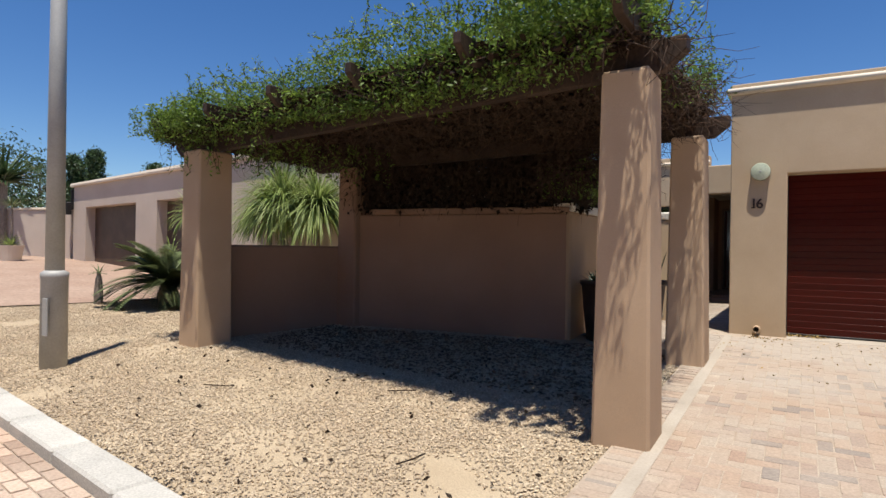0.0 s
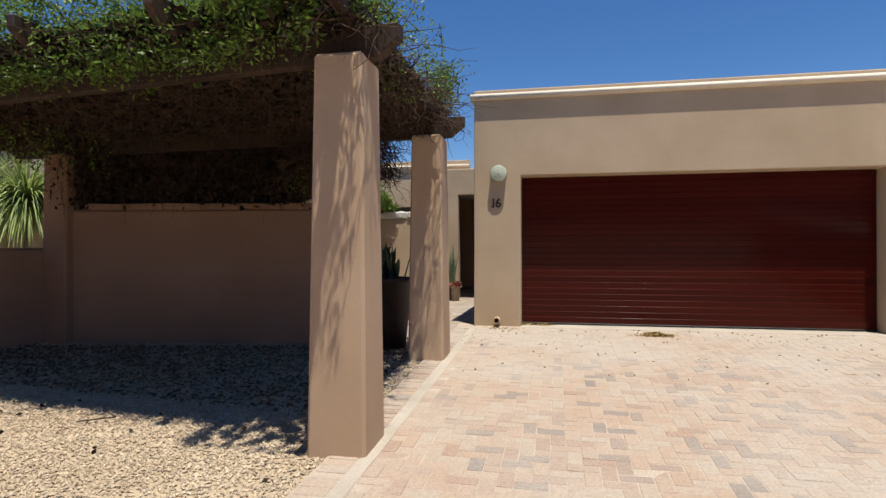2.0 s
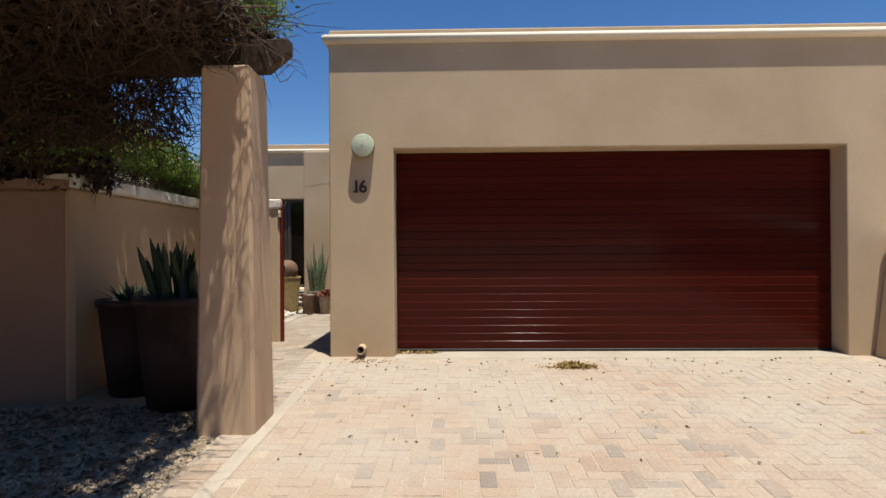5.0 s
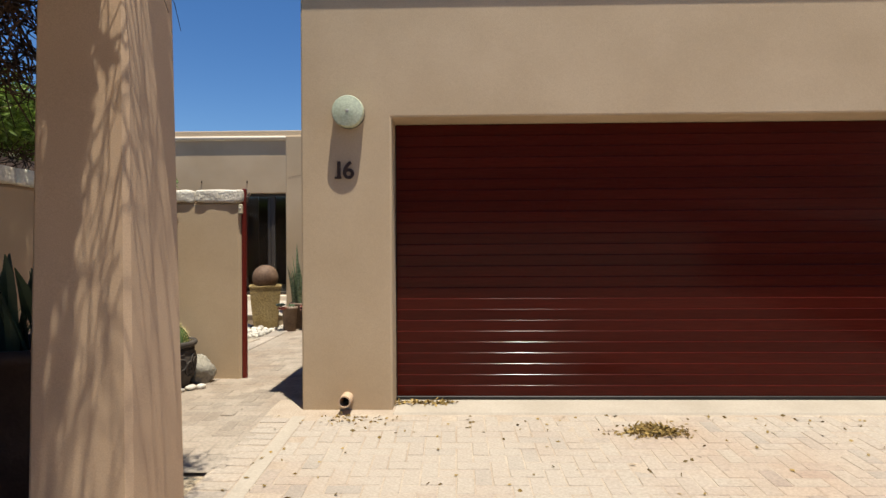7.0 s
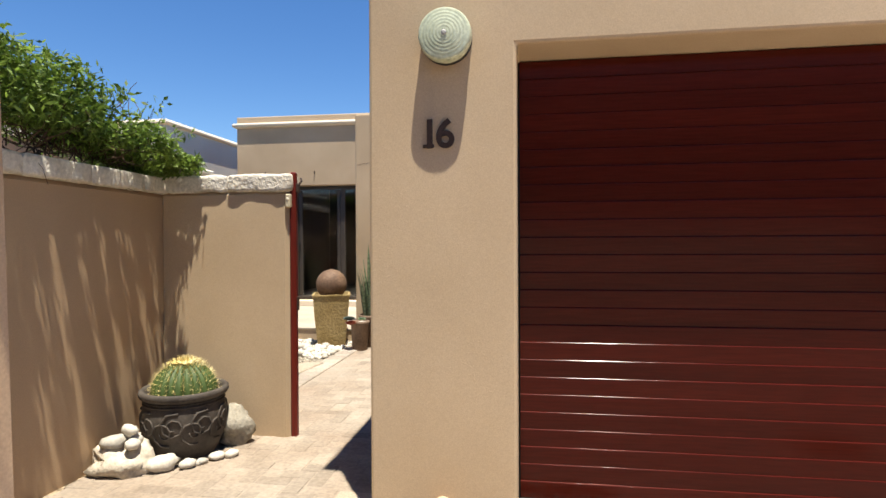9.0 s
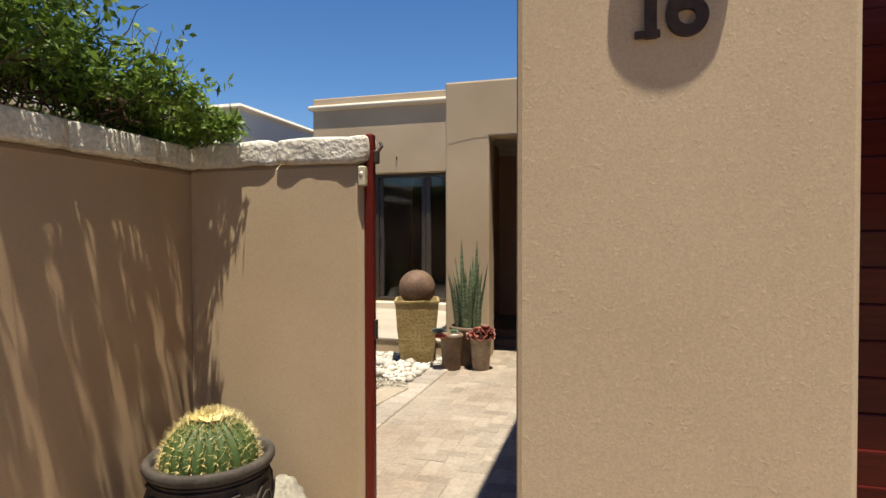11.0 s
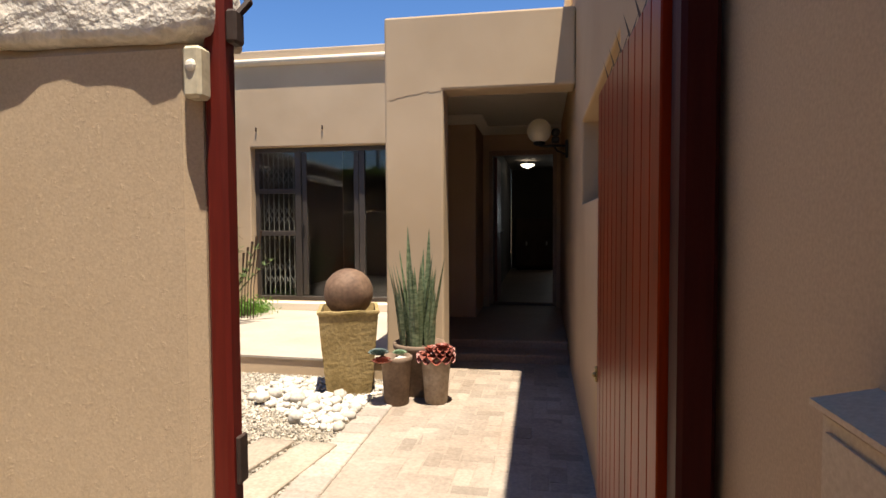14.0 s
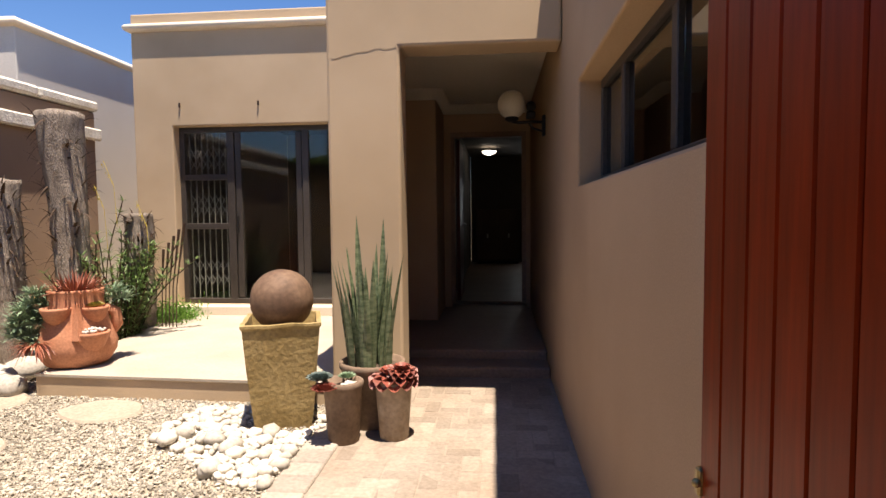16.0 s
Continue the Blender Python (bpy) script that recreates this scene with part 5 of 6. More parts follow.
def rosette(o, rad, rows, material, parent, name="rosette", label="", width=0.5, cup=0.5):
    g = Geo()
    for i in range(rows):
        q = (i + 1) / rows
        n = 6 + int(6 * q)
        for k in range(n):
            a = 2 * math.pi * (k + 0.5 * (i % 2)) / n + i
            e = (1 - q) * 1.35 + 0.12
            g.blade(o, (math.cos(a) * math.cos(e), math.sin(a) * math.cos(e), math.sin(e)), rad * (0.45 + 0.55 * q), rad * width * (0.5 + 0.5 * q), -cup * q, 5, 0.7, (0.45, 0.8, 1.0, 0.95, 0.25))
    return part(name, g, material, parent, label)


pA = clay_pot(-2.215, 13.38, 0.30, 0.085, 0.115, 0.365, CLAYPOT, "grey-brown clay pot with blue and red rosettes")
rosette((-2.335, 13.32, 0.675), 0.085, 8, BLUEROSE, pA, label="blue-green rosette")
rosette((-2.29, 13.26, 0.63), 0.085, 5, REDROSE, pA, label="dark red rosette")
rosette((-2.20, 13.42, 0.665), 0.06, 4, GREYGREEN, pA, label="small grey-green rosette")
for i in range(5):
    part("stone", Geo().ball((-2.17 + 0.03 * math.cos(i * 2), 13.35 + 0.03 * math.sin(i * 2.2), 0.65), 0.022, 8, 0.3, i, (1.2, 1, 0.7)), PEBBLE, pA, smooth=True)
pB = clay_pot(-1.925, 13.45, 0.30, 0.08, 0.112, 0.36, LIMEPOT, "lime-stained clay pot with a red rosette")
rosette((-1.925, 13.45, 0.645), 0.15, 2, REDROSE, pB, label="large coppery red rosette", width=0.95, cup=-0.9)
rosette((-1.87, 13.43, 0.70), 0.095, 2, REDROSE, pB, label="smaller coppery red rosette", width=0.95, cup=-0.8)
pC = clay_pot(-2.10, 13.68, 0.30, 0.14, 0.205, 0.41, CLAYPOT, "wide clay pot with tall snake plants")


def snake_plant(x, y, z, n, high, seed, parent):
    rr = rng(seed)
    for i in range(n):
        a, q = rr.uniform(0, 6.28), 0.15 * math.sqrt(rr.uniform(0, 1))
        h = high * (1.0 if i == 0 else 0.98 if i == 1 else rr.uniform(0.4, 0.82))
        lean = 0.05 if i < 2 else 0.16
        if i < 2:
            a, q = (2.6, 0.06) if i == 0 else (0.2, 0.07)
        g = Geo().blade((x + q * math.cos(a), y + q * math.sin(a), z), (math.cos(a) * lean * rr.uniform(0.3, 1.2), math.sin(a) * lean * rr.uniform(0.3, 1.2), 1), h, 0.055 if i < 2 else 0.048, -0.02, 9, 0.45, (0.75, 0.95, 1, 1, 0.95, 0.85, 0.65, 0.4, 0.04))
        part("leaf", g, SANS_BAND, parent)


SANS_BAND = leaf_mat("banded snake plant leaf", (0.06, 0.10, 0.045), (0.26, 0.31, 0.18), 0.25, 0.08, 0.45)
mp = [n for n in SANS_BAND.node_tree.nodes if n.bl_idname == "ShaderNodeMapping"][0]
mp.inputs["Scale"].default_value = (5, 5, 14)
snake_plant(-2.11, 13.68, 0.68, 50, 0.95, 41, pC)

# brown wall's foot: trunks, shrubs and a face pot
def palm_trunk(x, y, z0, z1, r0, r1, lean, seed, label):
    t = thing("palm_stump", label, "palm stump", "cut palm trunks", at=(x, y, z0))
    n, rows = 20, 40
    vs, fs = [], []
    for i in range(rows + 1):
        q = i / rows
        ring = 0.012 * (1 - abs((q * 14) % 1 - 0.5) * 2) * (1 if q < 0.6 else 0.4)
        for k in range(n):
            a = 2 * math.pi * k / n
            w = r0 + (r1 - r0) * max(0, q - 0.45) / 0.55 + ring + 0.03 * noise.noise((math.cos(a) * 1.7 + seed, math.sin(a) * 1.7, q * 4)) * (0.4 + q)
            vs.append((x + lean[0] * q + w * math.cos(a), y + lean[1] * q + w * math.sin(a), z0 + (z1 - z0) * q + (0.04 * noise.noise((k * 1.3, seed, 0)) if i == rows else 0)))
    for i in range(rows):
        for k in range(n):
            j = (k + 1) % n
            fs.append((i * n + k, i * n + j, i * n + n + j, i * n + n + k))
    fs.append(tuple(range(len(vs) - n, len(vs))))
    part("trunk", Geo().add(vs, fs), BARK, t, smooth=True)
    g, rr = Geo(), rng(seed)
    for i in range(130):
        q = rr.uniform(0.35, 0.98)
        a = rr.uniform(0, 6.28)
        w = r0 + (r1 - r0) * max(0, q - 0.45) / 0.55
        o = (x + lean[0] * q + w * math.cos(a), y + lean[1] * q + w * math.sin(a), z0 + (z1 - z0) * q)
        g.blade(o, (math.cos(a) * 0.5, math.sin(a) * 0.5, rr.uniform(-1, 1)), rr.uniform(0.06, 0.2), rr.uniform(0.006, 0.035), 0.8, 4, 0.3, (1, 0.9, 0.6, 0.1))
    tagged(part("fibre", g, TWIG, t, "frayed dry fibres"), kind="stuff")


palm_trunk(-5.33, 15.3, 0.3, 2.64, 0.14, 0.195, (-0.12, 0.0), 3, "sawn-off grey palm trunk, frayed at the top")
palm_trunk(-5.86, 15.0, 0.25, 1.99, 0.185, 0.175, (0.02, 0.0), 8, "shorter sawn-off palm trunk beside white stones")
palm_trunk(-5.10, 15.95, 0.3, 1.68, 0.13, 0.125, (0.0, 0.0), 12, "thin sawn-off trunk behind the shrub")

fp = thing("face_pot", "terracotta strawberry pot shaped like a face with succulents", "plant pot", at=(-4.66, 14.40, 0.5))
fx, fy, fz = -4.66, 14.40, 0.473
part("jar", Geo().lathe([(0.20, 0), (0.225, 0.015), (0.275, 0.10), (0.285, 0.17), (0.26, 0.27), (0.215, 0.40), (0.195, 0.50), (0.20, 0.58), (0.205, 0.60), (0.185, 0.60), (0.17, 0.55)], (fx, fy, fz), 36, 0.01), TERRACOTTA, fp, smooth=True)
part("soil", Geo().lathe([(0.178, 0.57), (0.01, 0.58)], (fx, fy, fz), 20), SOIL, fp)
TO = Vector((0.62, -0.78, 0)).normalized()
SD = Vector((0.78, 0.62, 0))


def pocket(side, z, rad, out):
    o = Vector((fx, fy, fz + z)) + TO * out + SD * side
    return o, Geo().lathe([(rad * 0.25, -rad * 1.15), (rad * 0.7, -rad * 0.8), (rad * 0.98, -0.02), (rad * 1.05, 0.0), (rad * 1.05, 0.018), (rad * 0.9, 0.018), (rad * 0.85, -0.01)], tuple(o), 24)


for side, z, rad, out, fill in ((-0.13, 0.46, 0.105, 0.15, SOIL), (0.12, 0.45, 0.10, 0.155, None), (0.09, 0.26, 0.125, 0.21, PEBBLE)):
    o, g = pocket(side, z, rad, out)
    part("pocket", g, TERRACOTTA, fp, smooth=True)
    if fill is PEBBLE:
        rr, pg = rng(51), Geo()
        for i in range(60):
            a, q = rr.uniform(0, 6.28), rad * 0.85 * math.sqrt(rr.uniform(0, 1))
            pg.ball((o.x + q * math.cos(a), o.y + q * math.sin(a), o.z + 0.02 + 0.03 * (1 - q / rad)), 0.014, 6, 0.2, i)
        part("pebble_filling", pg, PEBBLE, fp, "white pebble filling", True)
    elif fill is None:
        rosette(tuple(o + Vector((0, 0, 0.01))), 0.08, 4, leaf_mat("yellow-green succulent", (0.24, 0.22, 0.04), (0.36, 0.30, 0.08), 0.3, 0.1), fp, label="yellow-green succulent")
    else:
        part("soil", Geo().lathe([(rad * 0.88, 0.0), (0.01, 0.01)], tuple(o), 16), SOIL, fp)
nose = Geo()
b0 = Vector((fx, fy, fz)) + TO * 0.17
nose.add([b0 + SD * s * w + TO * d + Vector((0, 0, z)) for s, w, d, z in ((-1, 0.03, 0.0, 0.5), (1, 0.03, 0.0, 0.5), (0, 0, 0.05, 0.5), (-1, 0.075, 0.05, 0.22), (1, 0.075, 0.05, 0.22), (0, 0, 0.17, 0.235), (0, 0, 0.04, 0.2))],
         [(0, 2, 5, 3), (2, 1, 4, 5), (3, 5, 6), (5, 4, 6), (0, 1, 2)])
part("nose", nose, TERRACOTTA, fp)
ear = Geo().tube([tuple(Vector((fx, fy, fz + z)) + SD * s + TO * 0.05) for s, z in ((0.20, 0.45), (0.27, 0.40), (0.285, 0.30), (0.25, 0.22))], [0.03, 0.045, 0.04, 0.02], 10)
part("ear", ear, TERRACOTTA, fp, smooth=True)


def tuft(o, n, length, width, material, parent, seed, up=0.6, name="leaves", label="", spread=0.08, droop=0.5):
    g, rr = Geo(), rng(seed)
    for i in range(n):
        a, e = rr.uniform(0, 6.28), rr.uniform(up - 0.6, up + 0.7)
        q = spread * math.sqrt(rr.uniform(0, 1))
        g.blade((o[0] + q * math.cos(a), o[1] + q * math.sin(a), o[2]), (math.cos(a) * math.cos(e), math.sin(a) * math.cos(e), math.sin(e)), length * rr.uniform(0.6, 1.2), width, droop, 4, 0.4, (0.8, 1, 0.8, 0.1))
    return part(name, g, material, parent, label)


tuft((fx, fy, fz + 0.58), 150, 0.17, 0.014, RUSTY, fp, 61, 0.7, label="rusty red spiky succulent", spread=0.15)
for i, (s, z, nn) in enumerate(((-0.24, 0.52, 4), (-0.33, 0.40, 4), (-0.36, 0.27, 4), (0.27, 0.5, 2))):
    for k in range(nn):
        o = Vector((fx, fy, fz + z)) + SD * (s + 0.05 * math.cos(k * 2)) + Vector((0.03 * math.sin(k * 3), 0.0, 0.06 * math.sin(k * 1.7)))
        tuft(o, 120, 0.10, 0.012, GREYGREEN, fp, 70 + i * 5 + k, 0.4, label="trailing grey-green succulent", spread=0.05, droop=0.2)
tuft(Vector((fx, fy, fz + 0.2)) + SD * -0.27 + TO * 0.08, 170, 0.15, 0.009, RUSTY, fp, 91, -0.1, label="trailing rusty succulent", spread=0.09, droop=0.9)

shrub = thing("shrub", "tall narrow-leaved green shrub with yellow flower spikes", "shrub", at=(-5.0, 15.45, 0.4))
g, lf, rr = Geo(), Geo(), rng(101)
for i in range(60):
    a = rr.uniform(0, 6.28)
    p, d = Vector((-5.02 + 0.1 * math.cos(a), 15.5 + 0.1 * math.sin(a), 0.35)), Vector((0.22 * math.cos(a), 0.22 * math.sin(a), 1)).normalized()
    hh = rr.uniform(0.6, 1.15) if i else 1.5
    pts = [p.copy()]
    for j in range(12):
        d = (d + Vector(rr.normal(0, 0.07, 3))).normalized()
        p = p + d * hh / 12
        pts.append(p.copy())
        for q in range(7):
            b, e = rr.uniform(0, 6.28), rr.uniform(0.1, 0.9)
            lf.blade(p, (math.cos(b) * math.cos(e), math.sin(b) * math.cos(e), math.sin(e)), rr.uniform(0.06, 0.11), 0.013, 0.25, 4, 0.3, (0.5, 1, 0.7, 0.05))
    g.tube(pts, 0.006, 5, False)
tagged(part("stem", g, TWIG, shrub), kind="stuff")
part("leaves", lf, SHRUB, shrub)
g = Geo()
for o in ((-5.06, 15.5, 1.95), (-5.17, 15.5, 1.72), (-4.86, 15.7, 1.55)):
    g.leaves([(o[0] - 0.02 * i * 0.3 + rr.normal(0, 0.008), o[1] + rr.normal(0, 0.008), o[2] + 0.012 * i) for i in range(18)], 0.03, 0.012, 7)
    g.tube([(o[0] + 0.02, o[1], o[2] - 0.4), o, (o[0] - 0.1, o[1], o[2] + 0.25)], 0.003, 4, False)
part("flowers", g, YELLOW, shrub, "yellow flower spikes")
cover = tagged(part("ground_cover", Geo().leaves(np.stack([rng(5).normal(-4.98, 0.13, 2600), rng(6).normal(16.3, 0.16, 2600), 0.48 + np.abs(rng(7).normal(0, 0.075, 2600))], 1), 0.05, 0.014, 8, 1.5), GRASSY), "bright green ground cover beside the patio", "plant", kind="stuff")
reed = thing("reed_stalks", "brown flower stalks beside the stump", "plant", at=(-4.85, 15.9, 0.5))
for i in range(5):
    x0 = -4.86 + 0.04 * i
    part("stalk", Geo().tube([(x0, 15.9, 0.4), (x0 + 0.02, 15.9, 0.9), (x0 + 0.06 + 0.02 * i, 15.88, 1.3 + 0.07 * i)], [0.006, 0.006, 0.016], 5), TWIG, reed)

# stepping stones set in the gravel
for i, (x, y, rad, long, a) in enumerate(((-4.0, 13.75, 0.22, 1.35, 10), (-5.0, 13.86, 0.24, 1.3, 5), (-4.36, 13.05, 0.2, 1.35, 25), (-4.04, 12.62, 0.2, 1.35, 35))):
    g = Geo().lathe([(rad * 0.97, -0.02), (rad, 0.012), (rad * 0.94, 0.026), (rad * 0.6, 0.029), (0.01, 0.03)], n=28)
    g.v = [(p * long * (1 + 0.16 * noise.noise((p * 5 + i * 3.1, q * 5, 1.0))), q * (1 + 0.16 * noise.noise((p * 5, q * 5 + i * 2.3, 5.0))), c) for p, q, c in g.v]
    me = g.mesh("slab", FLAGSTONE)
    me.transform(Matrix.Translation((x, y, 0.299)) @ Matrix.Rotation(radians(-a), 4, "Z"))
    tagged(part("stepping_stone", me, FLAGSTONE), "pale cast stepping stone set in gravel", "stepping stone", "stepping stones")

for i in range(5):
    me = painted(rough_block(-0.115, 0.115, -0.4, 0.4, -0.02, 0.03, 6, 0.006, 6, i), FLAGSTONE)
    me.transform(Matrix.Translation((-3.68 + 0.288 * i, 12.15 - 0.012 * i, 0.297)) @ Matrix.Rotation(radians(-10 + 1.5 * math.sin(i * 2)), 4, "Z"))
    tagged(part("stepping_stone", me, FLAGSTONE), "long narrow cast stepping stone laid across the gravel", "stepping stone", "long stepping stones")

# white stones round the fountain, heaped at its foot
rr = rng(77)
spots = []
for i in range(1500):
    x, y = rr.uniform(-3.35, -2.30), rr.uniform(12.75, 13.85)
    if x > -2.44 and y < 13.5 or x + 2.35 > 0.05 or (y - 12.6) < (-2.42 - x) * 0.75:
        continue
    s = rr.choice((0.021, 0.031, 0.044, 0.062), p=(0.45, 0.3, 0.17, 0.08))
    if abs(x - vx) < 0.22 + s and abs(y - vy) < 0.22 + s or any((x - a) ** 2 + (y - b) ** 2 < (0.62 * (s + c)) ** 2 for a, b, c in spots):
        continue
    spots.append((x, y, s))
for i, (x, y, s) in enumerate(spots[:240]):
    pebble_thing(x, y, 0.298 + 0.02 * rr.uniform(), s, i * 0.77, (1.25, 0.9, 0.72), PEBBLE, "pebble", "white river stone heaped at the fountain", "white fountain stones")
for i, (x, y, s) in enumerate(((-4.95, 14.05, 0.11), (-5.12, 14.15, 0.12), (-5.05, 13.95, 0.09), (-5.3, 14.3, 0.12), (-5.5, 14.2, 0.1), (-5.2, 14.5, 0.13))):
    pebble_thing(x, y, 0.299, s, i * 1.9, (1.2, 1, 0.8), PEBBLE, "pebble", "large white stone at the bed's edge", "bed edge stones")

hose = thing("garden_hose", "grey hose looped on the back of the gate wall", "hose", at=(-1.95, 10.35, 1.28))
part("loop", Geo().tube([(-1.98, 10.38, 1.52), (-1.92, 10.40, 1.51), (-1.885, 10.41, 1.465), (-1.875, 10.42, 1.40), (-1.875, 10.42, 1.35), (-1.89, 10.41, 1.315), (-1.98, 10.38, 1.29)], 0.006, 10), RUBBER, hose, smooth=True)
part("hook", Geo().cbox(-2.0, -1.96, 10.261, 10.39, 1.27, 1.54, 0.005), IRON, hose)

# ---- house openings ----
def framed(thing_ob, rects, y0, y1, material, name="frame"):
    for a, b, c, d in rects:
        part(name, Geo().cbox(a, b, y0, y1, c, d, 0.004), material, thing_ob)


win = thing("window_1", "dark bronze sliding door with side panes and a security grille", "window", kind="structure", at=(-3.9, HY + 0.15, 0.58))
WY0, WY1 = HY + 0.13, HY + 0.19
framed(win, [(-5.119, -2.601, 2.655, 2.714), (-5.119, -2.601, 0.582, 0.645), (-5.119, -5.06, 0.646, 2.654), (-2.66, -2.601, 0.646, 2.654), (-4.53, -4.44, 0.646, 2.654), (-3.60, -3.52, 0.646, 2.654),
             (-5.059, -4.531, 2.08, 2.15), (-5.059, -4.531, 1.49, 1.56)], WY0, WY1, DARKMETAL)
framed(win, [(-4.43, -4.36, 0.66, 2.64), (-3.68, -3.61, 0.66, 2.64)], WY0 + 0.015, WY1 + 0.02, DARKMETAL, "sash")
for a, b, c, d in ((-5.06, -4.53, 2.15, 2.655), (-5.06, -4.53, 1.56, 2.08), (-5.06, -4.53, 0.645, 1.49), (-4.44, -3.60, 0.645, 2.655), (-3.52, -2.66, 0.645, 2.655)):
    ob = part("pane", Geo().cbox(a, b, HY + 0.158, HY + 0.164, c, d, 0.001), GLASS, win)
    ob.visible_shadow = False
part("handle", Geo().cbox(-4.42, -4.40, HY + 0.11, HY + 0.14, 1.45, 1.65, 0.004), BLACK, win)
grille = thing("security_grille", "dark folding trellis grille behind the side panes", "grille", at=(-4.8, HY + 0.24, 0.6))
GRILLE = mat("grey steel grille", (0.16, 0.15, 0.135), (0.22, 0.205, 0.185), 3, 60, 0.5, 0.05, metal=0.3)
for i in range(7):
    x0 = -5.04 + 0.075 * i
    part("bar", Geo().cbox(x0, x0 + 0.014, HY + 0.21, HY + 0.222, 0.65, 2.65, 0.002), GRILLE, grille)
for z in (0.8, 0.98, 1.66, 1.78, 2.22, 2.34):
    for i in range(6):
        x0 = -5.03 + 0.075 * i
        part("lattice", Geo().tube([(x0, HY + 0.226, z), (x0 + 0.075, HY + 0.226, z + 0.12)], 0.005, 4).tube([(x0 + 0.075, HY + 0.232, z), (x0, HY + 0.232, z + 0.12)], 0.005, 4), GRILLE, grille)
setting("window_sill", Geo().cbox(-5.16, -2.5, HY - 0.07, HY + 0.128, 0.465, 0.579, 0.01), TRIM, "pale plastered sill of the sliding door", "sill")
for x in (-5.02, -4.06):
    tagged(part("wall_hook", Geo().cbox(x - 0.008, x + 0.008, HY - 0.025, HY - 0.001, 2.93, 2.985, 0.003), IRON), "small iron hook in the plaster above the window", "hook", "wall hooks")

hw = thing("window_2", "dark framed strip window high in the side wall", "window", kind="structure", at=(GX + 0.15, 12.3, 1.78))
X0, X1 = GX + 0.12, GX + 0.17
for a, b, c, d in ((11.361, 13.279, 1.782, 1.83), (11.361, 13.279, 2.29, 2.339), (11.361, 11.41, 1.831, 2.289), (13.23, 13.279, 1.831, 2.289), (12.72, 12.78, 1.831, 2.289), (11.98, 12.04, 1.831, 2.289)):
    part("frame", Geo().cbox(X0, X1, a, b, c, d, 0.004), DARKMETAL, hw)
for a, b in ((11.41, 11.98), (12.04, 12.72), (12.78, 13.23)):
    ob = part("pane", Geo().cbox(X0 + 0.022, X0 + 0.028, a, b, 1.83, 2.29, 0.001), GLASS, hw)
    ob.visible_shadow = False

pl2 = thing("porch_lamp", "opal globe lamp on a black wall bracket", "lamp", at=(GX, 15.3, 2.5))
part("globe", Geo().ball((-1.165, 15.3, 2.60), 0.125, 28), GLOBE, pl2, "opal glass globe", True)
part("cup", Geo().lathe([(0.03, -0.15), (0.06, -0.135), (0.062, -0.118), (0.04, -0.10)], (-1.165, 15.3, 2.60), 20), BLACK, pl2, smooth=True)
part("arm", Geo().tube([(-1.165, 15.3, 2.45), (-1.1, 15.3, 2.44), (-1.0, 15.3, 2.445), (-0.9, 15.3, 2.44)], 0.013, 8).tube([(-1.02, 15.3, 2.445), (-0.98, 15.3, 2.39), (-0.9, 15.3, 2.36)], 0.01, 8), BLACK, pl2, smooth=True)
part("wall_plate", Geo().cbox(-0.9, GX - 0.001, 15.26, 15.34, 2.32, 2.5, 0.008), BLACK, pl2)
part("sensor", Geo().cbox(-1.04, -0.96, 15.24, 15.32, 2.47, 2.53, 0.01).ball((-1.0, 15.24, 2.57), 0.045, 12), BLACK, pl2, "black sensor head")

fd = thing("door_1", "timber framed front door standing open", "door", kind="structure", at=(-1.4, 17.45, 0.5))
JAMB = mat("pale varnished jamb", (0.30, 0.21, 0.15), (0.38, 0.27, 0.2), 2, 40, 0.5, 0.1)
framed(fd, [(-1.869, -1.82, 0.506, 2.60), (-0.98, -0.931, 0.506, 2.60), (-1.869, -0.931, 2.602, 2.664)], 17.39, 17.5, JAMB)
part("leaf", Geo().cbox(-1.815, -1.77, 17.62, 18.45, 0.51, 2.6, 0.006), POSTWOOD, fd, "open dark red door leaf")
part("handle", Geo().tube([(-1.77, 18.35, 1.5), (-1.73, 18.35, 1.5), (-1.73, 18.25, 1.5)], 0.01, 8), STEEL, fd)
hl = thing("hall_lamp", "small lit ceiling lamp in the dark hall", "lamp", at=(-1.43, 21.9, 3.0))
part("rod", Geo().tube([(-1.43, 21.9, 2.99), (-1.43, 21.9, 2.92)], 0.01, 6), BLACK, hl)
part("bowl", Geo().lathe([(0.02, 0.0), (0.11, 0.035), (0.15, 0.075), (0.15, 0.085)], (-1.43, 21.9, 2.83), 24), glow_mat("lit lamp glass", (1.0, 0.93, 0.8), 2.0), hl, "glowing glass bowl", True)
hc = thing("hall_cabinet", "dark wooden hall cabinet against the far wall", "cabinet", at=(-1.3, 23.6, 0.5))
part("body", Geo().cbox(-1.75, -0.75, 23.45, 23.98, 0.56, 1.75, 0.01), DARKWOOD, hc)
part("plinth", Geo().cbox(-1.72, -0.78, 23.48, 23.96, 0.5, 0.56, 0.005), BLACK, hc)
for x0 in (-1.73, -1.245):
    dd = part("door", Geo().cbox(x0, x0 + 0.475, 23.425, 23.449, 0.6, 1.7, 0.006), DARKWOOD, hc)
    part("handle", Geo().cbox(x0 + 0.22, x0 + 0.26, 23.41, 23.4249, 1.1, 1.2, 0.004), STEEL, dd)
tagged(part("backdrop", Geo().add([(-0.9, 24.6, 0.8), (1.0, 24.6, 0.8), (1.0, 24.6, 2.6), (-0.9, 24.6, 2.6)], [(0, 1, 2, 3)]), glow_mat("daylight", (0.75, 0.88, 1.0), 0.8)), "bright daylight beyond the hall window", "backdrop", kind="structure")
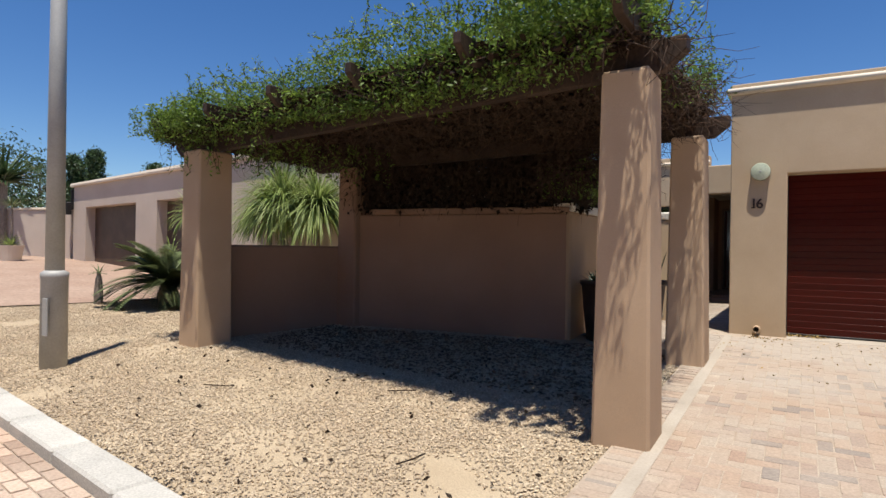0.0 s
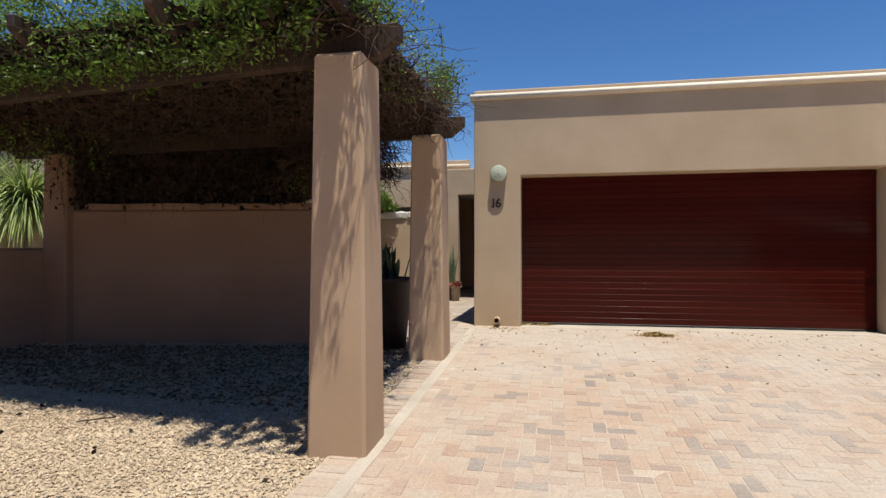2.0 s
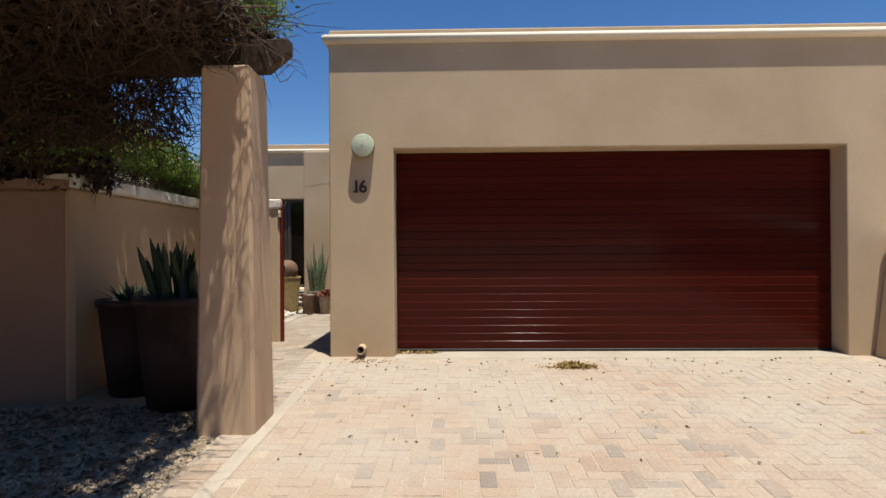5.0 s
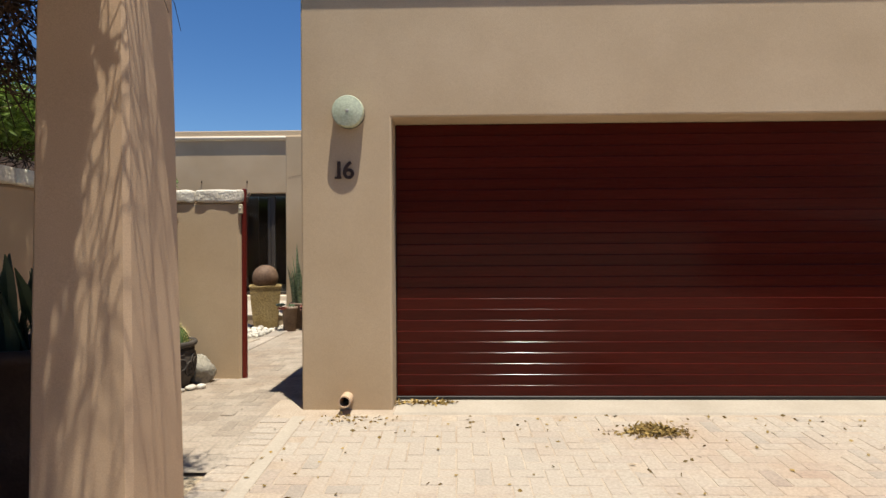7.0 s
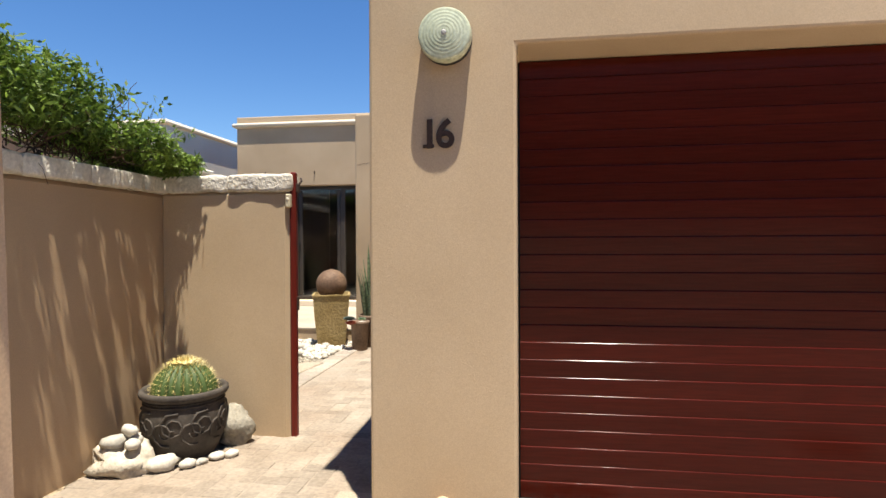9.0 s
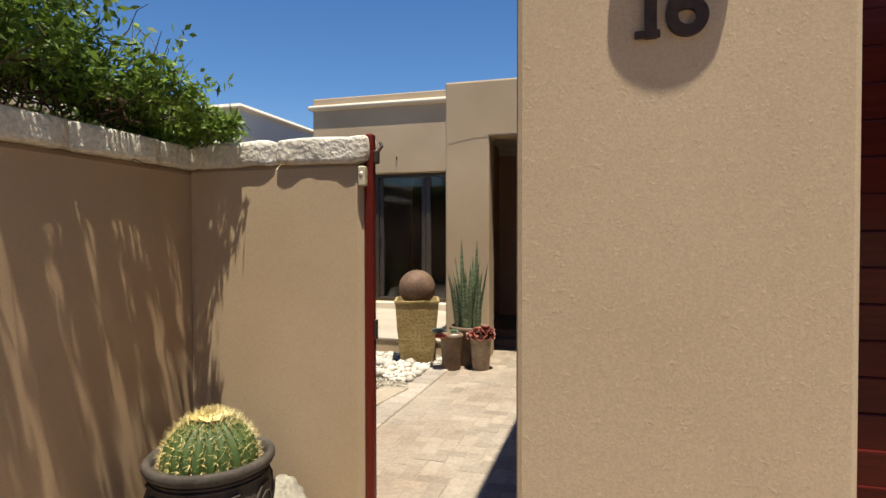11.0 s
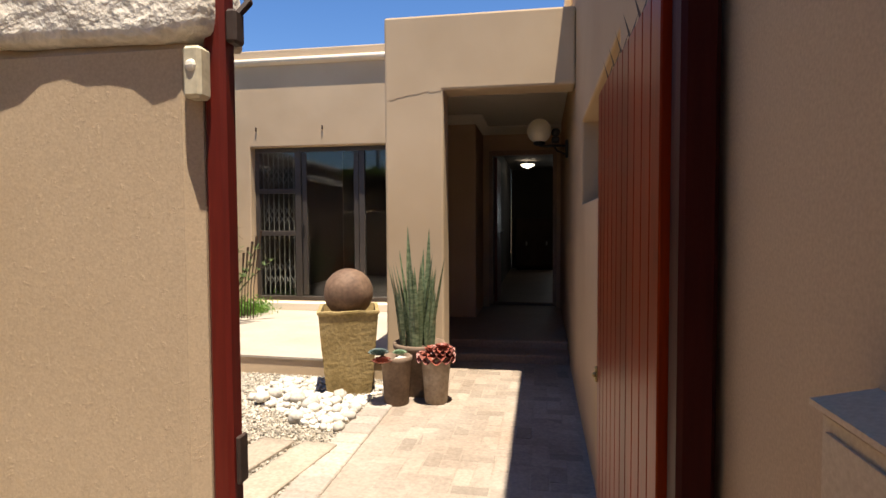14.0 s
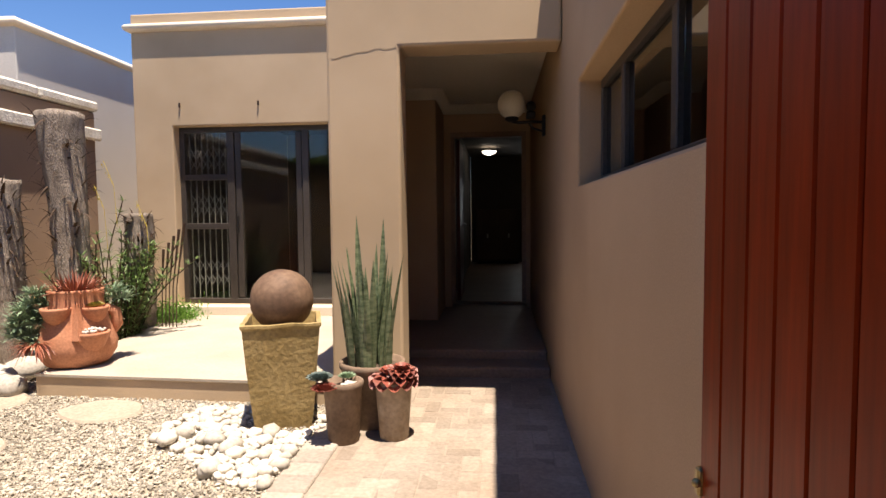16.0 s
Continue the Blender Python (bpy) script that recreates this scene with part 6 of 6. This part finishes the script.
bpy.data.objects["backdrop"].data.materials.clear()
bpy.data.objects["backdrop"].data.materials.append(bpy.data.materials["daylight"])

# ---- plants and houses along the street ----
def cycad(x, y, z, n, length, seed):
    c = thing("cycad", "spreading dark green cycad in the gravel", "cycad", at=(x, y, z))
    part("stem", Geo().lathe([(0.16, -0.05), (0.18, 0.2), (0.12, 0.42)], (x, y, z), 14, 0.15), BARK, c)
    rr, g = rng(seed), Geo()
    for i in range(n):
        a, e = 2 * math.pi * i / n * 2.618, rr.uniform(0.05, 1.15)
        p, d = Vector((x, y, z + 0.4)), Vector((math.cos(a) * math.cos(e), math.sin(a) * math.cos(e), math.sin(e)))
        ln = length * rr.uniform(0.8, 1.1)
        pts = []
        for j in range(26):
            pts.append(p.copy())
            side = d.cross(Vector((0, 0, 1))).normalized()
            if j > 1:
                w = 0.21 * math.sin(math.pi * min(1, (j + 3) / 30)) + 0.04
                for s in (-1, 1):
                    g.blade(p, side * s + d * 0.6 + Vector((0, 0, 0.25)), w, 0.052, 0.2, 3, 0.2, (0.9, 1, 0.1))
            p = p + d * ln / 26
            d = (d + Vector((0, 0, -0.045))).normalized()
        g.tube(pts, 0.008, 3, False)
    part("fronds", g, CYCAD, c)


cycad(-10.85, 6.95, 0.24, 80, 1.28, 111)


def ponytail(x, y, z, h, rad, seed, n=900, name="ponytail_palm", label="ponytail palm with a drooping bright green crown"):
    p = thing(name, label, "palm", "ponytail palms", at=(x, y, z))
    part("trunk", Geo().lathe([(0.2, -0.05), (0.13, 0.3), (0.06, h * 0.6), (0.05, h)], (x, y, z), 12), BARK, p, smooth=True)
    g, rr = Geo(), rng(seed)
    for i in range(n):
        a, e = rr.uniform(0, 6.28), rr.uniform(0.05, 1.5)
        g.blade((x, y, z + h), (math.cos(a) * math.cos(e), math.sin(a) * math.cos(e), math.sin(e)), rad * rr.uniform(0.9, 1.5), 0.034, rr.uniform(1.6, 2.8), 8, 0.3, (0.8, 1, 1, 0.9, 0.8, 0.6, 0.4, 0.05))
    part("crown", g, PONY, p)


ponytail(-9.9, 9.1, 0.2, 2.0, 1.05, 121)
ponytail(-8.9, 9.15, 0.2, 1.9, 0.95, 122)
ponytail(-10.9, 9.6, 0.25, 1.9, 0.95, 123, 700)
ponytail(-11.6, 8.0, 0.3, 1.75, 0.6, 124, 160)
ponytail(-11.9, 7.7, 0.25, 0.75, 0.5, 125, 160)
st = thing("bottle_plant", "small bottle-trunked plant with a thin leaf tuft", "plant", at=(-11.9, 6.15, 0.25))
part("trunk", Geo().lathe([(0.075, -0.05), (0.085, 0.2), (0.06, 0.5), (0.03, 0.62)], (-11.9, 6.15, 0.25), 12, 0.1), BARK, st)
tuft((-11.9, 6.15, 0.86), 26, 0.22, 0.02, CYCAD, st, 131, 0.5, spread=0.02)


def place(px, depth):
    """A spot that many metres down the street, across by px degrees from straight ahead of the start."""
    a = radians(31.9 + px)
    return Vector((-math.sin(a) * depth, math.cos(a) * depth, 0))


yp = place(36.8, 26)
yk = thing("yucca_pot", "pale pot with a thin yucca by the boundary wall", "potted plant", at=(yp.x, yp.y, 0.75))
part("pot", Geo().lathe([(0.28, -0.1), (0.34, 0.3), (0.4, 0.62), (0.36, 0.62)], (yp.x, yp.y, 0.75), 20), TRIM, yk)
tuft((yp.x, yp.y, 1.35), 60, 0.45, 0.04, PONY, yk, 141, 0.7)
part("stem", Geo().tube([(yp.x, yp.y, 1.3), (yp.x + 0.05, yp.y, 2.0), (yp.x, yp.y, 2.8)], 0.04, 6), BARK, yk)
tuft((yp.x, yp.y, 2.8), 50, 0.5, 0.04, CYCAD, yk, 142, 0.5)


def tree(x, y, z, h, crown, seed, kind, label):
    t = thing("tree", label, "tree", "trees behind the houses", at=(x, y, z))
    rr = rng(seed)
    part("trunk", Geo().tube([(x, y, z - 0.3), (x + 0.1, y, z + h * 0.4), (x, y, z + h * 0.95)], [0.22, 0.15, 0.04], 8), BARK, t)
    g, limb = Geo(), Geo()
    for i in range(34 if kind else 20):
        q = rr.uniform(0.3, 1.0)
        a = rr.uniform(0, 6.28)
        rad = crown * (1.1 - q if kind else math.sin(math.pi * q) + 0.15) * rr.uniform(0.5, 1.1)
        o = Vector((x + rad * math.cos(a), y + rad * math.sin(a), z + h * (0.25 + 0.78 * q)))
        limb.tube([(x, y, z + h * (0.2 + 0.6 * q)), o], [0.04, 0.015], 4, False)
        s = crown * 0.26
        g.leaves(np.array(o) + rr.normal(0, 1, (230, 3)) * (s, s, s * 0.7), 0.22, 0.09, seed * 50 + i)
    part("limbs", limb, BARK, t)
    part("crown", g, FARLEAF, t)


for i, (px, d, h, c, kind, lab) in enumerate(((38.6, 36, 5.6, 2.2, 0, "dense dark green tree behind the boundary wall"), (32.6, 42, 6.0, 0.8, 1, "slender dark tree behind the houses"),
                                              (31.2, 44, 6.6, 0.8, 1, "tall slender tree behind the houses"), (26.7, 48, 6.4, 0.9, 0, "treetop showing above the flat roof"), (35.0, 50, 6.0, 2.6, 0, "low green trees behind the boundary wall"))):
    p = place(px, d)
    tree(p.x, p.y, 0.7, h, c, 150 + i, kind, lab)
fan = place(37.4, 30)
fpalm = thing("fan_palm", "bushy palm with stiff dark fronds", "palm", at=(fan.x, fan.y, 0.7))
part("trunk", Geo().tube([(fan.x, fan.y, 0.5), (fan.x, fan.y, 4.0)], 0.18, 8), BARK, fpalm)
tuft((fan.x, fan.y, 4.0), 150, 1.5, 0.12, FARLEAF, fpalm, 161, 0.5, "fronds", spread=0.2, droop=0.5)
wl = part("lantern", moved(Geo().cbox(-0.12, 0.12, -0.3, -0.1, 1.9, 2.4, 0.03).cbox(-0.03, 0.03, -0.1, 0.0, 2.1, 2.9, 0.01).mesh("lantern", BLACK), N), BLACK, nb, "black wall lantern")

# a hairline crack across the head of the porch pillar
g, p = Geo(), Vector((-2.42, 13.9985, 2.70))
pts = [p.copy()]
for i in range(16):
    p = p + Vector((0.030, 0, 0.004 + rng(300 + i).normal(0, 0.007)))
    pts.append(p.copy())
g.tube(pts, 0.0009, 4)
tagged(part("crack", g, SOIL, bpy.data.objects["wall_porch"]), kind="stuff")

# small stones filling the gaps of the heap
rr, g = rng(310), Geo()
for i in range(700):
    x, y = rr.uniform(-3.3, -2.44), rr.uniform(12.75, 13.75)
    if (y - 12.6) < (-2.42 - x) * 0.75 or abs(x - vx) < 0.2 and abs(y - vy) < 0.2:
        continue
    s = rr.uniform(0.012, 0.026)
    g.ball((x, y, 0.304 + s * 0.4), s, 7, 0.3, i * 0.3, (1.2, 0.9, 0.7))
tagged(part("pebble_bed", g, PEBBLE, None, "", True), "small white stones filling the heap", "pebbles", kind="stuff")


# ---- gravel, litter and paving ----
def stones(name, xs, ys, zs, size, material, seed, label):
    """Many small angular stones as one mesh: flattened, turned octahedra."""
    r = rng(seed)
    k = len(xs)
    base = np.array([(1, 0, 0), (0, 1, 0), (-1, 0, 0), (0, -1, 0), (0, 0, 1), (0, 0, -1)], float)
    sc = size * r.uniform(0.45, 1.25, (k, 1, 1)) * np.stack([r.uniform(0.7, 1.3, k), r.uniform(0.5, 0.9, k), r.uniform(0.35, 0.7, k)], 1)[:, None, :]
    v = base[None] * sc + r.normal(0, 0.12, (k, 6, 3)) * size
    a, b = r.uniform(0, 6.28, k), r.normal(0, 0.35, k)
    c, s = np.cos(b)[:, None], np.sin(b)[:, None]
    v = np.stack([v[..., 0] * c - v[..., 2] * s, v[..., 1], v[..., 0] * s + v[..., 2] * c], 2)
    c, s = np.cos(a)[:, None], np.sin(a)[:, None]
    v = np.stack([v[..., 0] * c - v[..., 1] * s, v[..., 0] * s + v[..., 1] * c, v[..., 2]], 2)
    v += np.stack([xs, ys, zs], 1)[:, None, :]
    f = np.array([(0, 1, 4), (1, 2, 4), (2, 3, 4), (3, 0, 4), (1, 0, 5), (2, 1, 5), (3, 2, 5), (0, 3, 5)])
    f = (f[None] + 6 * np.arange(k)[:, None, None]).reshape(-1, 3)
    me = bpy.data.meshes.new(name)
    me.from_pydata(v.reshape(-1, 3).tolist(), [], f.tolist())
    me.materials.append(material)
    return tagged(part(name, me, material), label, "gravel", kind="stuff")


r = rng(200)
k = 150000
x = -0.95 - 11.5 * r.uniform(0, 1, k) ** 1.35
v = r.uniform(0.0, 1, k)
y = kerb_y(x) + 0.03 + v * (7.35 - kerb_y(x))
bare = np.array([noise.noise((a * 0.9, b * 0.9, 1.0)) + 0.6 * noise.noise((a * 2.7, b * 2.7, 5.0)) for a, b in zip(x, y)])
keep = (bare < 0.18 + 0.5 * r.uniform(-0.4, 1, k)) & ~((x > -1.12) & (y < 7.4))
x, y = x[keep], y[keep]
z = np.array([land(a, b) for a, b in zip(x, y)]) - 0.014
stones("gravel", x, y, z + 0.006 * r.uniform(0, 1, len(x)), 0.0142, GRAVEL, 201, "tan crushed gravel over the front yard")
k = 62000
x, y = r.uniform(-6.1, -2.42, k), 10.5 + 3.9 * r.uniform(0, 1, k) ** 0.8
keep = ~((x > -4.76) & (y > 14.06)) & (y < 15.4)
x, y = x[keep], y[keep]
stones("gravel", x, y, np.full(len(x), 0.303) + 0.008 * r.uniform(0, 1, len(x)), 0.0135, GRAVEL_PALE, 202, "pale fine gravel in the yard")
g = Geo().add([(x, y, 0.298) for x, y in ((-6.2, 10.36), (-2.42, 10.36), (-2.42, 16.7), (-6.2, 16.7))], [(0, 1, 2, 3)])
setting("ground_yard", g, mat("pale yard bed", (0.34, 0.29, 0.215), (0.44, 0.38, 0.29), 2, 120, 0.95, 0.9, 0.008, fine=0.4), "pale sandy bed of the yard gravel", "ground")

# fallen leaves on the drive and gravel
k = 240
x, y = r.uniform(-1.0, 4.8, k), GY - 0.15 - 2.6 * r.uniform(0, 1, k) ** 2.2
g = Geo().leaves([(a, b, drive_z(a, b) + 0.012) for a, b in zip(x, y)], 0.035, 0.02, 210, 0.12)
k = 650
x, y = r.normal(1.62, 0.105, k), r.normal(8.58, 0.05, k)
g.leaves([(a, b, drive_z(a, b) + 0.01 + 0.035 * q * math.exp(-((a - 1.62) / 0.13) ** 2)) for a, b, q in zip(x, y, r.uniform(0, 1, k))], 0.032, 0.017, 211, 0.5)
k = 60
x, y = r.normal(-0.45, 0.12, k), r.normal(8.82, 0.05, k)
g.leaves([(a, b, drive_z(a, b) + 0.012) for a, b in zip(x, y)], 0.032, 0.017, 212, 0.4)
x = r.uniform(-0.17, 0.3, 160)
g.leaves([(a, 9.2 + 0.03 * q, 0.335) for a, q in zip(x, r.normal(0, 1, 160))], 0.035, 0.02, 213, 0.4)
tagged(part("leaf_litter", g, LITTER), "dry yellow-brown leaves swept into small heaps", "leaf litter", kind="stuff")
k = 110
x = r.uniform(-7, -1.3, k)
y = kerb_y(x) + 0.2 + r.uniform(0, 1, k) * 4
g = Geo().leaves([(a, b, land(a, b) + 0.01) for a, b in zip(x, y)], 0.06, 0.035, 214, 0.25)
for x0, y0, a in ((-3.3, 4.35, 0.5), (-2.2, 3.0, 1.2), (-5.0, 3.6, 0.2)):
    g.tube([(x0, y0, land(x0, y0) + 0.012), (x0 + 0.14 * math.cos(a), y0 + 0.14 * math.sin(a), land(x0, y0) + 0.018), (x0 + 0.27 * math.cos(a + 0.2), y0 + 0.27 * math.sin(a + 0.2), land(x0, y0) + 0.012)], 0.006, 5)
tagged(part("leaf_litter", g, LITTER_DARK), "dry leaves toned down for shade and a twig on the gravel", "leaf litter", kind="stuff")

# leaves added over the shaded gravel to darken and warm the pergola's shadow
k = 6500
x = r.uniform(-6.4, -1.3, k)
y = 4.75 - 0.12 * (x + 1.07) + 2.5 * r.uniform(0, 1, k)
keep = y < 7.3 + 0.14 * (x + 2.7)
x, y = x[keep], y[keep]
g = Geo().leaves([(a, b, land(a, b) + 0.008) for a, b in zip(x, y)], 0.055, 0.026, 215, 0.2)
tagged(part("leaf_litter", g, mat("brown leaves deepening the shade", (0.15, 0.10, 0.062), (0.25, 0.17, 0.108), 8, 60, 0.9, 0, island=0.5)), "brown vine leaves added on the gravel to deepen the pergola's shade", "leaf litter", kind="stuff")

# the neighbours' paved forecourt
g = Geo()
xs = line(-60, -13, 24) + [-13]
vv = line(0, 1, 10) + [1]
g.add([(x + (0.3 + 2.2 * v if x > -14 else 0), kerb_y(x) + 0.02 + v * (9.4 - 0.0 * x), 0) for v in vv for x in xs], [(j * len(xs) + i, j * len(xs) + i + 1, (j + 1) * len(xs) + i + 1, (j + 1) * len(xs) + i) for j in range(10) for i in range(len(xs) - 1)])
g.v = [(a, b, land(a, b) + 0.012) for a, b, c in g.v]
setting("pavement_neighbour", g, mat("reddish paved forecourt", (0.31, 0.205, 0.15), (0.39, 0.28, 0.21), 0.6, 12, 0.9, 0.5, 0.01, fine=0.3), "reddish paved forecourt before the neighbouring garages", "pavement")


def brick_mesh(w, l, h, seed):
    g = Geo().cbox(-w / 2, w / 2, -l / 2, l / 2, -h, 0, 0.004)
    rr = rng(seed)
    g.v = [(a + rr.normal(0, 0.0012), b + rr.normal(0, 0.0012), c) for a, b, c in g.v]
    return g.mesh("brick", BRICK)


W, L = 0.1, 0.2
KIND = {True: [brick_mesh(L - 0.006, W - 0.006, 0.03, i) for i in range(4)], False: [brick_mesh(W - 0.006, L - 0.006, 0.03, i + 9) for i in range(4)]}


WASHED = {}
for flat in (True, False):
    WASHED[flat] = [me.copy() for me in KIND[flat]]
    for me in WASHED[flat]:
        me.materials[0] = BRICK_WASH


def pave(x0, x1, y0, y1, height, parent, chosen, rest, rr, kinds=KIND):
    """Herringbone pavers over a rectangle: those in the chosen stretch as parts, the others joined."""
    made = 0
    for a in range(int(round((x1 - x0) / W))):
        for b in range(int(round((y1 - y0) / W))):
            q = (a - b) % 4
            if q not in (0, 3):
                continue
            flat = q == 0
            cx, cy = x0 + W * (a + (1.0 if flat else 0.5)), y0 + W * (b + (0.5 if flat else 1.0))
            if cx > x1 - (0.05 if flat else 0) or cy > y1 - (0 if flat else 0.05):
                continue
            tilt = math.atan((height(cx, cy + 0.1) - height(cx, cy - 0.1)) / 0.2)
            m = Matrix.Translation((cx, cy, height(cx, cy) + rr.normal(0, 0.0013))) @ Euler((tilt + rr.normal(0, 0.006), rr.normal(0, 0.006), rr.normal(0, 0.008))).to_matrix().to_4x4()
            me = kinds[flat][rr.randint(4)]
            if made < 296 and chosen(cx, cy):
                ob = new("brick", me)
                ob.parent = parent
                ob.matrix_parent_inverse = parent.matrix_world.inverted()
                ob.matrix_world = m
                made += 1
            else:
                rest.add([m @ p.co for p in me.vertices], [tuple(p.vertices) for p in me.polygons])


rr = rng(220)
rest = Geo()
pave(-0.80, 4.93, 1.3, 8.92, lambda a, b: drive_z(a, b) + 0.006, drive, lambda a, b: -0.7 < a < 1.1 and 5.2 < b < 8.6, rest, rr)
# border: a row set crosswise, then a cement strip
for i in range(72):
    cy = 1.5 + 0.103 * i
    if cy < 8.9:
        m = Matrix.Translation((-1.005, cy, drive_z(-1, cy) + 0.006 + rr.normal(0, 0.0015))) @ Matrix.Rotation(rr.normal(0, 0.012), 4, "Z")
        me = KIND[True][i % 4]
        rest.add([m @ p.co for p in me.vertices], [tuple(p.vertices) for p in me.polygons])
tagged(part("paver_field", rest, BRICK_REST, drive), "", "", kind="stuff")
g = Geo()
ys = line(1.4, 8.9, 30) + [8.9]
g.add([(x, y, drive_z(x, y) + 0.006) for y in ys for x in (-0.9, -0.802)], [(2 * j, 2 * j + 1, 2 * j + 3, 2 * j + 2) for j in range(30)])
setting("strip_cement", g, SCREED, "pale cement strip along the drive's border", "strip")
rest = Geo()
flat = lambda a, b: 0.303
pave(-2.20, -0.88, 10.2, 14.72, flat, yard_floor, lambda a, b: 10.4 < b < 14.6, rest, rr, WASHED)
pave(-2.64, -1.08, 8.0, 10.15, lambda a, b: drive_z(-1, b) + 0.006 if b < 9.05 else 0.3035, yard_floor, lambda a, b: False, rest, rr)
pave(-1.08, -0.88, 9.05, 10.25, lambda a, b: 0.3035, yard_floor, lambda a, b: False, rest, rr)
pave(-1.68, -1.08, 10.15, 10.25, flat, yard_floor, lambda a, b: False, rest, rr)
tagged(part("paver_field", rest, BRICK_WASHED, yard_floor), "", "", kind="stuff")
edging = thing("edging", "grey paver edging between the path and gravel", "edging", kind="structure", at=(-2.3, 12, 0.3))
for i in range(21):
    ob = part("brick", Geo().cbox(-2.425, -2.225, 10.4 + 0.165 * i, 10.4 + 0.165 * i + 0.157, 0.26, 0.316, 0.008), EDGE_BRICK, edging)

# street pavers near the kerb
rest, a8 = Geo(), Matrix.Rotation(math.atan(-0.138), 4, "Z")
for i in range(34):
    for j in range(12):
        x = -2.2 - 0.212 * i - (0.106 if j % 2 else 0)
        yv = -0.32 - 0.106 * j
        m = Matrix.Translation((x, kerb_y(x) + yv, land(x, kerb_y(x) - 0.5) + 0.004 + rr.normal(0, 0.0015))) @ a8
        me = KIND[True][(i + j) % 4]
        rest.add([m @ p.co for p in me.vertices], [tuple(p.vertices) for p in me.polygons])
tagged(part("paver_field", rest, ROADBRICK, bpy.data.objects["road"]), "", "", kind="stuff")
